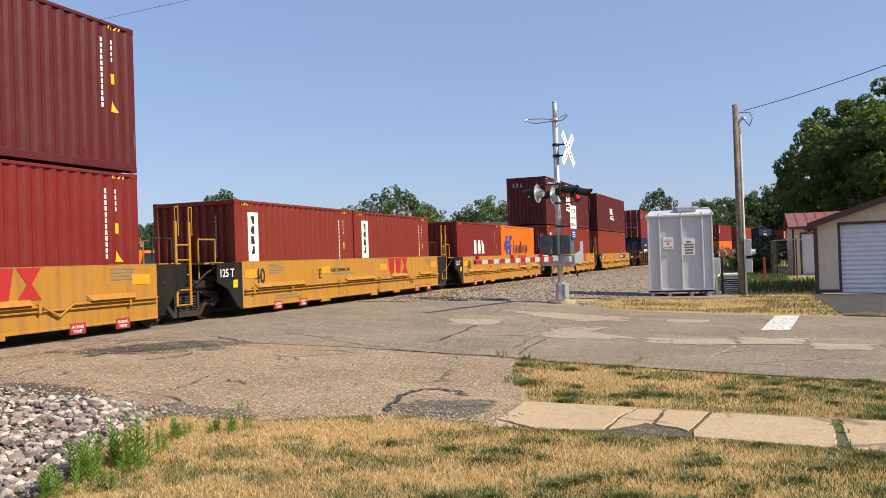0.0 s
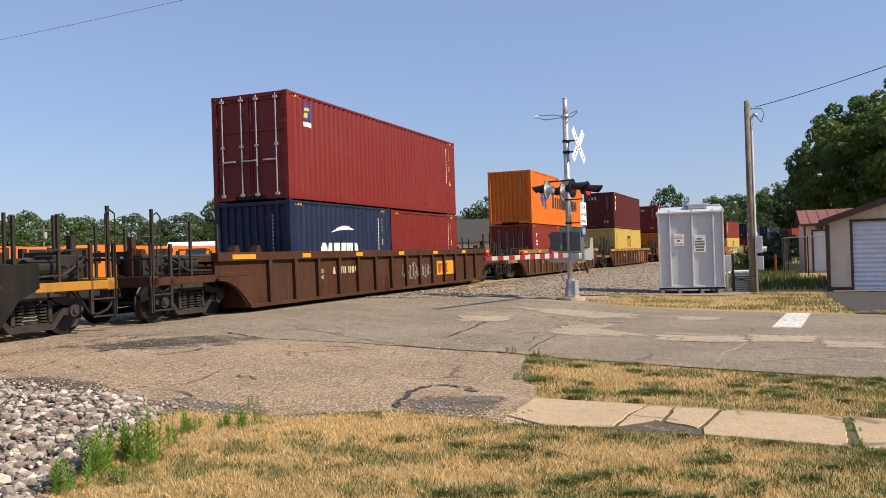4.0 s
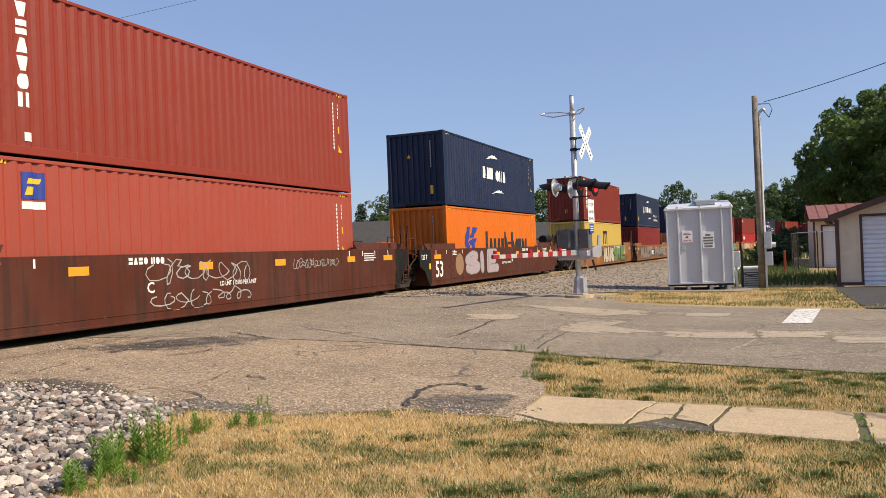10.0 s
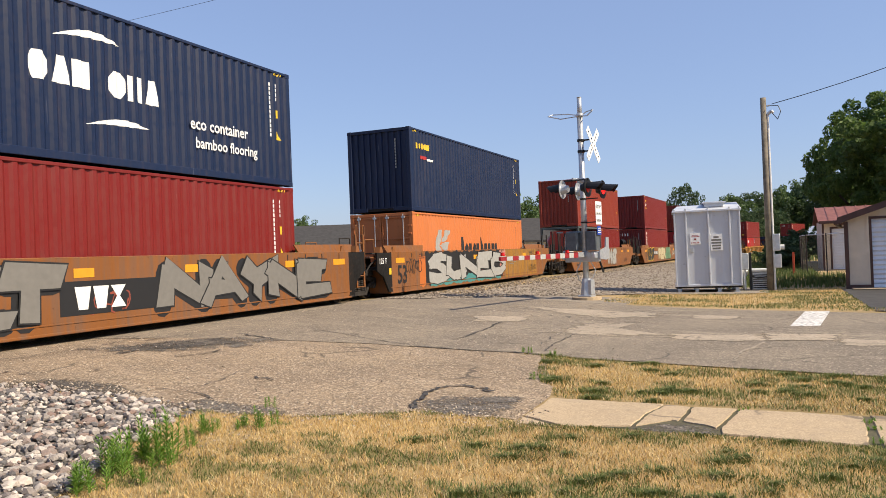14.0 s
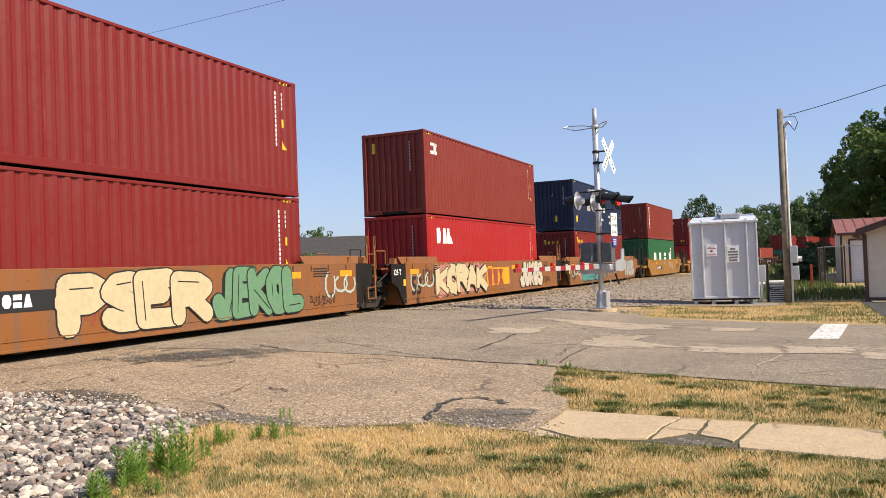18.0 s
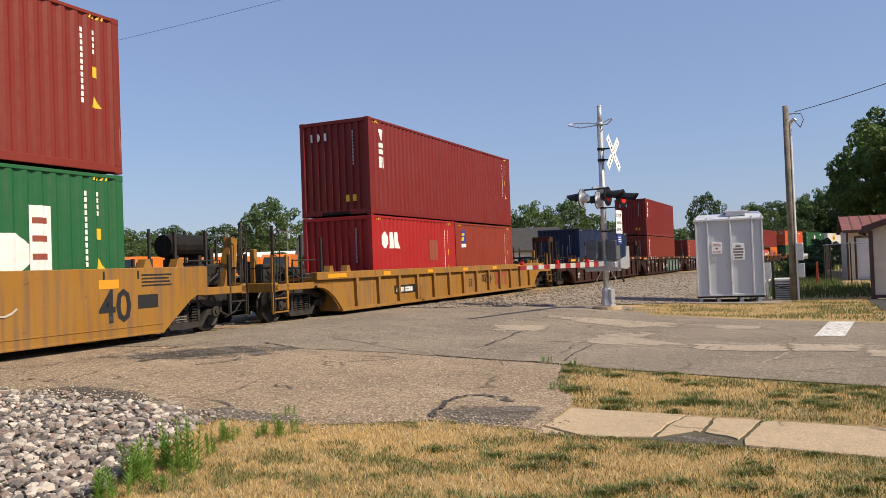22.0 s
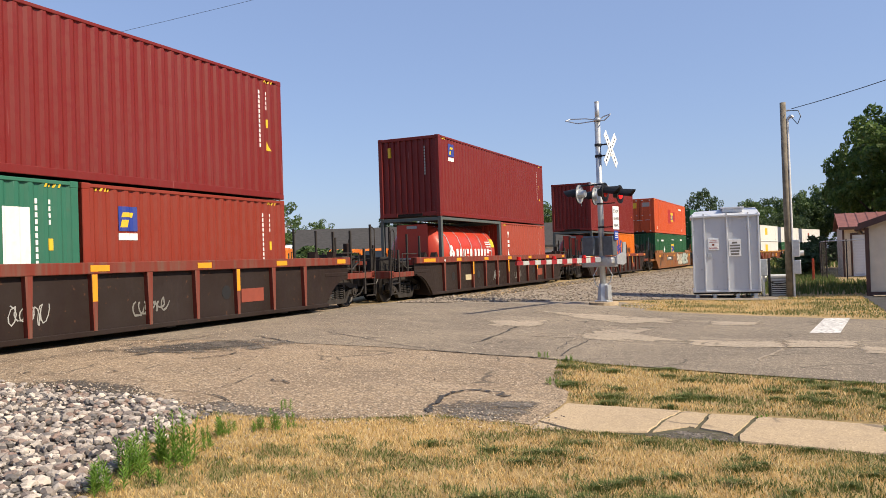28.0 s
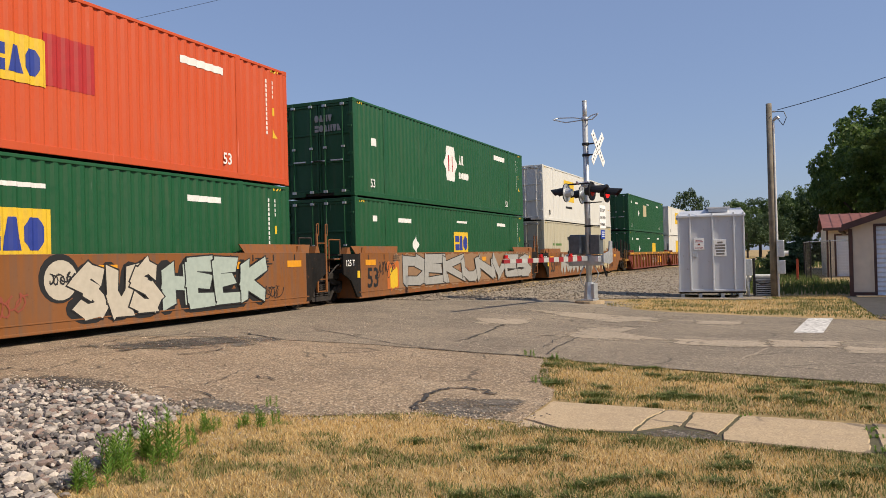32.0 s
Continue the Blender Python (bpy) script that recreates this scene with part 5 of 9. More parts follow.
unit(660.5, "s53", "tan", "tan", "tan", graffiti_car, [(box53("cream", "long cream container with faint marks", [("rose", [rect(-3.0, 1.2, 1.2, 0.8)])]), 0, BASE), (box53("white", "long off-white container with faint marks", [("rose", [rect(-3.0, 1.2, 1.2, 0.8)]), ("grey", [rect(1.0, 1.5, 2.0, 0.2)])]), 0, BASE + 2.924)], "coupled")

REACH = dict(p40=9.3, s53=11.75, r53=11.75, r53low=11.75, r48=10.75, s48=10.0)
ALL_WHEELS, CARS = [], []
for i, u in enumerate(UNITS):
    def joint(a, b, how):
        d = b["centre"] - a["centre"]
        return d / 2 if how == "jointed" else d / 2 + (REACH[a["kind"]] - REACH[b["kind"]]) / 2
    before, after = (UNITS[i - 1] if i else None), (UNITS[i + 1] if i + 1 < len(UNITS) else None)
    left = before["join"] if before else "jointed"
    xl = joint(before, u, left) - (u["centre"] - before["centre"]) if before else -7.7
    xr = joint(u, after, u["join"]) if after else 11.75
    car, wheels = well_car(u["kind"], u["body"], u["chord"], u["rib"], xl, xr, left, u["join"], u["label"], left == "coupled" or not before, True, **u["more"])
    CARS.append(car)
    haul(car, u["centre"], 0.0)
    ALL_WHEELS += [(w, u["centre"]) for w in wheels]
    for ob, dx, dz in u["load"]:
        haul(ob, u["centre"] + dx, dz)
        if "brush emblems and lettering" in ob.get("label", ""):
            lettering("eco container", 2.25, -1.2225, 1.02, 0.36, INK["white"], ob, 1.0)
            lettering("bamboo flooring", 2.4, -1.2225, 0.62, 0.33, INK["white"], ob, 1.0)


# ---- stencils, reflectors and sprayed paint on the cars ----
def flat_marks(root, polys, ink, y, name="stencil_mark", lift=0.006):
    m = M()
    for p in polys:
        m.add([(x, y - lift, z) for x, z in p], [tuple(range(len(p)))])
    return tagged(part(name, m, INK[ink], root), kind="stuff")


def small_print(root, x, z, lines, w, ink, y, seed=1):
    rng = random.Random(seed)
    flat_marks(root, [rect(x, z - i * 0.065, w * rng.uniform(0.6, 1.0), 0.028) for i in range(lines)], ink, y, "small_print")


def trade_shapes(root, x, z, h, ink, y):
    """Three big plain shapes of the car owner's mark."""
    w = h * 0.9
    polys = [[(x + i * w * 1.12 + w * 0.22, z), (x + i * w * 1.12 + w * 0.78, z), (x + i * w * 1.12 + w, z + h), (x + i * w * 1.12, z + h)] for i in range(2)]
    q = x + 2.24 * w
    polys += [[(q, z), (q + w, z), (q + w * 0.6, z + h * 0.5), (q + w * 0.4, z + h * 0.5)], [(q + w * 0.4, z + h * 0.5), (q + w * 0.6, z + h * 0.5), (q + w, z + h), (q, z + h)]]
    flat_marks(root, polys, ink, y, "owner_mark", 0.008)


MAROON_BOX = plain("jacking_plate_red", (0.2442, 0.0222, 0.0222), 0.6, 0, 0.1, 5, 0)
for i, (car, u) in enumerate(zip(CARS, UNITS)):
    kind, body = u["kind"], u["body"]
    hb, ht, z0, z1 = KIND[kind]
    y = -SIDE_Y
    if kind == "p40":
        lettering("40", -5.75, y - 0.006, 0.88, 0.52, INK["black"], car, 0.85)
        lettering("JEDCB"[min(i, 4)], -2.72, y - 0.006, 0.90, 0.36, INK["black"], car, 0.85)
        lettering("125 T", -7.12, y - 0.003, 1.08, 0.26, INK["white"], car, 0.9)
        for q in (-6.15, -2.55, 1.2, 5.55):
            part("reflector", M().box(q, q + 0.5, y - 0.008, y, 1.02, 1.22), INK["amber"], car)
        part("reflector", M().box(-6.62, -6.45, y - 0.012, y, 0.82, 1.0), INK["yellow"], car)
        if i < 4:
            trade_shapes(car, 1.85, 0.86, 0.54, "red", y)
        else:
            part("number_board", M().box(1.1, 4.1, y - 0.008, y, 0.98, 1.28), INK["black"], car, "black board with the car's number")
            flat_marks(car, word(1.3, 1.05, 0.16, "1332 340152", 0.2, 0.8), "white", y - 0.006)
        small_print(car, -5.15, 1.3, 4, 0.7, "grey", y, i)
        lettering("LD LMT 122400 PER UNIT", -2.1, y - 0.006, 1.06, 0.13, INK["black"], car, 0.85)
        small_print(car, -2.0, 0.98, 1, 1.5, "grey", y, i + 5)
        small_print(car, 5.0, 1.32, 4, 0.8, "grey", y, i + 9)
        small_print(car, 1.0, 1.38, 1, 0.8, "grey", y, i + 11)
        small_print(car, -4.9, 0.52, 2, 1.5, "grey", y, i + 12)
        for a, b in ((-5.75, -3.5), (-1.2, 0.7), (2.0, 3.2), (4.4, 5.6)):
            part("ledge", M().add([(a, y, 0.88), (b, y, 0.88), (b - 0.05, y - 0.12, 0.78), (a + 0.05, y - 0.12, 0.78), (a, y, 0.75), (b, y, 0.75)], [(0, 3, 2, 1), (3, 4, 5, 2), (0, 4, 3), (1, 2, 5)]), coat("sunny"), car)
        part("side_pipe", M().tube([(-6.2, y - 0.05, 0.74), (3.4, y - 0.05, 0.74), (3.75, y - 0.05, 0.55), (4.05, y - 0.05, 0.74), (6.2, y - 0.05, 0.74)], 0.022, 6), coat("sunny"), car)
        part("side_pipe", M().tube([(-6.2, y - 0.04, 0.66), (6.2, y - 0.04, 0.66)], 0.016, 6), coat("sunny"), car)
        for q in (-5.9, -4.2, -1.6, 1.0, 3.3, 5.4):
            part("pipe_clip", M().box(q, q + 0.06, y - 0.08, y, 0.63, 0.79, 0.006), coat("sunny"), car)
        for q in (-4.95, -3.75, 4.0, 5.1):
            jack = part("jacking_plate", M().box(q, q + 0.36, y - 0.02, y + 0.04, 0.20, 0.40, 0.01), MAROON_BOX, car, "red plate with small white words")
            if i < 5:
                lettering("JACKING", q + 0.03, y - 0.022, 0.31, 0.075, INK["white"], jack, 0.9)
                lettering("POINT", q + 0.07, y - 0.022, 0.23, 0.075, INK["white"], jack, 0.9)
        for q in (-2.6, 0.5, 2.2):
            part("bottom_bracket", M().box(q, q + 0.5, y - 0.01, y + 0.05, 0.24, 0.36, 0.01), coat("sunny"), car)
        continue
    if kind[0] == "r":
        yc, step = y - 0.018, u["more"].get("rib_step", 1.3)
        dark_red = body == "plum"
        n = 8 if dark_red else 7
        for q in range(n):
            x = -ht + 0.5 + q * (2 * ht - 1.2) / (n - 1)
            part("reflector", M().box(x, x + (0.9 if q == 0 else 0.42), yc - 0.004, yc + 0.005, z1 - 0.16, z1 - 0.05), INK["amber"], car)
        ys = y + 0.088
        if i == 20:
            for x in (-11.4, 9.2):
                for q in (-0.3, 0.12):
                    part("frame_post", M().box(x + q, x + q + 0.12, -1.25, -1.1, 1.0, 2.4, 0.01), coat("plum"), car)
                    part("frame_post", M().box(x + q, x + q + 0.12, -0.5, -0.35, 1.0, 2.66, 0.01), coat("plum"), car)
                part("frame_head", M().box(x - 0.3, x + 0.24, -1.25, -1.1, 2.4, 2.66, 0.01), coat("umber"), car)
                part("frame_head", M().box(x - 0.3, x - 0.18, -1.1, -0.5, 2.4, 2.66, 0.01), coat("umber"), car)
                part("frame_head", M().box(x + 0.12, x + 0.24, -1.1, -0.5, 2.4, 2.66, 0.01), coat("umber"), car)
        if dark_red:
            lettering("53", -1.38, ys - 0.006, 0.56, 0.68, INK["white"], car, 0.9)
            flat_marks(car, [rect(-0.42, 0.56, 0.34, 0.02), rect(-0.42, 0.82, 0.34, 0.02), rect(-0.42, 0.56, 0.02, 0.28), rect(-0.1, 0.56, 0.02, 0.28), rect(-0.32, 0.64, 0.14, 0.1)], "white", ys)
            lettering("125T", -7.64, ys - 0.006, 0.5, 0.36, INK["white"], car, 0.9)
            lettering("ABC"[2 - i % 3], -5.35, ys - 0.006, 0.75, 0.24, INK["white"], car)
            lettering("LD LMT 116,200", -4.08, ys - 0.006, 0.98, 0.12, INK["white"], car, 0.85)
            lettering("PER UNIT", -4.08, ys - 0.006, 0.84, 0.12, INK["white"], car, 0.85)
            flat_marks(car, word(0.46, 0.66, 0.24, "5304  3501", 0.3, 0.72), "white", ys)
            for x, txt in ((-7.6, "53"), (-6.35, "48"), (-5.6, "45"), (-4.75, "40 20")):
                lettering(txt, x, yc - 0.006, z1 - 0.19, 0.17, INK["white"], car)
                part("stencil_mark", M().box(x + 0.1, x + 0.14, yc - 0.005, yc, z1 - 0.05, z1 + 0.06), INK["white"], car)
            small_print(car, -6.9, 1.2, 3, 0.8, "white", ys, i)
            small_print(car, -5.4, 1.2, 3, 0.6, "white", ys, i + 3)
            part("lock_hole", M().cyl((-6.35, ys - 0.004, 0.72), (-6.35, ys - 0.001, 0.72), 0.12, 14), INK["black"], car)
            part("side_pipe", M().cyl((-ht + 0.4, y - 0.02, 1.28), (ht - 0.4, y - 0.02, 1.28), 0.02, 6), coat("plum"), car)
            if "teal" in u["label"]:
                part("sprayed_panel", M().box(0.97, 6.2, ys - 0.02, ys - 0.005, 0.36, 1.28), INK["aqua"], car, "teal sprayed panel")
                scrawl(car, 91, 1.05, 6.1, 0.4, 1.25, "ice", ys - 0.02, 40, 0.024)
                scrawl(car, 93, 1.1, 6.05, 0.45, 1.2, "black", ys - 0.035, 22, 0.014)
                scrawl(car, 92, 6.4, 7.8, 0.4, 1.1, "silver", ys, 9)
        elif body == "coal":
            lettering("53" if i % 2 else "48", -6.6, yc - 0.006, z1 - 0.17, 0.13, INK["white"], car)
            for x in (-5.6, -3.2, 3.6):
                part("lock_hole", M().cyl((x, ys - 0.004, 0.8), (x, ys - 0.001, 0.8), 0.15, 14), INK["black"], car)
            part("placard", M().box(-4.5, -3.9, ys - 0.01, ys, 0.62, 0.82), INK["cream"], car)
            scrawl(car, i, 1.0, 1.8, 0.5, 0.8, "grey", ys, 7)
            part("paint_patch", M().box(4.1, 4.9, ys - 0.008, ys, 0.55, 0.85), INK["rose"], car)
            scrawl(car, i + 30, -1.6, -0.9, 0.5, 0.9, "silver", ys, 6, 0.01)
        elif body == "ochre":
            lettering("53", 0.6, ys - 0.006, 0.55, 0.4, INK["black"], car, 0.9)
            part("number_board", M().box(-5.2, -3.6, ys - 0.008, ys, 0.55, 0.8), INK["black"], car, "black board with the car's number")
            flat_marks(car, word(-5.1, 0.6, 0.14, "1332 5566", 0.2, 0.8), "white", ys - 0.006)
            trade_shapes(car, 3.3, 0.5, 0.5, "rose", ys)
            scrawl(car, 3, 1.9, 3.0, 0.55, 1.0, "black", ys, 9, 0.014)
        else:
            lettering("20", -4.95, ys - 0.006, 0.95, 0.16, INK["cream"], car)
            lettering("40", -4.95, ys - 0.006, 0.78, 0.16, INK["cream"], car)
            part("owner_panel", M().box(3.4, 5.1, ys - 0.008, ys, 0.6, 1.12), INK["amber"], car, "yellow panel with the owner's mark")
            trade_shapes(car, 3.5, 0.68, 0.34, "rose", ys - 0.006)
            flat_marks(car, word(-4.3, 0.9, 0.2, "1332 203", 0.3, 0.8), "cream", ys)
            scrawl(car, i, 0.4, 2.8, 0.55, 1.1, "silver", ys, 15, 0.012)
            if i == 7:
                part("sprayed_panel", M().box(3.2, 6.4, ys - 0.016, ys - 0.006, 0.3, 1.25), INK["rose"], car, "dark red sprayed panel")
                spray(car, 77, 3.3, 6.3, 0.33, 1.24, "rose", "chalk", ys - 0.016, "254", rim=0.025)
        continue
    # smooth-sided cars
    tan_car = body in ("tan", "ochre")
    ink = "black" if tan_car else "white"
    lettering("53" if kind == "s53" else "40", -7.98 if kind == "s53" else 5.2, y - 0.006, 0.55, 0.82, INK[ink], car, 0.9)
    if u is not UNITS[0] and UNITS[i - 1]["join"] == "jointed" and kind == "s53":
        lettering("125 T", -9.18, y - 0.002, 1.2, 0.24, INK["white"], car, 0.9)
        part("reflector", M().box(-8.55, -8.4, y - 0.012, y, 0.85, 1.05), INK["yellow"], car)
    for q in (-8.05, -4.6, -1.2, 1.6, 5.2, 7.5):
        if abs(q) < ht - 0.6:
            part("reflector", M().box(q, q + (0.62 if abs(q) > 7 else 0.45), y - 0.006, y, z1 - 0.36, z1 - 0.2), INK["amber"], car)
    small_print(car, -6.3, z1 - 0.12, 3, 0.5, "black" if tan_car else "white", y, i)
    small_print(car, 6.2, z1 - 0.15, 4, 0.8, "black" if tan_car else "white", y, i + 2)
    for x in (-7.9, -6.9, -6.1, -5.3, 5.3, 6.1, 6.9, 7.8):
        if abs(x) < hb - 0.3:
            part("stencil_mark", M().box(x, x + 0.04, y - 0.005, y, z1 - 0.2, z1 - 0.05), INK["black" if tan_car else "white"], car)
    if body == "umber":
        lettering("LD LMT 115500 PER UNIT", -0.53, y - 0.006, 0.83, 0.14, INK["white"], car, 0.85)
        flat_marks(car, word(2.6 if i == 10 else -3.2, z1 - 0.2, 0.13, "5150 200", 0.3, 0.8), "white", y)
        if i == 8:
            scrawl(car, 11, -2.06, -0.73, 0.95, 1.42, "cream", y, 8, 0.03)
            scrawl(car, 12, -1.95, -0.89, 0.5, 0.85, "chalk", y, 6, 0.03)
            for r_ in (0.44, 0.3):
                m = M()
                ribbon(m, [(5.7 + r_ * math.cos(a * 0.4), 1.0 + 0.5 * r_ / 0.44 * math.sin(a * 0.4)) for a in range(17)], 0.02, y - 0.004, 0.00005)
                tagged(part("faded_ring", m, INK["dust"], car), kind="stuff")
            small_print(car, 7.4, 1.25, 7, 0.6, "cream", y, 81)
        elif i == 9:
            scrawl(car, 13, -2.6, 0.6, 0.85, 1.45, "silver", y, 9, 0.013)
            scrawl(car, 14, -2.5, 0.6, 0.42, 0.85, "silver", y, 9, 0.012)
            lettering("C", -2.75, y - 0.006, 0.8, 0.3, INK["white"], car)
            scrawl(car, 15, 2.4, 4.6, 1.1, 1.35, "silver", y, 16, 0.008)
        else:
            spray(car, 16, -4.9, -1.3, 0.5, 1.5, "lilac", "grey", y, "SIE")
            part("faded_disc", M().cyl((-5.6, y - 0.004, 0.95), (-5.6, y, 0.95), 0.42, 22), INK["dust"], car)
            lettering("B", 0.9, y - 0.006, 0.9, 0.26, INK["white"], car)
        continue
    if kind == "s48":
        part("number_board", M().box(-4.3, -1.9, y - 0.008, y, 0.72, 0.98), INK["black"], car, "black board with the car's number")
        flat_marks(car, word(-4.2, 0.77, 0.16, "1332 450602", 0.2, 0.8), "white", y - 0.006)
        trade_shapes(car, 1.05, 0.62, 0.48, "rose", y)
        scrawl(car, 21, 1.1, 3.4, 0.62, 1.3, "chalk", y - 0.01, 9, 0.016)
        scrawl(car, 22, -1.6, 0.2, 1.15, 1.42, "aqua", y, 10, 0.009)
        part("info_panel", M().box(6.1, 6.6, y - 0.008, y, 0.75, 1.0), INK["black"], car)
        continue
    tags = {11: (("chalk", "black", -1.94, 1.25, "ALIAS"), ("leaf", "black", 1.5, 5.4, "SIE")),
            12: (("grey", "black", -6.6, -1.6, "MULET"), ("grey", "black", 0.9, 7.0, "NAYNE")),
            13: (("silver", "black", -5.6, 2.2, "SUNEC"),),
            14: (("silver", "black", 0.7, 3.3, "PAST"),),
            15: (("black", "yellow", -6.7, -3.95, "LOST"), ("cream", "black", -1.4, 2.1, "PSER"), ("mint", "black", 2.4, 5.6, "JEKOL")),
            16: (("cream", "black", -6.1, -1.6, "KORAK"), ("chalk", "black", 2.7, 5.7, "JUKOS")),
            17: (("aqua", "black", -5.8, -0.9, "BLUR"), ("silver", "black", 5.2, 8.0, "INEC")),
            26: (("chalk", "black", 1.1, 3.0, "SUS"), ("ice", "black", 3.2, 6.4, "HEEK")),
            27: (("silver", "black", -5.6, 7.6, "DEKUNVES"),),
            28: (("silver", "grey", -6, 1.0, "14352"), ("cream", "black", 2.0, 5.5, "421")), 31: (("silver", "grey", -5, 5, "351243"),), 32: (("cream", "grey", -5, 2, "2415"),)}
    if i == 13:
        cloud(car, -5.8, 2.3, z0 + 0.12, z1 - 0.04, "black", y)
        cloud(car, -6.3, -5.6, z0 + 0.1, z1 - 0.15, "ember", y + 0.001)
        cloud(car, -5.4, 2.0, z0 + 0.06, z0 + 0.36, "aqua", y - 0.0012)
        part("paint_patch", M().box(2.45, 7.4, y - 0.0045, y, z0 + 0.06, z1 - 0.02), coat("ochre"), car)
        cloud(car, 1.9, 2.7, z0 + 0.4, z1 - 0.06, "pink", y - 0.003)
        small_print(car, 3.2, 1.02, 3, 1.0, "grey", y - 0.004, 55)
    if i == 27:
        cloud(car, -6.2, 8.1, z0 + 0.12, z1 - 0.06, "dust", y)
        cloud(car, -6.7, -5.9, z0 + 0.16, z1 - 0.3, "ember", y - 0.001)
        cloud(car, -6.5, -6.0, z0 + 0.2, z1 - 0.5, "yellow", y - 0.002)
    if i == 11:
        cloud(car, 1.7, 5.9, z0 + 0.6, z1 - 0.06, "ice", y)
        for q, zz in ((1.75, 1.3), (3.0, 0.95), (4.9, 0.5), (4.4, 1.45), (5.6, 1.3), (2.4, 0.42)):
            part("paint_dot", M().cyl((q, y - 0.0045, zz), (q, y, zz), 0.07, 12), INK["red"], car)
        part("paint_patch", M().box(5.75, 6.7, y - 0.006, y, 0.85, z1 - 0.05), coat("ochre"), car)
        part("paint_patch", M().box(-4.2, -2.0, y - 0.0035, y, 1.22, z1 - 0.02), coat("ochre"), car)
        part("paint_patch", M().box(-4.2, -3.3, y - 0.0035, y, z0 + 0.1, 0.92), coat("ochre"), car)
        scrawl(car, 500, -6.6, -5.5, 0.78, 1.05, "white", y, 9, 0.018)
        scrawl(car, 501, -3.9, -2.2, 1.25, 1.5, "black", y - 0.004, 14, 0.012)
    if i in (15, 16, 17):
        for q0, q1 in {15: ((6.7, 8.2),), 16: ((-8.1, -6.4),), 17: ((-8.1, -6.3), (0.1, 1.6))}[i]:
            m = M()
            for j, (cx_, rx, rz) in enumerate(((0.2, 0.16, 0.34), (0.55, 0.22, 0.2), (0.85, 0.2, 0.24))):
                mid = q0 + (q1 - q0) * cx_
                ribbon(m, [(mid + (q1 - q0) * rx * math.cos(a * 0.7 + 2), 1.0 + rz * math.sin(a * 0.7 + 2)) for a in range(8)], 0.035, y - 0.004 - j * 0.003, 0.0003)
            tagged(part("sprayed_scrawl", m, INK["ice"], car), kind="stuff")
    if i == 16:
        cloud(car, -6.2, -1.5, z0 + 0.12, z1 - 0.08, "pink", y)
        for q in range(46):
            a_, b_ = -6.0 + (q * 0.618 % 1) * 4.3, z0 + 0.2 + (q * 0.377 % 1) * 1.0
            part("paint_dot", M().box(a_, a_ + 0.05, y - 0.0044, y, b_, b_ + 0.05), INK["rose"], car)
    if i == 17:
        cloud(car, -6.3, -0.5, z0 + 0.14, z1 - 0.06, "dust", y)
        for q, zz in ((-6.1, 0.9), (-6.2, 0.65), (-2.6, 1.1), (-2.5, 0.75), (-3.9, 1.0), (-0.8, 0.9), (-0.6, 1.2), (-0.3, 0.8)):
            part("paint_dot", M().cyl((q, y - 0.0048, zz), (q, y, zz), 0.13, 14), INK["pink"], car)
    if i == 26:
        part("sprayed_face", M().cyl((0.78, y - 0.005, 1.15), (0.78, y, 1.15), 0.42, 20), INK["black"], car)
        part("sprayed_face", M().cyl((0.8, y - 0.008, 1.12), (0.8, y, 1.12), 0.34, 20), INK["chalk"], car)
        scrawl(car, 510, 0.55, 1.05, 1.05, 1.25, "black", y - 0.005, 5, 0.014)
    if i == 14:
        scrawl(car, 515, -3.0, -0.4, 0.5, 1.3, "dust", y, 9, 0.010)
    for k, (fill, edge, a, b, word_) in enumerate(tags.get(i, ())):
        spray(car, 200 + i * 7 + k, a, b, z0 + 0.10, z1 - 0.04, fill, edge, y, word_, rim=0.03 if fill != "black" else 0.05, shadow=fill in ("chalk", "ice", "aqua", "mint", "leaf") or i in (12, 16), sharp=i in (12, 13, 16, 26, 27, 28, 31) and word_ != "JUKOS" or fill == "leaf")
    if i in (11, 14, 15, 17, 26):
        q = {11: -4.8, 14: -6.2, 15: -4.1, 17: 1.85, 26: -4.6}[i]
        part("number_board", M().box(q, q + 2.8, y - 0.006, y, 0.88, 1.22), INK["black"], car, "black board with the car's number")
        flat_marks(car, word(q + 0.22, 0.95, 0.21, "1332 733051", 0.2, 0.75), "white", y - 0.006)
    if i == 12:
        part("owner_panel", M().box(-1.5, 0.9, y - 0.006, y, 0.55, 1.14), INK["black"], car, "black panel with the owner's mark")
        trade_shapes(car, -1.2, 0.64, 0.4, "white", y - 0.006)
    if i == 16:
        part("owner_panel", M().box(-1.4, 1.25, y - 0.006, y, 0.6, 1.3), INK["amber"], car, "yellow panel with the owner's mark")
        trade_shapes(car, -1.3, 0.62, 0.62, "rose", y - 0.006)
    scrawl(car, 300 + i, -7.3, -6.2, 0.8, 1.35, "black", y, 8, 0.012)
    scrawl(car, 340 + i, 6.0, 7.2, 0.45, 0.8, "black", y, 9, 0.010)
    scrawl(car, 380 + i, -0.9, 0.1, 0.5, 1.0, "rose", y, 7, 0.014)


# ---- ground, road, track ----
def smooth(q):
    q = min(1.0, max(0.0, q))
    return q * q * (3 - 2 * q)


def level(x, y):
    """Height of the ground: flush with the rails at the crossing, a little lower towards the camera and the far bend."""
    return 0.09 - 0.29 * smooth((10.3 - y) / 9.0) - 0.0035 * (min(max(x, 20.0), 260.0) - 20.0)


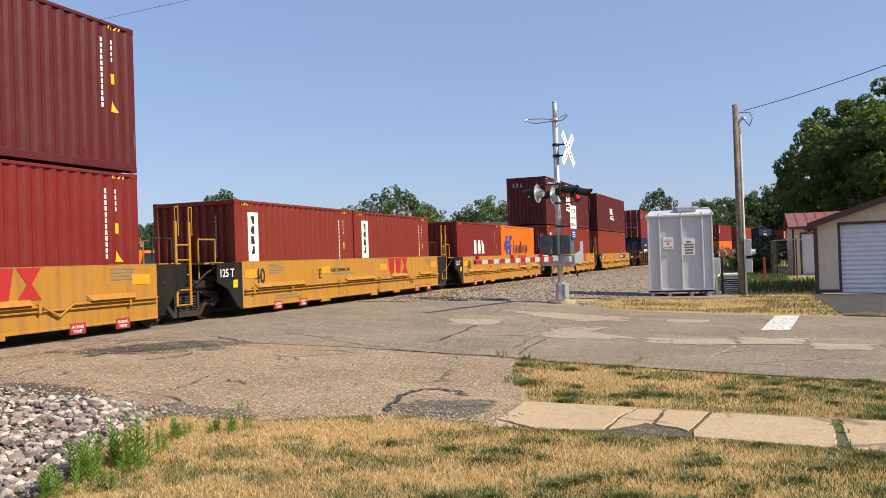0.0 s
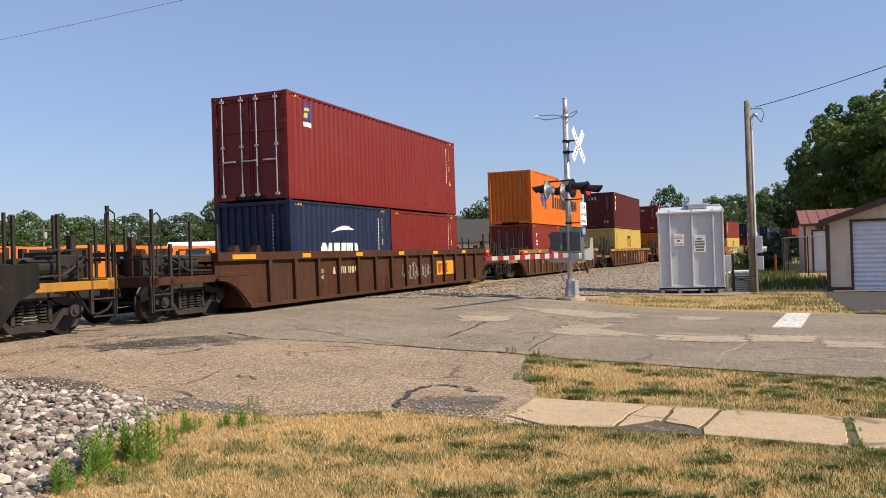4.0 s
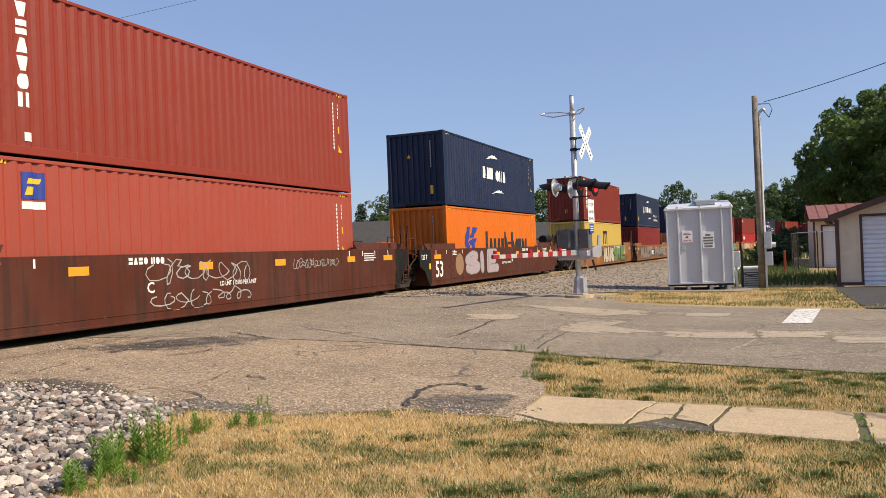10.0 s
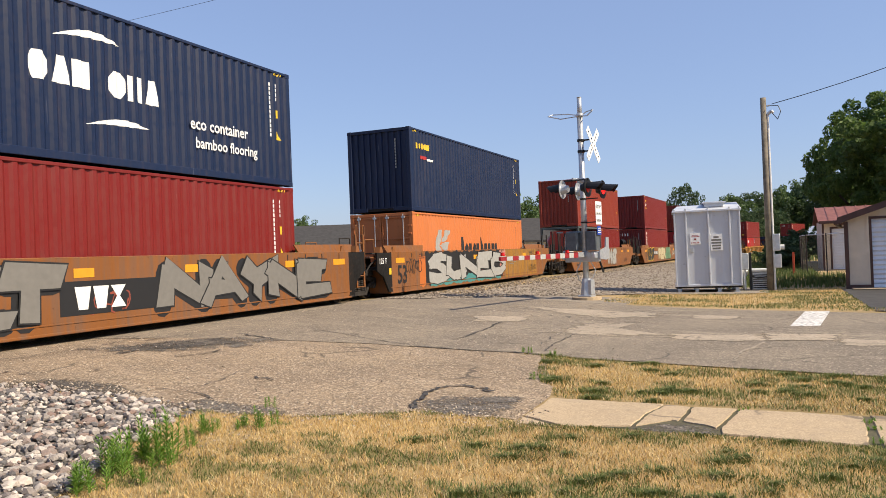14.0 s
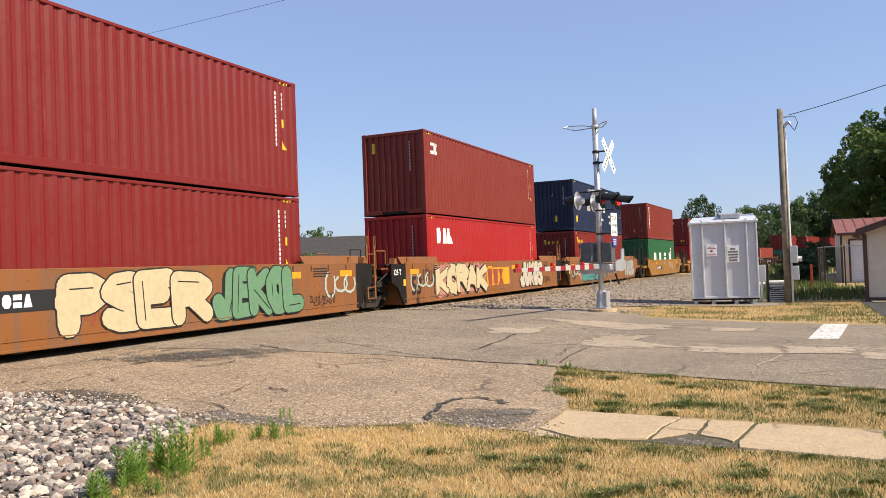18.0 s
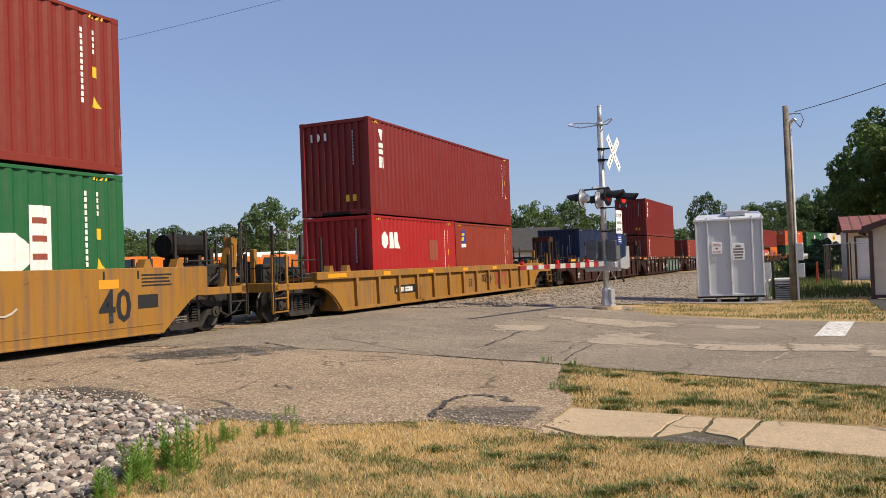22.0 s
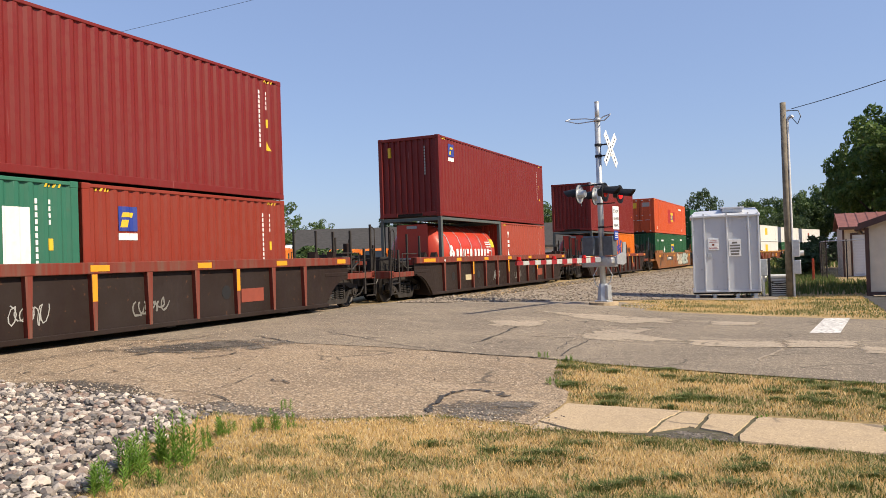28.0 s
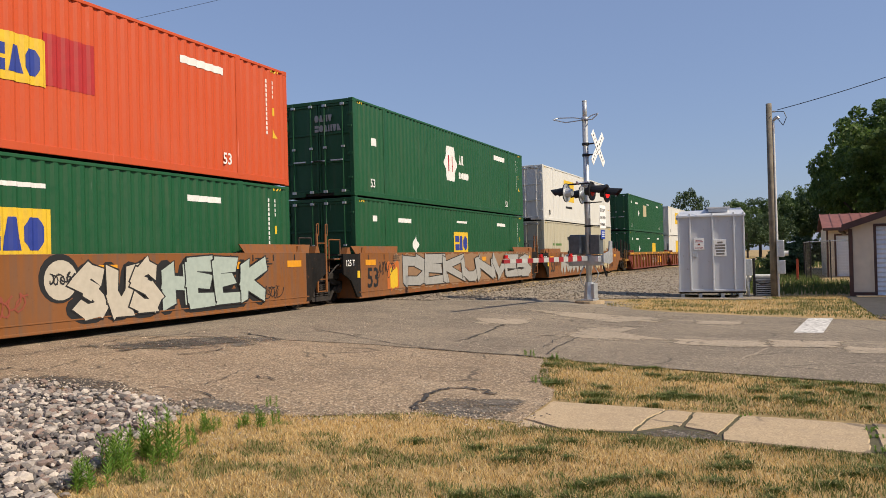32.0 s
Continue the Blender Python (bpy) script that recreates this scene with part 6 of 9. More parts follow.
def between(rows, q):
    """Straight lines through (q, value) rows."""
    if q <= rows[0][0]:
        return rows[0][1]
    for (a, va), (b, vb) in zip(rows, rows[1:]):
        if q <= b:
            return va + (vb - va) * (q - a) / (b - a)
    return rows[-1][1]


def sheet(lo, hi, y0, y1, ny, nx, dz, wobble=0.0, seed=0):
    """A skin that follows the ground between x = lo(y) and x = hi(y)."""
    rng = random.Random(seed)
    m = M()
    for j in range(ny + 1):
        y = y0 + (y1 - y0) * j / ny
        a, b = lo(y) + rng.uniform(-wobble, wobble), hi(y) + rng.uniform(-wobble, wobble)
        for i in range(nx + 1):
            x = a + (b - a) * i / nx
            m.v.append((x, y, level(x, y) + dz))
    k = nx + 1
    m.f = [(j * k + i, j * k + i + 1, (j + 1) * k + i + 1, (j + 1) * k + i) for j in range(ny) for i in range(nx)]
    return m


def setting(name, m, material, label, smooth_it=True):
    return tagged(part(name, m, material, None, smooth=smooth_it), label, name.split("_")[0], kind="structure")


EARTH = two_tone("dry_soil_and_grass", (0.3848, 0.2664, 0.1221), (0.2516, 0.1813, 0.074), (0.3256, 0.222, 0.0999), 0.45, 9, bump=0.8, dist=0.03)
ASPHALT = paving("worn_asphalt", (0.2479, 0.2013, 0.1443), (0.1739, 0.1406, 0.1036), (0.0888, 0.074, 0.0577), (0.4144, 0.3404, 0.2516), 62, 0.4, bump=0.6, dist=0.010, stain=(0.1221, 0.0999, 0.0755))
OLD_ASPHALT = paving("crumbling_asphalt", (0.3034, 0.222, 0.1406), (0.2294, 0.1665, 0.1073), (0.0962, 0.074, 0.0518), (0.5541, 0.4387, 0.3155), 58, 0.35, bump=0.7, dist=0.012, stain=(0.1406, 0.111, 0.0814))
DARK_ASPHALT = two_tone("tar_patch", (0.0407, 0.037, 0.0333), (0.0592, 0.054, 0.0481), (0.0296, 0.0281, 0.0266), 3, 50, rough=0.85, bump=0.6, dist=0.006)
PATCH = paving("dark_tar_stain", (0.0888, 0.074, 0.0592), (0.0518, 0.0444, 0.037), (0.037, 0.0333, 0.0296), (0.2442, 0.2072, 0.1628), 55, 0.4, bump=0.9, dist=0.014, ragged=True)
GREY_PATCH = paving("grey_asphalt_patch", (0.1628, 0.1406, 0.1147), (0.1258, 0.1073, 0.0888), (0.0666, 0.0592, 0.0518), (0.296, 0.2516, 0.1998), 50, 0.4, bump=0.9, dist=0.014, ragged=True)
PALE_PATCH = paving("bleached_asphalt", (0.39, 0.315, 0.23), (0.32, 0.262, 0.192), (0.19, 0.157, 0.12), (0.46, 0.385, 0.29), 60, 0.35, bump=0.5, dist=0.01, stain=(0.235, 0.195, 0.15), ragged=True)
CONCRETE = paving("sidewalk_concrete", (0.4618, 0.3502, 0.2193), (0.3922, 0.296, 0.185), (0.296, 0.222, 0.1406), (0.5079, 0.3925, 0.254), 90, 0.25, bump=0.25, dist=0.005, stain=(0.2664, 0.2072, 0.148))
# bed darker than most stones on it, so the gaps between them read dark
PIT_BED = two_tone("dark_stone_bed", (0.0962, 0.0851, 0.074), (0.0666, 0.0592, 0.0518), (0.1406, 0.1258, 0.111), 2.0, 30, rough=0.95, bump=1.0, dist=0.03)
BALLAST = two_tone("track_ballast", (0.185, 0.1554, 0.1332), (0.1258, 0.1036, 0.0888), (0.2516, 0.2146, 0.185), 0.6, 22, rough=0.95, bump=1.0, dist=0.05)
GREY_GRAVEL = two_tone("grey_gravel", (0.2442, 0.2035, 0.1554), (0.1776, 0.148, 0.1147), (0.3404, 0.2923, 0.2294), 0.8, 22, rough=0.95, bump=1.0, dist=0.04)
PALE_LINE = two_tone("pale_crack_sealer", (0.3404, 0.2812, 0.2072), (0.2812, 0.2294, 0.1702), (0.222, 0.185, 0.148), 4, 40, rough=0.9, bump=0.3, dist=0.004)
ROAD_PAINT = two_tone("worn_road_paint", (0.6786, 0.6612, 0.6264), (0.5394, 0.522, 0.4872), (0.222, 0.2072, 0.1924), 3, 12, rough=0.8, bump=0.3, dist=0.004, lo=0.4, hi=0.7)

xs_ = sorted({-3000, -1200, -500, -200, -80, -30, -12, 3000, 1500, 800, 500, 350, *[i * 1.0 for i in range(-5, 60)], *[60 + i * 8.0 for i in range(0, 28)]})
ys_ = sorted({-3000, -1200, -500, -250, -120, -60, 3000, 1200, 600, 300, 150, 80, *[i * 1.0 for i in range(-30, 31)], 40, 55})
gm = M()
gm.v = [(x, y, level(x, y)) for y in ys_ for x in xs_]
gm.f = [(j * len(xs_) + i, j * len(xs_) + i + 1, (j + 1) * len(xs_) + i + 1, (j + 1) * len(xs_) + i) for j in range(len(ys_) - 1) for i in range(len(xs_) - 1)]
setting("ground", gm, EARTH, "dry yellow and green ground around the railway crossing")

NEAR_EDGE = [(-60, -11.0), (-8, 7.9), (-1.14, 10.0), (0.45, 10.4), (3.13, 11.3), (6, 11.4), (12, 10.6), (60, 24)]
FAR_EDGE = [(-60, -2.0), (-8, 15.9), (-2.15, 18.45), (0.81, 19.8), (4.3, 21.5), (6.2, 22.2), (9.6, 21.4), (14, 21.2), (60, 36)]
setting("road", sheet(lambda y: between(NEAR_EDGE, y), lambda y: between(FAR_EDGE, y), -60, 11.35, 120, 24, 0.016, 0.05, 3), ASPHALT, "worn grey asphalt street that crosses the railway")
setting("road_beyond", sheet(lambda y: between(NEAR_EDGE, y), lambda y: between(FAR_EDGE, y), 13.95, 60, 40, 14, 0.016, 0.05, 4), ASPHALT, "worn grey asphalt street beyond the railway")
APRON = [(2.2, 6.95), (3.2, 7.07), (4.0, 6.5), (4.85, 6.25), (6.0, 6.3), (6.9, 6.7), (8.0, 6.35), (9.5, 6.1), (11.35, 5.5)]
APRON_FAR = [(2.2, 8.1), (2.4, 9.0), (2.71, 9.9), (3.1, 11.4), (4, 11.6), (11.35, 11.0)]
setting("apron", sheet(lambda y: between(APRON, y), lambda y: between(APRON_FAR, y), 2.2, 11.35, 60, 16, 0.009, 0.06, 5), OLD_ASPHALT, "crumbling pale asphalt apron beside the street")
# rails, planks of the crossing
for side in (-0.7535, 0.7535):
    prof = [(-0.07, -0.10), (0.07, -0.10), (0.035, -0.02), (0.037, 0.0), (-0.037, 0.0), (-0.035, -0.02)]
    m = M()
    n = 0
    for i in range(160):
        s = -120 + i * 2.5
        x, y, z, h = line_at(s)
        m.v += [(x - math.sin(h) * (side + a), y + math.cos(h) * (side + a), z + 0.09 + b) for a, b in prof]
        if i:
            o = len(m.v) - 12
            m.f += [(o + q, o + (q + 1) % 6, o + 6 + (q + 1) % 6, o + 6 + q) for q in range(6)]
    setting("rail", m, TREAD, "steel rail of the main track", False)
for a, b in ((11.36, 11.78), (11.98, 13.26), (13.46, 13.94)):
    setting("crossing_panel", sheet(lambda y: 8.5, lambda y: 21.3, a, b, 3, 26, 0.006), OLD_ASPHALT, "asphalt filling between the rails of the crossing")
NEAR_BALLAST = [(20.8, 11.3), (21.4, 9.6), (22.6, 7.6), (24.1, 5.9), (27.0, 3.1), (34, 3.4), (60, 4.5), (110, 4.6), (170, -2.0), (230, -20)]


def bed(s0, s1, n, near, far, dz, material, name, label):
    m = M()
    for i in range(n + 1):
        s = s0 + (s1 - s0) * i / n
        x, y, z, h = line_at(s)
        for a, b in near + far:
            m.v.append((x - math.sin(h) * a, y + math.cos(h) * a, z + b + dz))
    k = len(near + far)
    m.f = [(i * k + j, (i + 1) * k + j, (i + 1) * k + j + 1, i * k + j + 1) for i in range(n) for j in range(k - 1)]
    return setting(name, m, material, label)


bed(21.6, 270, 120, [(-4.6, -0.25), (-3.4, -0.10), (-2.4, 0.03), (-1.2, 0.02)], [(0.0, 0.0), (1.2, 0.02), (2.4, 0.03), (3.6, -0.12), (4.8, -0.3)], 0.0, BALLAST, "ballast_bed", "brown stone ballast under the track")
bed(-200, 7.0, 40, [(-3.6, -0.1), (-2.4, 0.03), (-1.2, 0.02)], [(0.0, 0.0), (1.2, 0.02), (2.4, 0.03), (4.8, -0.2)], 0.0, BALLAST, "ballast_bed", "brown stone ballast under the track")
gsh = M()
for j in range(41):
    x = 21.3 + j * 2.6
    y0_ = between(NEAR_BALLAST, x)
    for i in range(6):
        y = y0_ + (9.4 - y0_) * i / 5 - 0.0005 * x * x / 2 * (i / 5)
        gsh.v.append((x, y, level(x, y) + 0.02))
gsh.f = [(j * 6 + i, (j + 1) * 6 + i, (j + 1) * 6 + i + 1, j * 6 + i + 1) for j in range(40) for i in range(5)]
setting("gravel_verge", sheet(lambda y: between(FAR_EDGE, y) - 0.15, lambda y: between(FAR_EDGE, y) + 2.5, 3.6, 11.3, 24, 8, 0.013, 0.06, 31), GREY_GRAVEL, "grey gravel along the street beside the track")
setting("gravel_shoulder", gsh, GREY_GRAVEL, "grey gravel beside the track")
pit = sheet(lambda y: -6.0, lambda y: min(6.5, between([(3.5, 2.2), (4.35, 3.9), (4.8, 4.79), (5.2, 6.0), (6.0, 6.4), (12, 6.2)], y)), 3.6, 10.4, 30, 20, 0.012, 0.03, 9)
setting("gravel_bed", pit, PIT_BED, "bed of loose grey and white stones")


# patches, tar and cracks of the paving
def patch(outline, dz, material, name, label):
    full = 1.3 if material is PALE_PATCH else 1.0
    m = M()
    n = len(outline)
    cx_, cy_ = sum(p[0] for p in outline) / n, sum(p[1] for p in outline) / n
    ring = []
    for (ax, ay), (bx, by) in zip(outline, outline[1:] + outline[:1]):
        for q in (0, 0.25, 0.5, 0.75):
            x, y = ax + (bx - ax) * q, ay + (by - ay) * q
            j = noise.noise((x * 3, y * 3, 1.7)) * 0.10
            ring.append((x + j, y + j * 0.7))
    k = len(ring)
    for f in (1.0, 0.66, 0.33):
        m.v += [(cx_ + (x - cx_) * f, cy_ + (y - cy_) * f, level(cx_ + (x - cx_) * f, cy_ + (y - cy_) * f) + dz) for x, y in ring]
    m.v.append((cx_, cy_, level(cx_, cy_) + dz))
    for r in range(2):
        m.f += [(r * k + i, r * k + (i + 1) % k, (r + 1) * k + (i + 1) % k, (r + 1) * k + i) for i in range(k)]
    m.f += [(2 * k + i, 2 * k + (i + 1) % k, 3 * k) for i in range(k)]
    ob = setting(name, m, material, label)
    inward = ob.data.attributes.new("inward", "FLOAT", "POINT")
    inward.data.foreach_set("value", [0.0] * k + [0.24 * full] * k + [0.29 * full] * (k + 1))
    return ob


patch([(7.97, 3.55), (8.1, 2.76), (8.2, 2.25), (7.05, 2.25), (6.8, 2.54), (6.78, 3.1), (7.3, 3.5)], 0.015, GREY_PATCH, "pavement_patch", "grey patch of newer asphalt on the apron")
patch([(17.0, 2.4), (16.2, 3.6), (14.6, 3.9), (13.5, 3.6), (13.5, 2.6), (13.9, 1.3), (14.8, 2.2), (15.4, 2.8)], 0.022, PALE_PATCH, "pavement_patch", "bleached patch on the street")
patch([(14.5, 1.9), (14.4, 0.0), (13.2, -0.1), (13.2, 0.9), (13.6, 1.8)], 0.023, PALE_PATCH, "pavement_patch", "sandy streak along the street")
patch([(14.6, 0.3), (14.5, -1.1), (13.3, -1.0), (13.2, 0.2)], 0.024, PALE_PATCH, "pavement_patch", "sandy streak along the street")
patch([(19.8, 6.6), (19.7, 4.9), (19.4, 3.9), (19.1, 3.0), (18.8, 1.8), (17.3, 2.0), (16.8, 3.2), (17.8, 4.6)], 0.022, PALE_PATCH, "pavement_patch", "bleached streak at the street's edge")
patch([(18.5, 1.8), (18.1, 0.5), (17.0, 0.6), (17.2, 1.7)], 0.022, PALE_PATCH, "pavement_patch", "bleached streak on the street")
patch([(16.5, 6.3), (17.5, 4.9), (15.6, 4.6), (15.1, 5.8)], 0.022, PALE_PATCH, "pavement_patch", "bleached patch on the street")
patch([(13.9, -0.8), (13.6, -2.0), (12.5, -1.8), (12.7, -0.8)], 0.022, PALE_PATCH, "pavement_patch", "sandy streak along the street")
patch([(8.9, 10.3), (9.8, 10.0), (10.5, 9.6), (11.1, 9.1), (11.7, 8.4), (11.6, 7.2), (10.2, 7.3), (9.5, 7.9), (9.0, 8.6), (8.9, 9.4)], 0.021, GREY_PATCH, "tar_stain", "grey worn asphalt beside the track")
patch([(9.2, 9.7), (10.3, 9.5), (10.9, 9.0), (11.3, 8.4), (10.9, 7.7), (9.9, 8.1), (9.2, 8.6)], 0.024, PATCH, "tar_stain", "dark tar stain on the asphalt beside the track")
patch([(6.3, 8.6), (6.9, 8.5), (7.2, 7.7), (7.15, 6.8), (6.8, 6.1), (6.3, 5.6), (5.9, 6.0), (6.2, 6.6), (6.35, 7.25), (6.1, 7.9)], 0.016, PATCH, "tar_stain", "dark crumbling edge of the asphalt")
patch([(6.2, 6.1), (6.8, 5.6), (6.75, 5.0), (6.75, 4.3), (6.3, 4.2), (6.05, 4.99), (5.9, 5.7)], 0.016, GREY_PATCH, "tar_stain", "crumbling edge of the asphalt")


def crack(pts, width, material=DARK_ASPHALT, dz=0.024):
    m = M()
    rng = random.Random(len(pts) * 7 + int(pts[0][0] * 10))
    fine = []
    for (ax, ay), (bx, by) in zip(pts, pts[1:]):
        for q in range(6):
            fine.append((ax + (bx - ax) * q / 6 + rng.uniform(-0.05, 0.05), ay + (by - ay) * q / 6 + rng.uniform(-0.05, 0.05)))
    for i, (x, y) in enumerate(fine):
        a, b = fine[max(0, i - 1)], fine[min(len(fine) - 1, i + 1)]
        dx, dy = b[0] - a[0], b[1] - a[1]
        n = math.hypot(dx, dy) or 1
        w = width * rng.uniform(0.3, 1.0)
        m.v += [(x - dy / n * w, y + dx / n * w, level(x, y) + dz), (x + dy / n * w, y - dx / n * w, level(x, y) + dz)]
    m.f = [(2 * i + 1, 2 * i + 3, 2 * i + 2, 2 * i) for i in range(len(fine) - 1)]
    return setting("crack", m, material, "dark crack in the asphalt")


crack([(7.1, 3.32), (7.47, 3.42), (7.94, 3.52), (8.36, 3.46), (8.47, 3.3), (8.40, 3.1), (8.17, 2.77)], 0.035)
crack([(7.3, 3.0), (7.6, 2.7), (7.8, 2.35)], 0.012)
crack([(15.48, 5.15), (13.83, 5.01), (12.63, 4.9)], 0.022)
crack([(11.36, 5.3), (11.36, 4.75), (11.28, 4.16), (11.34, 3.58), (11.18, 3.14)], 0.02)
crack([(14.06, 3.26), (12.4, 3.27), (11.38, 3.11)], 0.02)
crack([(13.34, 0.1), (12.54, 0.28), (11.74, 0.45), (10.82, 0.5)], 0.03, PALE_LINE)
crack([(7.21, 6.0), (7.85, 6.13), (8.48, 6.21)], 0.010)
crack([(6.94, 6.36), (6.96, 5.84), (6.61, 5.34)], 0.012)
crack([(7.93, 9.99), (8.69, 10.06), (9.75, 10.05), (10.78, 10.13), (12.21, 9.65)], 0.016)
crack([(12.91, 8.08), (12.26, 6.87), (11.59, 5.66), (11.26, 4.53)], 0.014)
# further cracks, bleached seams and torn bits of tar
crack([(7.82, 10.49), (8.3, 9.93), (9.28, 9.86), (11.16, 10.47), (12.19, 9.64)], 0.012)
crack([(12.77, 9.09), (14.44, 8.91), (16.12, 8.74), (16.83, 7.78)], 0.01)
crack([(12.48, 4.97), (14.19, 5.0), (15.95, 5.28)], 0.014)
crack([(14.05, 7.37), (15.83, 7.26), (16.65, 6.59)], 0.008)
crack([(12.39, 3.47), (13.35, 3.54), (14.39, 3.53)], 0.012)
crack([(19.18, 6.06), (18.51, 4.08), (19.24, 3.17), (17.88, 1.88)], 0.035, PALE_LINE)
crack([(20.46, 4.57), (18.99, 3.78)], 0.03, PALE_LINE)
crack([(13.99, 4.39), (14.14, 3.43), (15.55, 3.33), (16.57, 2.85)], 0.05, PALE_LINE)
crack([(14.2, 2.45), (14.21, 1.6)], 0.02, PALE_LINE)
crack([(9.61, 8.69), (10.21, 8.53), (11.34, 8.73)], 0.07)
crack([(8.91, 8.91), (9.52, 8.95), (10.01, 8.87)], 0.04)
crack([(10.42, 9.78), (10.96, 9.77), (11.55, 9.71)], 0.03)
crack([(11.77, 8.87), (11.44, 8.21), (11.22, 7.71)], 0.03)
crack([(8.98, 7.92), (9.34, 7.7), (9.82, 7.68)], 0.025)
crack([(7.1, 8.6), (7.27, 8.53)], 0.02)
crack([(7.53, 7.92), (7.8, 7.99)], 0.02)
crack([(8.03, 5.86), (7.93, 5.45)], 0.02)
crack([(7.06, 8.96), (7.23, 8.9)], 0.02)
setting("stop_line", sheet(lambda y: 15.72, lambda y: 19.0, -0.55, 0.0, 4, 12, 0.023), ROAD_PAINT, "worn white stop line painted across a lane")
for v in bpy.data.objects["stop_line"].data.vertices:
    v.co.y = -0.26 - 0.11 * (v.co.x - 15.7) + v.co.y * 0.9

# sidewalk slabs
walk_root = tagged(new("sidewalk"), "cracked pale concrete sidewalk beside the lawn", "sidewalk", kind="structure")
edge_n = lambda y: 6.66 + 0.085 * (y + 0.6)
edge_f = lambda y: 7.80 + 0.10 * (y + 0.6)


def slab(outline, lift):
    """One piece of the broken pavement, its edges chipped."""
    ring = []
    for (ax, ay), (bx, by) in zip(outline, outline[1:] + outline[:1]):
        k = max(2, int(math.hypot(bx - ax, by - ay) / 0.07))
        for i in range(k):
            x, y = ax + (bx - ax) * i / k, ay + (by - ay) * i / k
            ring.append((x + noise.noise((x * 9, y * 9, 4.4)) * 0.022, y + noise.noise((x * 9, y * 9, 8.8)) * 0.022))
    n = len(ring)
    cx_, cy_ = sum(p[0] for p in outline) / len(outline), sum(p[1] for p in outline) / len(outline)
    m = M()
    for f, z in ((1.0, -0.1), (1.0, lift - 0.014), (0.985, lift)):
        m.v += [(cx_ + (x - cx_) * f, cy_ + (y - cy_) * f, level(x, y) + z) for x, y in ring]
    m.f = [tuple(range(2 * n, 3 * n))] + [(r * n + i, r * n + (i + 1) % n, (r + 1) * n + (i + 1) % n, (r + 1) * n + i) for r in (0, 1) for i in range(n)]
    if sum(a[0] * b[1] - b[0] * a[1] for a, b in zip(ring, ring[1:] + ring[:1])) < 0:
        m.f = [tuple(reversed(q)) for q in m.f]
    part("slab", m, CONCRETE, walk_root)


SOIL = two_tone("dark_soil", (0.074, 0.0629, 0.037), (0.0962, 0.0814, 0.0444), (0.0518, 0.0555, 0.0222), 4, 30, bump=0.6, dist=0.01)
setting("sidewalk_bed", sheet(lambda y: edge_n(y) + 0.04, lambda y: edge_f(y) - 0.02, -9.5, 2.1, 40, 3, 0.004), SOIL, "dark soil in the gaps of the sidewalk")
slab([(6.84, 2.18), (7.10, 2.19), (6.94, 1.97), (6.76, 1.74)], 0.010)
slab([(7.14, 2.19), (8.06, 2.17), (7.98, 1.02), (7.48, 1.13), (6.95, 1.18), (6.80, 1.69), (6.97, 1.96)], 0.015)
slab([(7.97, 0.99), (7.90, 0.77), (7.55, 0.79), (7.24, 0.81), (7.26, 0.88), (6.96, 1.14), (7.48, 1.10)], 0.012)
slab([(7.89, 0.73), (7.85, 0.35), (7.40, 0.42), (6.99, 0.49), (7.12, 0.58), (7.22, 0.76), (7.55, 0.75)], 0.016)
slab([(7.84, 0.31), (7.72, -0.68), (6.62, -0.62), (6.80, 0.43), (6.97, 0.45), (7.40, 0.38)], 0.017)
for i in range(6):
    y0, y1 = -0.74 - i * 1.5, -2.2 - i * 1.5
    slab([(edge_f(y0) - 0.02, y0), (edge_f(y1) - 0.02, y1), (edge_n(y1) - 0.04, y1), (edge_n(y0) - 0.04, y0 + 0.04)], 0.015)
patch([(6.84, 1.3), (7.2, 0.98), (7.24, 0.52), (6.95, 0.36), (6.66, 0.4), (6.68, 1.1)], 0.007, GREY_PATCH, "pavement_patch", "bare grey asphalt in a gap of the sidewalk")
setting("driveway", sheet(lambda y: 20.0 + 0.45 * y, lambda y: 28.1, -9.0, -2.0, 16, 12, 0.02, 0.06, 12), DARK_ASPHALT, "black asphalt driveway before the garage")
setting("hut_pad", sheet(lambda y: 26.5, lambda y: 30.5, 0.1, 3.5, 10, 10, 0.022, 0.1, 44), GREY_GRAVEL, "grey gravel under the equipment hut")
setting("garage_apron", sheet(lambda y: 27.4, lambda y: 28.3, -6.2, -2.3, 8, 4, 0.045), CONCRETE, "concrete strip before the garage door")


# ---- loose stones, grass ----
def bulk(name, verts, faces, material, label, category):
    me = bpy.data.meshes.new(name)
    me.from_pydata(verts.tolist(), [], faces.tolist())
    me.materials.append(material)
    me.update()
    return tagged(new(name, me), label, category, kind="stuff")


ICO = np.array([(0, 0, 1), (0.894, 0, 0.447), (0.276, 0.851, 0.447), (-0.724, 0.526, 0.447), (-0.724, -0.526, 0.447), (0.276, -0.851, 0.447),
                (0.724, 0.526, -0.447), (-0.276, 0.851, -0.447), (-0.894, 0, -0.447), (-0.276, -0.851, -0.447), (0.724, -0.526, -0.447), (0, 0, -1)])
ICO_F = np.array([(0, 1, 2), (0, 2, 3), (0, 3, 4), (0, 4, 5), (0, 5, 1), (1, 6, 2), (2, 7, 3), (3, 8, 4), (4, 9, 5), (5, 10, 1), (2, 6, 7), (3, 7, 8), (4, 8, 9), (5, 9, 10), (1, 10, 6), (11, 7, 6), (11, 8, 7), (11, 9, 8), (11, 10, 9), (11, 6, 10)])


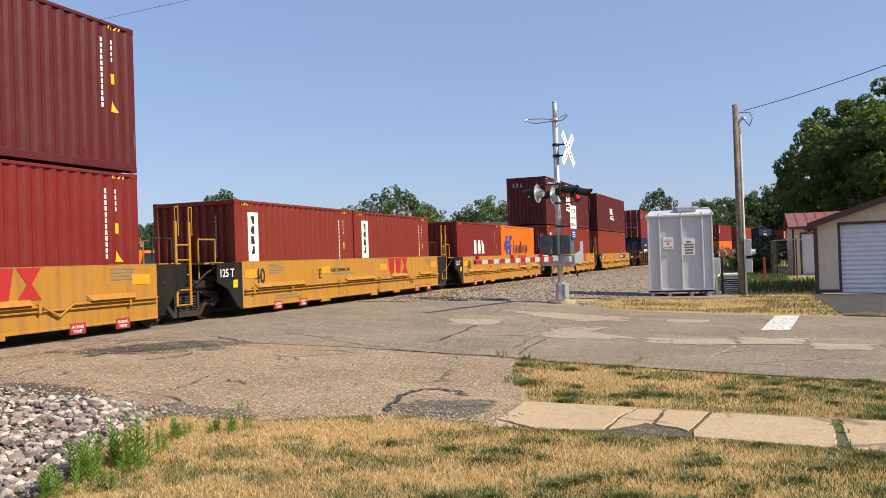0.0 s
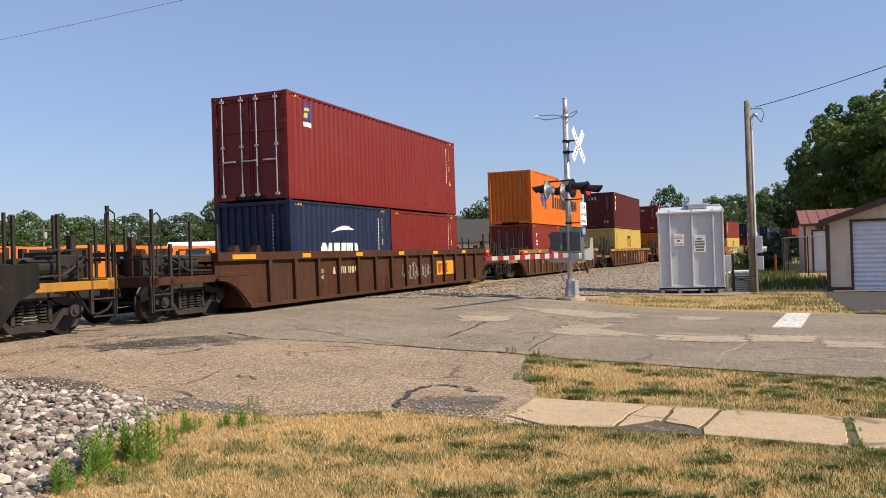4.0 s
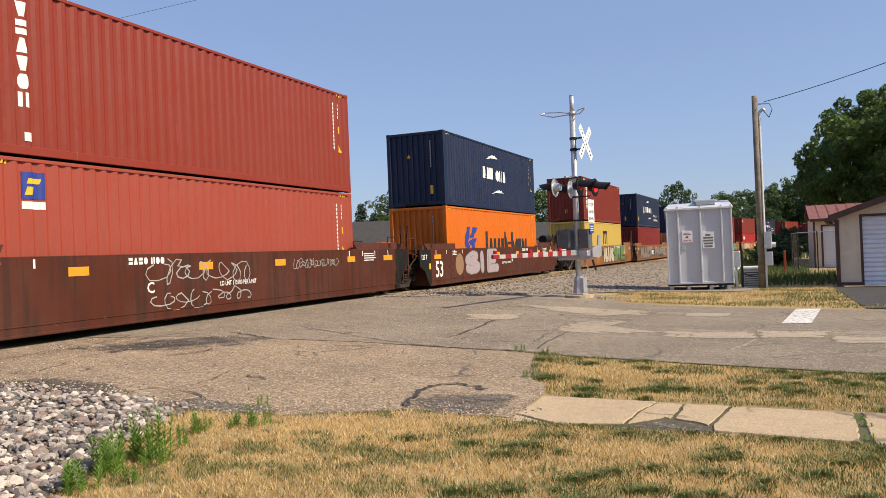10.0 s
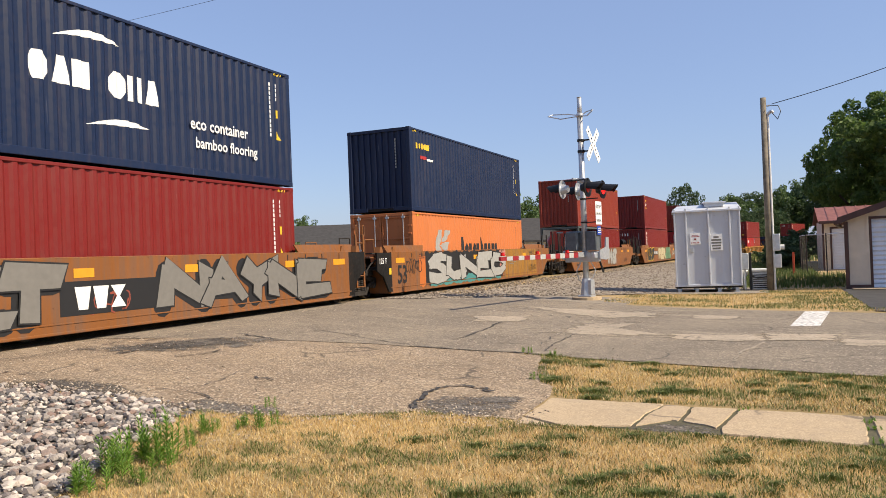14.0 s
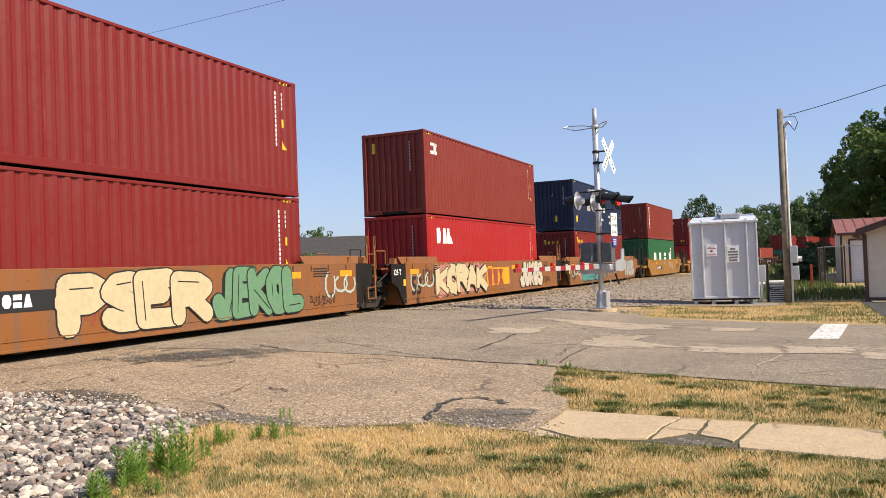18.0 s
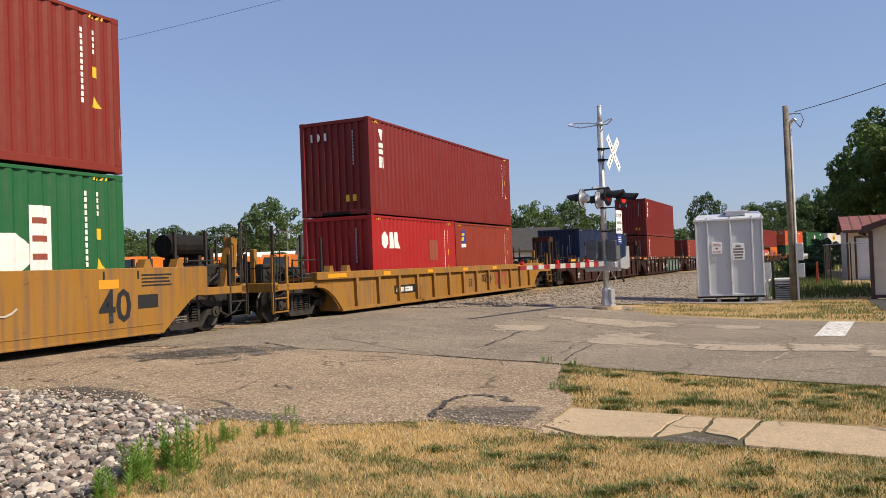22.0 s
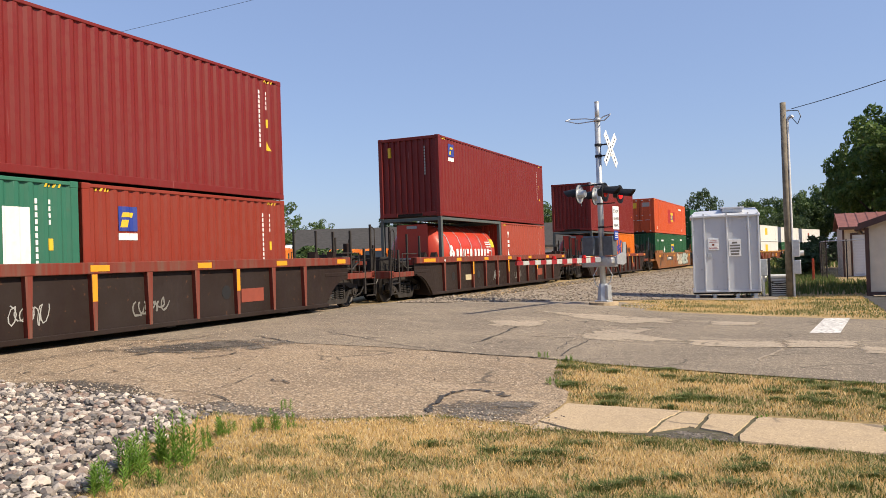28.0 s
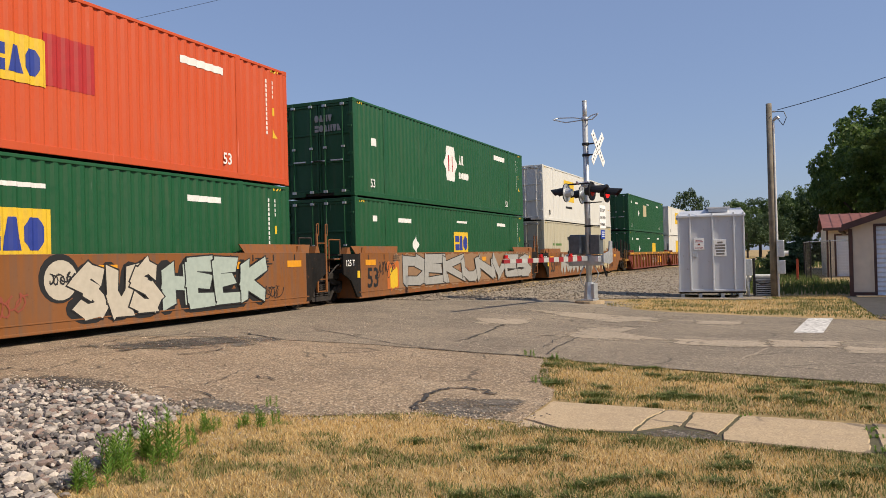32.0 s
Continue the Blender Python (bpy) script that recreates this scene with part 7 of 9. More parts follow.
def island_mix(name, a, b, c, more=(), rough=0.9, bump=0.3):
    """Each loose piece takes its own shade between three colours."""
    m, n, l, p = nodes_of(name)
    r = n.new("ShaderNodeNewGeometry").outputs["Random Per Island"]
    cr = n.new("ShaderNodeValToRGB")
    cr.color_ramp.elements[0].color, cr.color_ramp.elements[1].color = (*a, 1), (*c, 1)
    mid = cr.color_ramp.elements.new(0.5)
    mid.color = (*b, 1)
    for at, rgb in more:
        cr.color_ramp.elements.new(at).color = (*rgb, 1)
    l.new(r, cr.inputs[0])
    tc = n.new("ShaderNodeTexCoord").outputs["Object"]
    sp = ramp_of(n, l, noise_of(n, l, tc, 40, 5), 0.3, 0.75, (0.75, 0.75, 0.75, 1), (1.1, 1.1, 1.1, 1))
    l.new(mix_of(n, l, 1.0, cr.outputs[0], sp, "MULTIPLY"), p.inputs["Base Color"])
    p.inputs["Roughness"].default_value = rough
    if bump:
        bump_of(n, l, p, noise_of(n, l, tc, 60, 4), bump, 0.01)
    return m


def stones(name, where, sizes, material, label, seed):
    """Angular stones: where, an array of x, y; sizes of their half widths."""
    rng = np.random.default_rng(seed)
    n = len(where)
    base = ICO[None] * rng.uniform(0.72, 1.2, (n, 12, 1))
    base = base * np.stack([rng.uniform(0.8, 1.35, n), rng.uniform(0.7, 1.1, n), rng.uniform(0.5, 0.85, n)], 1)[:, None, :]
    a = rng.uniform(0, 6.283, n)
    t = rng.uniform(-0.5, 0.5, n)
    x, y, z = base[..., 0], base[..., 1], base[..., 2]
    y, z = y * np.cos(t)[:, None] - z * np.sin(t)[:, None], y * np.sin(t)[:, None] + z * np.cos(t)[:, None]
    x, y = x * np.cos(a)[:, None] - y * np.sin(a)[:, None], x * np.sin(a)[:, None] + y * np.cos(a)[:, None]
    v = np.stack([x, y, z], -1) * sizes[:, None, None]
    v[..., 0] += where[:, 0:1]
    v[..., 1] += where[:, 1:2]
    v[..., 2] += where[:, 2:3]
    f = (ICO_F[None] + (np.arange(n) * 12)[:, None, None]).reshape(-1, 3)
    return bulk(name, v.reshape(-1, 3), f, material, label, "stones")


GREY_STONE = island_mix("grey_stone", (0.0827, 0.0732, 0.07), (0.2291, 0.2005, 0.1782), (0.5986, 0.5237, 0.4489), ((0.2, (0.1464, 0.1368, 0.1336)), (0.33, (0.2546, 0.1718, 0.1368)), (0.72, (0.3309, 0.2927, 0.2609))))
GRIT = island_mix("pale_grit", (0.24, 0.19, 0.145), (0.38, 0.31, 0.235), (0.62, 0.53, 0.43))
BROWN_STONE = island_mix("brown_stone", (0.1018, 0.0795, 0.0605), (0.2227, 0.1814, 0.1368), (0.4104, 0.3442, 0.2713))
rng = np.random.default_rng(5)
pts_ = []
while len(pts_) < 12500:
    x, y = rng.uniform(1.8, 6.5), rng.uniform(3.8, 10.6)
    lim = between([(3.8, 2.6), (4.35, 3.95), (4.8, 4.85), (5.2, 6.0), (6.0, 6.4), (11, 6.3)], y)
    over = x - lim
    if over < 0 or (over < 0.25 and rng.random() < 0.35):
        if (x - 1.8) / 4.7 < rng.random() * 1.4 + 0.3:
            pts_.append((x, y, level(x, y) + 0.012 + rng.uniform(0, 0.035)))
stones("loose_stones", np.array(pts_), 0.016 + 0.040 * rng.random(len(pts_)) ** 1.5, GREY_STONE, "loose grey and white crushed stones", 6)
pts_ = []
while len(pts_) < 14000:
    x = 21.5 + 55 * rng.random() ** 1.7
    y0_ = between(NEAR_BALLAST, x)
    y = rng.uniform(y0_, 11.0)
    yc = line_at(x)[1]
    if y < yc - 1.6:
        d = yc - y
        z = between([(1.2, 0.02), (2.4, 0.03), (3.4, -0.10), (4.6, -0.25)], d) + line_at(x)[2] if d < 4.0 else level(x, y)
        pts_.append((x, y, max(z, level(x, y)) + rng.uniform(0.0, 0.03)))
pts_ = np.array(pts_)
stones("ballast_stones", pts_, rng.uniform(0.02, 0.05, len(pts_)), BROWN_STONE, "brown and grey ballast stones beside the track", 7)
pts_ = []
while len(pts_) < 4200:
    x, y = rng.uniform(4.6, 21), rng.uniform(2.0, 11)
    e = min(abs(x - between(APRON, y)), 9)
    if (x > 6.2 and rng.random() < 0.05) or e < 0.55 * rng.random() or (4.6 < x < 7.0 and 4.0 < y < 5.6 and rng.random() < 0.35):
        pts_.append((x, y, level(x, y) + (0.022 if x > 6.0 else 0.012)))
stones("scattered_grit", np.array(pts_), rng.uniform(0.005, 0.014, len(pts_)), GRIT, "scattered grit on the paving", 8)


def blades(name, where, tall, wide, material, label, seed, lean=0.5):
    """Bent grass blades of two faces each."""
    rng = np.random.default_rng(seed)
    n = len(where)
    a = rng.uniform(0, 6.283, n)
    h = tall * rng.uniform(0.5, 1.25, n)
    w = wide * rng.uniform(0.6, 1.3, n)
    bend = h * rng.uniform(0.1, 1.0, n) * lean
    b = rng.uniform(0, 6.283, n)
    dx, dy = np.cos(a) * w, np.sin(a) * w
    ex, ey = np.cos(b) * bend, np.sin(b) * bend
    p = where
    v = np.stack([np.stack([p[:, 0] - dx, p[:, 1] - dy, p[:, 2]], 1), np.stack([p[:, 0] + dx, p[:, 1] + dy, p[:, 2]], 1),
                  np.stack([p[:, 0] + dx * 0.7 + ex * 0.35, p[:, 1] + dy * 0.7 + ey * 0.35, p[:, 2] + h * 0.6], 1), np.stack([p[:, 0] - dx * 0.7 + ex * 0.35, p[:, 1] - dy * 0.7 + ey * 0.35, p[:, 2] + h * 0.6], 1),
                  np.stack([p[:, 0] + ex, p[:, 1] + ey, p[:, 2] + h], 1)], 1).reshape(-1, 3)
    me = bpy.data.meshes.new(name)
    faces = []
    idx = np.arange(n) * 5
    faces = [(i, i + 1, i + 2, i + 3) for i in idx.tolist()] + [(i + 3, i + 2, i + 4) for i in idx.tolist()]
    me.from_pydata(v.tolist(), [], faces)
    me.materials.append(material)
    me.update()
    return tagged(new(name, me), label, "grass", kind="stuff")


def leafy(name, a, b, c, through_light=0.25):
    m = island_mix(name, a, b, c, (), 0.65, 0)
    n, l = m.node_tree.nodes, m.node_tree.links
    p, out = n["Principled BSDF"], n["Material Output"]
    t, mx = n.new("ShaderNodeBsdfTranslucent"), n.new("ShaderNodeMixShader")
    l.new(p.inputs["Base Color"].links[0].from_socket, t.inputs["Color"])
    mx.inputs[0].default_value = through_light
    l.new(p.outputs[0], mx.inputs[1])
    l.new(t.outputs[0], mx.inputs[2])
    l.new(mx.outputs[0], out.inputs["Surface"])
    return m


DRY = leafy("dry_grass", (0.5029, 0.3164, 0.1055), (0.7544, 0.5273, 0.2109), (0.795, 0.6652, 0.4056), 0.35)
LUSH = leafy("green_grass", (0.078, 0.1131, 0.0234), (0.1326, 0.1638, 0.039), (0.2808, 0.2652, 0.0858))
TUFT = leafy("tuft_green", (0.06, 0.10, 0.02), (0.11, 0.155, 0.035), (0.25, 0.26, 0.08), 0.35)
WEED = leafy("weed_green", (0.0936, 0.2106, 0.0234), (0.156, 0.3042, 0.039), (0.2652, 0.39, 0.0702), 0.4)
FIELD = leafy("field_weeds", (0.0468, 0.0897, 0.0172), (0.0819, 0.1326, 0.0273), (0.1716, 0.1794, 0.0585), 0.3)
BROWN = leafy("withered_grass", (0.156, 0.0975, 0.039), (0.2652, 0.1677, 0.0663), (0.3588, 0.2418, 0.1014))


def tufts(n, x0, x1, y0, y1, lo, hi, seed):
    rng = random.Random(seed)
    return [(rng.uniform(x0, x1), rng.uniform(y0, y1), lo + (hi - lo) * rng.random() ** 2) for _ in range(n)]


def lawn(n, x0, x1, y0, y1, keep, seed, clumps, edge):
    """Scatter of blades: straw, withered brown, and green in clumps and along the edges."""
    rng = np.random.default_rng(seed)
    dry, brown, lush = [], [], []
    px, py, pq = rng.uniform(x0, x1, n), rng.uniform(y0, y1, n), rng.random(n)
    close = np.full(n, 9.0)
    for cx_, cy_, r in clumps:
        close = np.minimum(close, np.hypot((px - cx_) * 1.25, py - cy_) / r)
    for x, y, q, near in zip(px.tolist(), py.tolist(), pq.tolist(), close.tolist()):
        if not keep(x, y):
            continue
        near *= 1 + 0.8 * noise.noise((x * 6, y * 6, 5.0))
        broad = noise.noise((x * 0.8, y * 0.8, 3.3))
        green = (near < 1.1 and q < 1.0 - 0.38 * near) or edge(x, y) + 0.3 * noise.noise((x * 2, y * 2, 1.0)) > 0.25 + q * 0.5 or (broad > 0.2 and q < 0.1) or q < 0.03
        bare = noise.noise((x * 2.1, y * 2.4, 21.0)) + 0.5 * noise.noise((x * 7, y * 7, 2.0)) > 0.5
        if bare and q > 0.3 and not green:
            continue
        row = (x, y, level(x, y) + 0.004)
        (lush if green else brown if q > 0.88 - 0.3 * broad else dry).append(row)
    return np.array(dry), np.array(brown), np.array(lush)


def on_lawn(x, y):
    if x > edge_n(y) - 0.03 + 0.05 * noise.noise((y * 5, 0, 0)) and y < 2.3:
        return False
    if y > 2.2 and x > between(APRON, y) - 0.03 + 0.10 * noise.noise((y * 4, 3, 0)):
        return False
    return y < between([(2.0, 3.7), (3.9, 4.4), (4.8, 4.85), (6.05, 5.3), (7.0, 5.5)], x) + 0.2 * noise.noise((x * 3, y * 3, 0))


def lawn_edge(x, y):
    """Greener by the sidewalk, and over the far end of the lawn."""
    by_walk = 1.0 - (edge_n(y) - x) / 0.5 if y < 2.3 else 1.0 - (between(APRON, y) - x) / 0.35
    return max(0.0, min(1.0, by_walk)) * 0.6 + 0.5 * smooth((0.9 - y) / 2.4)


dry_, brown_, lush_ = lawn(165000, 2.4, 7.2, -4.0, 5.4, on_lawn, 11, tufts(200, 3.0, 7.0, -3.5, 4.6, 0.05, 0.27, 61), lawn_edge)
blades("dry_lawn", dry_, 0.038, 0.0026, DRY, "sun-bleached straw-coloured lawn", 12, 1.5)
blades("withered_lawn", brown_, 0.032, 0.0028, BROWN, "withered brown grass in the lawn", 32, 1.4)
blades("green_lawn", lush_, 0.036, 0.003, LUSH, "green tufts in the dry lawn", 13, 1.3)


def mats(name, clumps, keep, tall, label, seed):
    """Dense low tufts: blades that lean outward from the heart of each clump."""
    rng = np.random.default_rng(seed)
    v, f = [], []
    for cx_, cy_, r in clumps:
        n = int(2500 * r) + 40
        ang, d = rng.uniform(0, 6.283, n), r * np.abs(rng.normal(0, 0.7, n))
        wild = 1 + 0.55 * np.sin(ang * 2 + cx_ * 9) * np.sin(ang * 3 + cy_ * 7)
        for a, q, h, tw in zip(ang.tolist(), (d * wild).tolist(), (tall * rng.uniform(0.5, 1.2, n)).tolist(), rng.uniform(-1.2, 1.2, n).tolist()):
            x, y = cx_ + math.cos(a) * q * 0.8, cy_ + math.sin(a) * q * 1.25
            if not keep(x, y):
                continue
            z, w, k = level(x, y) + 0.003, 0.0034, len(v)
            lx, ly = math.cos(a + tw) * h * 0.8, math.sin(a + tw) * h * 0.8
            sx, sy = -math.sin(a + tw) * w, math.cos(a + tw) * w
            v += [(x - sx, y - sy, z), (x + sx, y + sy, z), (x + lx * 0.4 + sx * 0.8, y + ly * 0.4 + sy * 0.8, z + h * 0.75), (x + lx * 0.4 - sx * 0.8, y + ly * 0.4 - sy * 0.8, z + h * 0.75), (x + lx, y + ly, z + h * 0.9)]
            f += [(k, k + 1, k + 2, k + 3), (k + 3, k + 2, k + 4)]
    me = bpy.data.meshes.new(name)
    me.from_pydata(v, [], f)
    me.materials.append(TUFT)
    me.update()
    return tagged(new(name, me), label, "grass", kind="stuff")


spots = [(x, y, r) for x, y, r in tufts(230, 3.0, 7.0, -3.2, 4.7, 0.05, 0.30, 71) if noise.noise((x * 0.9, y * 0.9, 12.0)) + 0.25 * (0.8 - y) > -0.12]
mats("lawn_tufts", spots, on_lawn, 0.038, "dense low green tufts in the dry lawn", 72)


def on_strip(x, y):
    return edge_f(y) + 0.05 + 0.06 * noise.noise((y * 5, 1, 0)) < x < between(NEAR_EDGE, y) - 0.05 + 0.15 * noise.noise((y * 3, 7, 0)) and x > between([(1.9, 0.0), (2.15, 8.0), (2.3, 8.7), (2.71, 9.4), (2.9, 10.2), (3.14, 11.2)], y) + 0.25 * noise.noise((x * 2.2, y * 2.2, 6.0))


def strip_edge(x, y):
    return max(0.0, 1.0 - (x - edge_f(y)) / 0.6) * 0.55 + 0.5 * smooth((y - 2.1) / 0.8)


dry_, brown_, lush_ = lawn(75000, 7.6, 11.6, -7.0, 3.4, on_strip, 14, tufts(130, 7.8, 11.2, -6.0, 3.0, 0.1, 0.46, 62), strip_edge)
blades("dry_verge", dry_, 0.036, 0.0038, DRY, "dry straw-coloured verge between sidewalk and street", 15, 1.3)
blades("withered_verge", brown_, 0.036, 0.0038, BROWN, "withered brown grass between sidewalk and street", 35, 1.2)
blades("green_verge", lush_, 0.042, 0.004, LUSH, "green tufts in the dry verge", 16, 1.3)


spots = [(x, y, r) for x, y, r in tufts(170, 7.8, 11.2, -6.0, 3.1, 0.06, 0.30, 73) if noise.noise((x * 0.8, y * 0.8, 15.0)) > -0.15]
mats("verge_tufts", spots, on_strip, 0.045, "dense low green tufts in the verge", 74)


def on_far(x, y):
    if x > 26.2 and 0.4 < y < 3.4:
        return False
    return between(FAR_EDGE, y) + 0.5 + 0.3 * noise.noise((y * 2, 4, 0)) < x < 29 and y < between([(19, 2), (22.5, 4.6), (25, 4.2), (27.5, 2.9), (30, 2.5)], x) and (y > -2.0 or x < 20.0)


dry_, brown_, lush_ = lawn(40000, 17.5, 29.0, -5.0, 4.8, on_far, 17, tufts(60, 18, 29, -4, 4.6, 0.25, 0.9, 63), lambda x, y: 0.25)
blades("dry_far_verge", np.concatenate([dry_, brown_]), 0.045, 0.007, DRY, "dry grass between the street and the equipment hut", 18, 1.0)
blades("green_far_verge", lush_, 0.055, 0.008, LUSH, "green grass between the street and the equipment hut", 19, 0.7)
rng = np.random.default_rng(23)
pts_ = [(x, y, level(x, y)) for x, y in zip(rng.uniform(29.5, 75, 16000), rng.uniform(-3.5, 3.8, 16000)) if not (40 < x and y < -2.0) and y < 0.055 * x]
blades("weed_field", np.array(pts_), 0.24, 0.018, FIELD, "tall green weeds behind the equipment hut", 24, 0.5)
pts_ = [(x, y, level(x, y)) for x, y in zip(rng.uniform(75, 240, 9000), rng.uniform(-14, 5, 9000)) if y < line_at(x)[1] - 4.5]
blades("far_meadow", np.array(pts_), 0.6, 0.06, FIELD, "green meadow inside the bend of the track", 25, 0.5)


def weed(x, y, h, seed):
    """An upright weed: stalks set with narrow leaves all the way up."""
    rng = random.Random(seed)
    root = thing("weed", "fresh green upright weed among gravel and dry grass", "plant", pose(x, y, level(x, y)), group="weeds at the gravel's edge")
    for i in range(rng.randint(4, 6) if h > 0.2 else rng.randint(3, 4)):
        a, tilt = rng.uniform(0, 6.28), rng.uniform(0.02, 0.14)
        hh = h * rng.uniform(0.6, 1.1)
        bx, by = rng.uniform(-0.08, 0.08), rng.uniform(-0.08, 0.08)
        tip = (bx + math.cos(a) * tilt * hh, by + math.sin(a) * tilt * hh, hh)
        stem = part("stalk", M().cyl((bx, by, -0.01), tip, 0.004, 5, 0.002), WEED, root)
        leaf = M()
        for j in range(34):
            q = 0.10 + 0.9 * j / 33
            p = Vector((bx + (tip[0] - bx) * q, by + (tip[1] - by) * q, hh * q))
            b = j * 2.4 + rng.uniform(-0.4, 0.4)
            ln = rng.uniform(0.045, 0.085) * (1.2 - 0.6 * q) * (0.6 + h) * min(1.0, 0.3 + 4 * h)
            up = rng.uniform(0.35, 0.9) + 0.5 * q
            out, side = Vector((math.cos(b), math.sin(b), up)), Vector((-math.sin(b), math.cos(b), 0)) * ln * 0.13
            leaf.add([p, p + out * ln * 0.45 + side, p + out * ln + Vector((0, 0, -0.15 * ln)), p + out * ln * 0.45 - side], [(0, 1, 2, 3)])
        tagged(part("foliage", leaf, WEED, stem), kind="stuff")


for i, (x, y, h) in enumerate(((4.58, 4.36, 0.36), (4.66, 4.28, 0.40), (4.77, 4.24, 0.42), (4.70, 4.40, 0.34), (4.37, 4.32, 0.32), (4.27, 4.28, 0.30), (4.40, 4.46, 0.26), (3.88, 4.22, 0.28), (3.95, 4.18, 0.22), (4.22, 4.05, 0.16), (5.50, 4.53, 0.20), (5.58, 4.47, 0.16), (5.78, 4.40, 0.16), (5.81, 4.18, 0.22), (5.95, 4.2, 0.16),
                             (6.65, 4.65, 0.13), (4.54, 4.12, 0.22), (5.1, 4.35, 0.14), (5.3, 4.5, 0.14), (11.2, 2.95, 0.14), (9.2, 2.65, 0.10), (11.35, 3.4, 0.12), (6.75, -0.68, 0.06), (7.2, -0.69, 0.05), (7.5, -0.7, 0.05), (7.8, 0.3, 0.04))):
    weed(x, y, h * 0.85, 40 + i)


# ---- crossing signal ----
BLACK = plain("black_painted_metal", (0.0089, 0.0089, 0.0096), 0.5, 0.2, 0.2, 10, 0.1)
LENS = plain("red_signal_lens", (0.55, 0.01, 0.012), 0.2, 0, 0.1, 10, 0.0)
LIT_LENS = plain("lit_red_signal_lens", (0.9, 0.02, 0.02), 0.2, 0, 0.05, 10, 0.0, glow=1.2)
REFLECT_RED = plain("red_reflective_sheet", (0.333, 0.0148, 0.0185), 0.4, 0, 0.15, 20, 0.05)
REFLECT_WHITE = plain("white_reflective_sheet", (0.7482, 0.7569, 0.7569), 0.4, 0, 0.1, 20, 0.05)
AC = plain("beige_white_metal", (0.62, 0.62, 0.60), 0.5, 0.1, 0.1, 8, 0.05)
# gate stripes: sheet colours darkened to paint in the arm's shaded side
SHADED_RED = plain("shaded_red_gate_sheet", (0.24, 0.012, 0.016), 0.5, 0, 0.15, 12, 0.05)
SHADED_WHITE = plain("shaded_white_gate_sheet", (0.36, 0.37, 0.35), 0.5, 0, 0.15, 12, 0.05)
SIGN_BLUE = plain("blue_sign_sheet", (0.0148, 0.0518, 0.3108), 0.4, 0, 0.1, 20, 0.05)


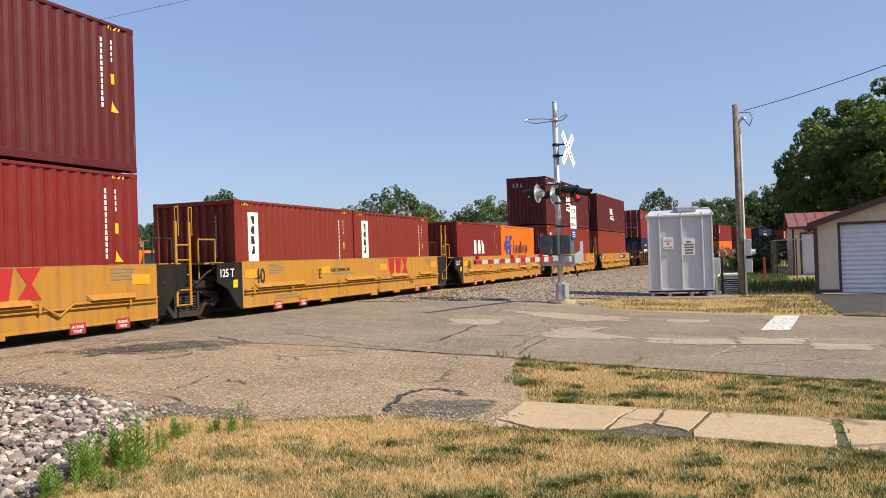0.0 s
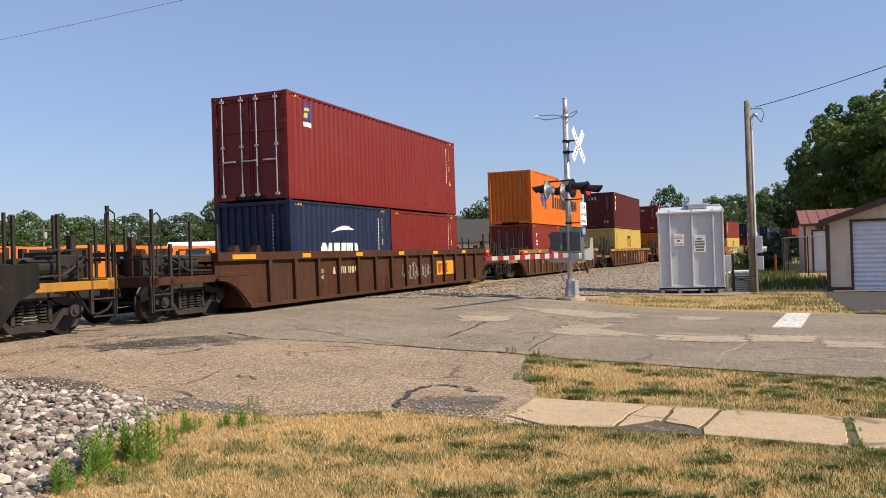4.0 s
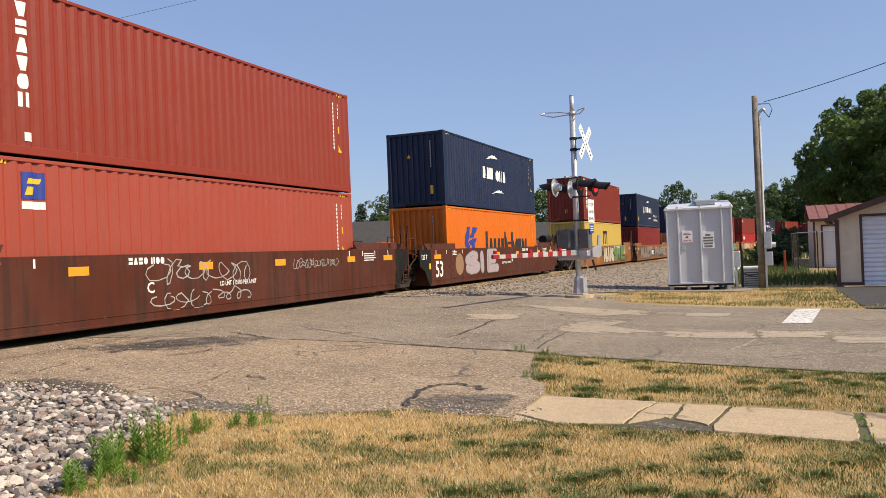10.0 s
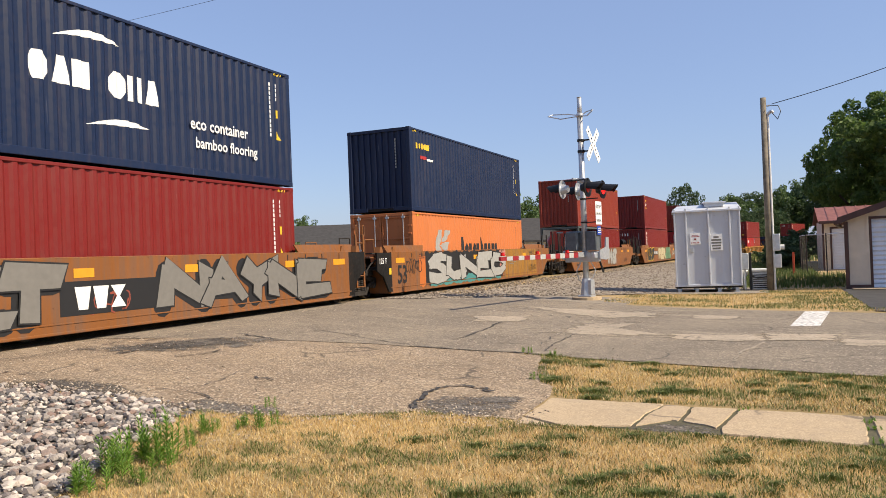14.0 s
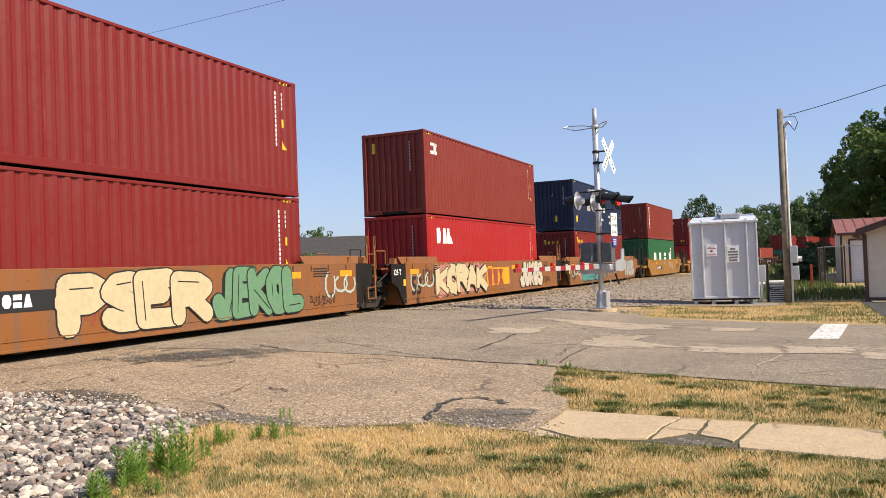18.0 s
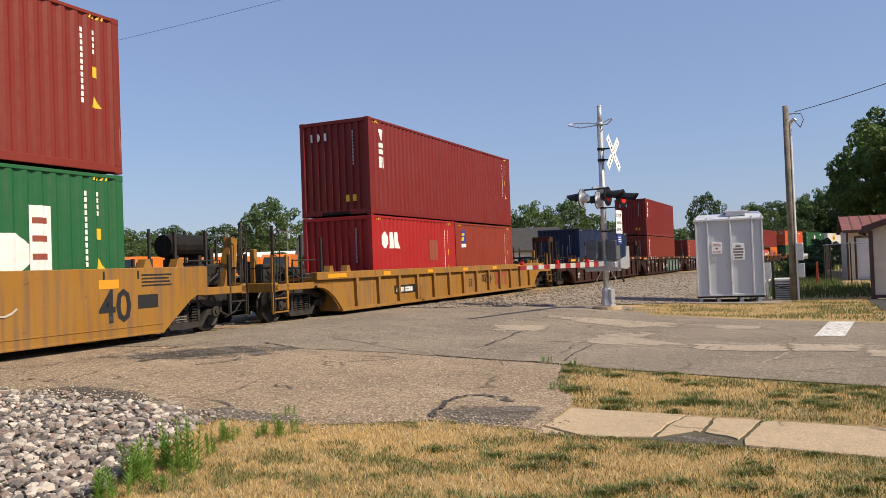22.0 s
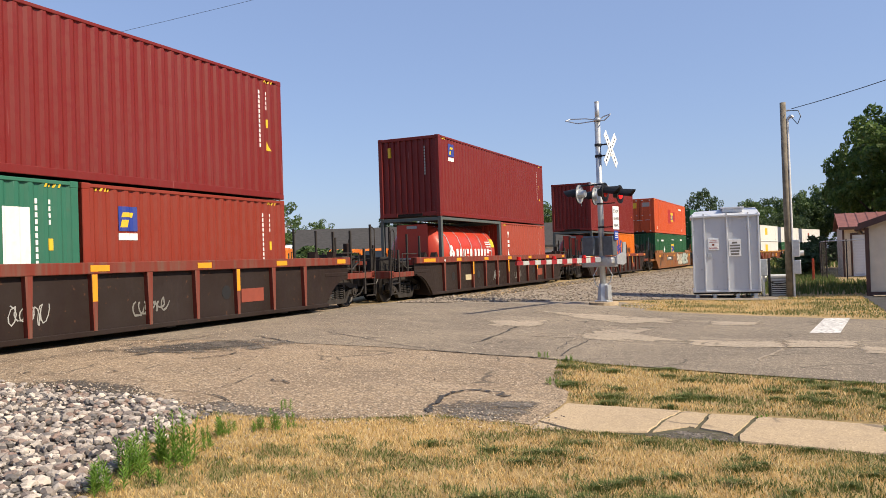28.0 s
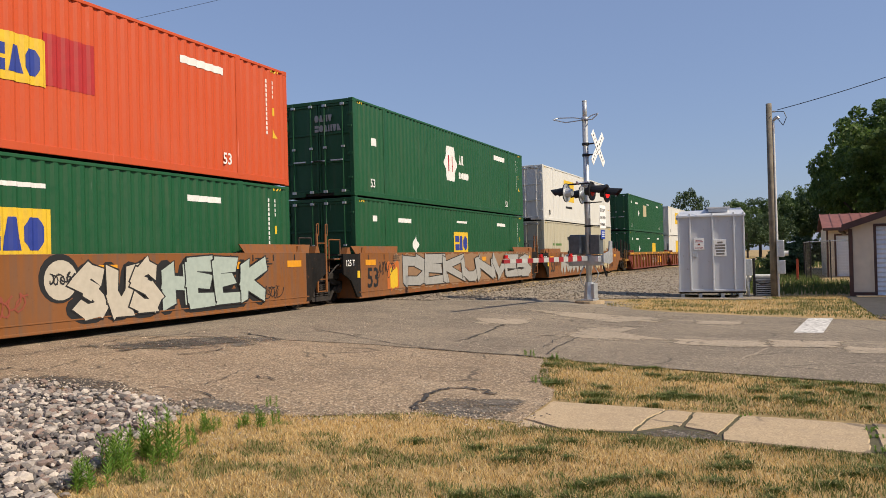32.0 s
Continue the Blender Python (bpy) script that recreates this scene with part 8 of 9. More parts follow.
def crossing_signal(x, y):
    z = level(x, y)
    ang = math.degrees(math.atan2(0.17, -0.985))
    root = thing("crossing_signal", "silver crossing mast with crossbuck, red lamps and lowered gate", "railway signal", pose(x, y, z, 0, 0, ang))
    part("foundation", M().cyl((0, 0, -0.1), (0, 0, 0.09), 0.42, 16), CONCRETE, root)
    part("pedestal", M().box(-0.2, 0.2, -0.2, 0.2, 0.09, 0.14, 0.01).cyl((0, 0, 0.13), (0, 0, 0.62), 0.19, 8, 0.13).box(-0.14, 0.14, 0.1, 0.2, 0.16, 0.58, 0.01), GALV, root)
    part("mast", M().cyl((0, 0, 0.3), (0, 0, 5.35), 0.083, 16).cyl((0, 0, 5.35), (0, 0, 5.86), 0.066, 12).cyl((0, 0, 5.3), (0, 0, 5.4), 0.1, 14).cyl((0, 0, 5.86), (0, 0, 5.88), 0.07, 12), GALV, root, "silver-painted round mast", True)
    for dy, ln in ((-1, 0.95), (1, 0.42)):
        part("loop_bracket", M().tube([(0.05, 0.05 * dy, 5.32), (0.08, dy * ln * 0.6, 5.30), (0.10, dy * ln, 5.42), (-0.05, dy * ln * 0.92, 5.48), (-0.06, dy * ln * 0.4, 5.44), (-0.05, 0.05 * dy, 5.36)], 0.017, 6), GALV, root)
    for zz in (4.62, 4.30):
        part("band_clamp", M().cyl((0, 0, zz - 0.035), (0, 0, zz + 0.035), 0.105, 14).box(-0.03, 0.03, 0.08, 0.36, zz - 0.02, zz + 0.02), BLACK, root)
    for lean in (45, -45):
        b = M().box(-0.61, 0.61, 0.0, 0.012, -0.115, 0.115, 0.004)
        ob = part("crossbuck_blade", b, REFLECT_WHITE, root, "white crossbuck blade")
        ob.matrix_basis = pose(0.0, 0.36 + (0.016 if lean < 0 else 0), 4.46, 0, lean, 0)
        for i in range(8):
            q = -0.5 + i * 0.135
            if abs(q + 0.045) < 0.14 and lean > 0:
                continue
            part("letter_bar", M().box(q + 0.02, q + 0.06, 0.0135, 0.016, -0.035, 0.035), INK["black"], ob)
            part("letter_bar", M().box(q + 0.02, q + 0.06, -0.004, -0.0015, -0.035, 0.035), INK["black"], ob)
    arm = part("lamp_arm", M().cyl((-0.72, 0, 3.46), (0.72, 0, 3.46), 0.035, 8).box(-0.13, 0.13, -0.12, 0.12, 3.39, 3.53, 0.01), GALV, root)
    k = 0
    for sx in (-0.58, 0.58):
        part("lamp_stalk", M().cyl((sx, -0.32, 3.43), (sx, 0.42, 3.43), 0.025, 6), BLACK, root)
        for sy in (-1, 1):
            k += 1
            y0 = sy * 0.40
            lamp = part("flashing_lamp", M().cyl((sx, y0 - sy * 0.2, 3.2), (sx, y0 - sy * 0.02, 3.2), 0.10, 12, 0.155), GALV if sy < 0 else BLACK, root, "round red flashing lamp with a long hood")
            part("target_disc", M().cyl((sx, y0 - sy * 0.02, 3.2), (sx, y0, 3.2), 0.27, 24), BLACK, lamp)
            part("back_plate", M().cyl((sx, y0 - sy * 0.035, 3.2), (sx, y0 - sy * 0.021, 3.2), 0.265, 24), GALV if sy < 0 else BLACK, lamp)
            part("lens", M().cyl((sx, y0, 3.2), (sx, y0 + sy * 0.03, 3.2), 0.145, 18, 0.12), LIT_LENS if k == 2 else LENS, lamp)
            hood = M()
            for i in range(9):
                a = math.radians(-10 + i * 25)
                hood.v += [(sx + 0.165 * math.cos(a), y0, 3.2 + 0.165 * math.sin(a)), (sx + 0.155 * math.cos(a), y0 + sy * (0.30 + 0.16 * math.sin(a)), 3.2 + 0.165 * math.sin(a) - 0.05)]
                hood.v += [(sx + 0.157 * math.cos(a), y0, 3.2 + 0.157 * math.sin(a)), (sx + 0.147 * math.cos(a), y0 + sy * (0.30 + 0.16 * math.sin(a)), 3.2 + 0.157 * math.sin(a) - 0.05)]
            hood.f = [q for i in range(8) for q in ((4 * i, 4 * i + 4, 4 * i + 5, 4 * i + 1), (4 * i + 2, 4 * i + 3, 4 * i + 7, 4 * i + 6))]
            part("hood", hood, BLACK, lamp)
    for zz in (2.92, 2.24):
        part("sign_bracket", M().cyl((0, 0, zz - 0.025), (0, 0, zz + 0.025), 0.1, 12).box(-0.02, 0.02, 0.08, 0.45, zz - 0.015, zz + 0.015), BLACK, root)
    sign = part("stop_sign_plate", M().box(-0.23, 0.23, 0.45, 0.462, 2.16, 2.82, 0.004), REFLECT_WHITE, root, "white plate with black words")
    for i, w in enumerate(("STOP", "ON RED", "SIGNAL")):
        ob = part("lettering", text_mesh(w, 0.15 if i == 0 else 0.11, INK["black"]), INK["black"], sign)
        ob.matrix_basis = pose(0.2, 0.465, 2.62 - i * 0.19, 0, 0, 180)
    part("blue_plate", M().box(-0.15, 0.15, 0.45, 0.46, 1.86, 2.12, 0.004), SIGN_BLUE, root, "small blue information plate")
    for i in range(3):
        part("letter_bar", M().box(-0.11, 0.11, 0.461, 0.463, 1.92 + i * 0.06, 1.945 + i * 0.06), INK["white"], root)
    slate = PAINT.setdefault("slate", plain("dark_grey_box", (0.10, 0.115, 0.125), 0.5, 0.3, 0.2, 10, 0.1))
    mech = part("gate_machine", M().box(-0.26, 0.26, -0.5, -0.12, 1.42, 2.0, 0.05), slate, root, "dark grey gate machine cabinet")
    part("cabinet_door", M().box(-0.22, 0.22, -0.52, -0.5, 1.48, 1.94, 0.008), GALV, mech)
    for q in (1.5, 1.9):
        part("hinge", M().box(0.2, 0.25, -0.535, -0.515, q - 0.05, q + 0.05, 0.004), BLACK, mech)
    part("junction_box", M().box(-0.12, 0.18, 0.10, 0.42, 1.42, 1.98, 0.02), slate, root)
    part("pivot_frame", M().box(-0.35, 0.3, -0.62, -0.52, 1.2, 1.36, 0.02).box(-0.35, 0.3, 0.3, 0.42, 1.2, 1.36, 0.02).box(-0.1, 0.1, -0.6, 0.45, 1.1, 1.4, 0.03), GALV, root)
    for yy in (-0.66, 0.46):
        part("counterweight_arm", M().prism([(-0.62, 1.2), (-0.4, 1.14), (0.1, 1.18), (0.1, 1.42), (-0.35, 1.5), (-0.42, 1.8), (-0.62, 1.8)][::-1], yy, yy + 0.035), AC if yy < 0 else GALV, root, "pale counterweight arm")
    gate = part("gate_arm", M().box(0.05, 0.6, -0.05, 0.05, 1.24, 1.38, 0.01), GALV, root, "lowered striped gate arm")
    n = 15
    for i in range(n):
        x0 = 0.6 + i * 0.31
        h = 0.075 - 0.002 * i
        part("stripe", M().box(x0, x0 + 0.31, -0.03, 0.03, 1.31 - h, 1.31 + h, 0.004), SHADED_RED if i % 2 == 0 else SHADED_WHITE, gate)
    for q in (1.3, 3.2, 5.1):
        part("arm_lamp", M().cyl((q, 0, 1.385), (q, 0, 1.46), 0.05, 10).box(q - 0.06, q + 0.06, -0.05, 0.05, 1.375, 1.39), LENS, gate)
    part("cable_loop", M().tube([(0.1, -0.1, 1.1), (0.2, -0.2, 0.85), (0.12, -0.18, 0.6), (0.05, -0.12, 0.5)], 0.015, 6), GALV, root)
    part("cable_loop", M().tube([(0.1, 0.2, 1.1), (-0.05, 0.28, 0.85), (-0.02, 0.2, 0.65), (0, 0.1, 0.55)], 0.015, 6), GALV, root)
    part("drive_rod", M().cyl((-0.15, 0.35, 1.2), (-0.3, 0.42, 0.78), 0.03, 8), BLACK, root)


crossing_signal(22.89, 4.98)

# ---- equipment hut ----
HUT = paint("hut_silver_paint", (0.56, 0.585, 0.625), 0.4, (0.44, 0.44, 0.44), 0.25, 0.2, 0.2)


def equipment_hut():
    a = math.degrees(math.atan2(-1.85, 0.2))
    z = level(27.4, 2)
    root = thing("equipment_hut", "silver-grey steel signal equipment hut on short legs", "hut", pose(27.28, 2.95, z, 0, 0, a))
    w, d, h = 2.06, 1.9, 2.72    # local x runs along the front, +y goes back
    part("shell", M().box(0.0, w, 0.03, d, 0.26, h, 0.02), HUT, root)
    part("plinth", M().box(-0.02, w + 0.02, 0.0, d + 0.03, 0.22, 0.29, 0.01), HUT, root)
    for q in (0.0, 0.36, 1.06, 1.72, w - 0.04):
        part("batten", M().box(q, q + 0.05, -0.045, 0.035, 0.28, h - 0.02, 0.008), HUT, root)
        part("roof_lug", M().box(q - 0.005, q + 0.05, -0.045, 0.02, h - 0.03, h + 0.07, 0.008), HUT, root)
    part("roof", M().add([(-0.05, -0.06, h), (w + 0.05, -0.06, h), (w + 0.05, d + 0.06, h), (-0.05, d + 0.06, h), (0.12, d / 2, h + 0.2), (w - 0.02, d / 2, h + 0.26), (-0.05, -0.06, h - 0.05), (w + 0.05, -0.06, h - 0.05), (w + 0.05, d + 0.06, h - 0.05), (-0.05, d + 0.06, h - 0.05)],
                         [(0, 1, 5, 4), (1, 2, 5), (2, 3, 4, 5), (3, 0, 4), (6, 7, 1, 0), (7, 8, 2, 1), (8, 9, 3, 2), (9, 6, 0, 3), (9, 8, 7, 6)]), HUT, root)
    part("roof_vent", M().box(0.98, 1.6, 0.25, 0.9, h + 0.10, h + 0.24, 0.02).box(0.93, 1.66, 0.2, 0.95, h + 0.22, h + 0.27, 0.01), HUT, root)
    for q in (0.05, 0.6, 1.3, 1.85):
        for y0 in (0.06, d - 0.2):
            part("leg", M().box(q, q + 0.12, y0, y0 + 0.12, -0.02, 0.22, 0.008).box(q - 0.04, q + 0.16, y0 - 0.04, y0 + 0.16, -0.02, 0.03), GALV, root)
    part("base_beam", M().box(0.0, w, 0.05, 0.12, 0.16, 0.225, 0.006).box(0.0, w, d - 0.12, d - 0.05, 0.16, 0.225, 0.006), STEEL, root)
    danger = part("warning_sign", M().box(0.50, 0.82, -0.012, 0.028, 1.60, 1.98, 0.003), REFLECT_WHITE, root, "white and red warning sign")
    part("sign_band", M().box(0.53, 0.79, -0.015, -0.013, 1.85, 1.868).box(0.56, 0.76, -0.015, -0.013, 1.90, 1.912), INK["red"], danger)
    ob = part("lettering", text_mesh("DANGER", 0.065, INK["red"]), INK["red"], danger, loc=(0.525, -0.016, 1.64))
    part("sign_bar", M().box(0.62, 0.69, -0.015, -0.013, 1.745, 1.80), INK["rose"], danger)
    notice = part("notice", M().box(1.13, 1.50, -0.012, 0.028, 1.38, 1.92, 0.003), REFLECT_WHITE, root, "white notice with black lines")
    for i, (q, ln) in enumerate(((0.10, 0.16), (0.03, 0.31), (0.03, 0.31), (0.05, 0.27), (0.06, 0.25))):
        part("sign_bar", M().box(1.13 + q, 1.13 + q + ln, -0.015, -0.013, 1.79 - i * 0.092, 1.846 - i * 0.092), INK["grey"], notice)
    part("lock_plate", M().box(0.47, 0.6, -0.01, 0.028, 1.35, 1.5, 0.004), GALV, root)
    part("louvre", M().box(1.62, 1.82, 0.02, 0.03, 2.3, 2.5, 0.004), HUT, root)


equipment_hut()


def cabinet_on_post():
    z = level(28.6, 0.85)
    root = thing("meter_cabinet", "grey meter cabinet on a dark post beside the hut", "cabinet", pose(28.6, 0.95, z))
    part("post", M().box(-0.06, 0.06, -0.32, -0.24, -0.05, 1.28, 0.01), BLACK, root)
    part("cabinet_body", M().box(-0.12, 0.12, -0.24, 0.2, 0.7, 1.25, 0.02), GALV, root)
    part("conduit", M().cyl((0.0, -0.1, 0.0), (0.0, -0.1, 0.72), 0.04, 8), AC, root)
    tank = thing("propane_tank", "small white propane tank beside the hut", "tank", pose(29.2, 1.15, level(29.2, 1.15)))
    m = M().lathe([(0.0, -0.4), (0.12, -0.38), (0.21, -0.28), (0.24, -0.15), (0.24, 0.15), (0.21, 0.28), (0.12, 0.38), (0.0, 0.4)], True, 16)
    m.v = [(x, y, q + 0.62) for x, y, q in m.v]
    part("tank_body", m, AC, tank, smooth=True)
    part("foot", M().box(-0.15, 0.15, -0.3, -0.22, -0.03, 0.45).box(-0.15, 0.15, 0.22, 0.3, -0.03, 0.45), GALV, tank)
    ac = thing("generator_unit", "small beige-white generator unit with a grille", "generator", pose(28.9, 0.35, level(28.9, 0.35)))
    part("housing", M().box(-0.3, 0.3, -0.3, 0.3, 0.0, 0.62, 0.04), GALV, ac)
    part("lid", M().box(-0.34, 0.34, -0.35, 0.35, 0.62, 0.72, 0.03), AC, ac)
    for i in range(7):
        part("grille_slat", M().box(-0.32, -0.298, -0.25, 0.25, 0.08 + i * 0.07, 0.11 + i * 0.07), BLACK, ac)
    part("hose", M().tube([(-0.32, 0.3, 0.5), (-0.4, 0.1, 0.42), (-0.38, -0.2, 0.46), (-0.33, -0.3, 0.55)], 0.02, 6), BLACK, ac)


cabinet_on_post()

# ---- utility pole and its wire ----
WOOD = plain("weathered_pole_wood", (0.155, 0.1333, 0.1023), 0.9, 0, 0.35, 5, 0.6)


def wire(name, a, b, sag, r, label, n=24, thin=None):
    m = M()
    a, b = Vector(a), Vector(b)
    line = [a.lerp(b, i / n) - Vector((0, 0, sag * 4 * (i / n) * (1 - i / n))) for i in range(n + 1)]
    thin = r if thin is None else thin
    side = (b - a).cross(Vector((0, 0, 1))).normalized()
    for i, p in enumerate(line):
        w = r + (thin - r) * i / n
        m.v += [p + side * (w * math.cos(k * 1.2566)) + Vector((0, 0, w * math.sin(k * 1.2566))) for k in range(5)]
    m.f = [(5 * i + k, 5 * i + (k + 1) % 5, 5 * i + 5 + (k + 1) % 5, 5 * i + 5 + k) for i in range(n) for k in range(5)]
    return tagged(part(name, m, BLACK, None), label, "wire")


def utility_pole(x, y, h):
    root = thing("utility_pole", "weathered wooden utility pole with white conduit", "pole", pose(x, y, level(x, y), 0, 0.35, 0))
    part("shaft", M().cyl((0, 0, -0.3), (0, 0, h), 0.108, 14, 0.09), WOOD, root, smooth=True)
    part("conduit", M().tube([(-0.03, -0.14, 0.0), (-0.03, -0.14, 1.0), (-0.02, -0.13, 3.0), (0, -0.125, h - 0.55)], 0.035, 8), AC, root)
    part("weather_head", M().tube([(0, -0.125, h - 0.55), (0, -0.24, h - 0.45), (0, -0.3, h - 0.52)], 0.05, 8), GALV, root)
    part("meter_box", M().box(-0.24, -0.04, -0.34, -0.12, 1.30, 1.85, 0.02), GALV, root)
    part("meter_dial", M().cyl((-0.12, -0.34, 1.42), (-0.12, -0.46, 1.42), 0.085, 12), AC, root)
    part("switch_box", M().box(-0.22, -0.05, -0.36, -0.14, 0.75, 1.2, 0.02), GALV, root)
    part("drip_loop", M().tube([(0, -0.25, h - 0.5), (-0.05, -0.42, h - 0.75), (-0.05, -0.52, h - 0.5), (0, -0.45, h - 0.3), (0, -0.12, h - 0.27)], 0.012, 5), BLACK, root)
    part("eye_bolt", M().cyl((0, -0.1, h - 0.27), (0, -0.2, h - 0.27), 0.03, 6), GALV, root)


utility_pole(28.15, 0.06, 6.33)
wire("service_wire", (28.1, -0.2, 5.86), (16.0, -15.9, 10.5), 0.9, 0.012, "black service wire that hangs from the pole")


def street_pole(x, y, h):
    root = thing("utility_pole", "tall wooden street pole that carries the wires", "pole", pose(x, y, level(x, y)))
    part("shaft", M().cyl((0, 0, -0.3), (0, 0, h), 0.17, 14, 0.12), WOOD, root, smooth=True)
    part("crossarm", M().box(-1.2, 1.2, -0.06, 0.06, h - 1.0, h - 0.88, 0.01), WOOD, root)
    for q in (-1.1, -0.5, 0.5, 1.1):
        part("insulator", M().cyl((q, 0, h - 0.88), (q, 0, h - 0.72), 0.05, 8, 0.035), AC, root)


street_pole(16.0, -16.0, 11.0)
wire("overhead_wire", (61.6, 78.7, 25.4), (16.0, -15.9, 9.25), 0.3, 0.02, "thin overhead wire from the radio mast over the street", thin=0.003)

# ---- garage and shed behind it ----
SIDING = plain("tan_metal_siding", (0.64, 0.55, 0.43), 0.55, 0.1, 0.08, 3, 0.1)
TRIM = plain("brown_metal_trim", (0.074, 0.0333, 0.0259), 0.5, 0.1, 0.2, 5, 0.1)
RED_ROOF = plain("rusty_red_roof_sheet", (0.2516, 0.0962, 0.074), 0.55, 0.2, 0.2, 3, 0.15)
ROLLUP = plain("white_roller_door", (0.68, 0.70, 0.74), 0.4, 0.1, 0.06, 4, 0.05)


def ribs_wall(x, y0, y1, z0, top, step=0.3):
    """Upright ribbed siding in the plane x; top(y) is its upper edge."""
    m = M()
    n = max(1, int(abs(y1 - y0) / step))
    for i in range(n):
        a, b = y0 + (y1 - y0) * i / n, y0 + (y1 - y0) * (i + 1) / n
        for p, q, dx in ((a, a + (b - a) * 0.8, 0.0), (a + (b - a) * 0.8, b, -0.025)):
            m.add([(x + dx, p, z0), (x + dx, q, z0), (x + dx, q, top(q)), (x + dx, p, top(p)), (x + dx + 0.06, p, z0), (x + dx + 0.06, q, z0), (x + dx + 0.06, q, top(q)), (x + dx + 0.06, p, top(p))],
                  [(1, 0, 3, 2), (4, 5, 6, 7), (0, 1, 5, 4), (2, 3, 7, 6), (0, 4, 7, 3), (1, 2, 6, 5)])
    return m


def garage():
    root = thing("garage", "tan metal garage with brown trim and white roller door", "garage", pose(28.3, -2.2, -0.23, 0, 0, -5.0) @ pose(0, 2.2, 0))
    ridge, slope, eave_y = -7.6, 0.335, -1.98
    top = lambda y: 2.16 + slope * min(eave_y - y, y - (2 * ridge - eave_y)) - 0.05
    part("front_wall", ribs_wall(0.0, -2.2, -2.86, 0.0, top), SIDING, root)
    part("front_wall", ribs_wall(0.0, -6.0, -13.0, 0.0, top), SIDING, root)
    part("front_wall", ribs_wall(0.0, -2.86, -6.0, 2.2, top), SIDING, root)
    part("side_wall", M().box(0.0, 8.0, -2.26, -2.2, 0.0, 2.18, 0.01), SIDING, root)
    part("side_wall", M().box(0.0, 8.0, -13.06, -13.0, 0.0, 2.18, 0.01), SIDING, root)
    part("back_wall", ribs_wall(7.95, -2.2, -13.0, 0.0, top), SIDING, root)
    for a, b in ((eave_y, ridge), (2 * ridge - eave_y, ridge)):
        za, zb = 2.16, 2.16 + slope * (eave_y - ridge)
        part("roof", M().add([(-0.35, a, za), (8.4, a, za), (8.4, b, zb), (-0.35, b, zb), (-0.35, a, za + 0.1), (8.4, a, za + 0.1), (8.4, b, zb + 0.1), (-0.35, b, zb + 0.1)],
                             [(0, 1, 2, 3), (7, 6, 5, 4), (0, 4, 5, 1), (2, 6, 7, 3), (0, 3, 7, 4), (1, 5, 6, 2)]), RED_ROOF, root)
        part("fascia", M().add([(-0.38, a, za - 0.08), (-0.35, a, za - 0.08), (-0.35, b, zb - 0.08), (-0.38, b, zb - 0.08), (-0.38, a, za + 0.12), (-0.35, a, za + 0.12), (-0.35, b, zb + 0.12), (-0.38, b, zb + 0.12)],
                               [(0, 1, 2, 3), (7, 6, 5, 4), (0, 4, 5, 1), (2, 6, 7, 3), (0, 3, 7, 4), (1, 5, 6, 2)]), TRIM, root, "brown edge board")
    part("gutter", M().box(-0.38, 8.4, eave_y - 0.02, eave_y + 0.1, 2.06, 2.2, 0.02), TRIM, root)
    part("corner_trim", M().box(-0.05, 0.06, -2.28, -2.16, 0.0, 2.14, 0.008), TRIM, root)
    door = part("roller_door", M().box(0.05, 0.08, -6.0, -2.92, 0.0, 2.2), ROLLUP, root, "white roller door, closed")
    for i in range(15):
        z = i * 0.146
        part("door_slat", M().add([(0.05, -5.98, z), (0.05, -2.94, z), (0.018, -2.94, z + 0.05), (0.018, -5.98, z + 0.05), (0.05, -2.94, z + 0.14), (0.05, -5.98, z + 0.14)], [(0, 3, 2, 1), (3, 5, 4, 2)]), ROLLUP, door)
    part("door_frame", M().box(-0.03, 0.05, -2.94, -2.86, 0.0, 2.28, 0.005).box(-0.03, 0.05, -6.08, -6.0, 0.0, 2.28, 0.005).box(-0.03, 0.05, -6.0, -2.94, 2.2, 2.28, 0.005), TRIM, root)
    part("base_board", M().box(-0.06, 0.0, -2.86, -2.2, 0.0, 0.14, 0.008), TRIM, root)


garage()


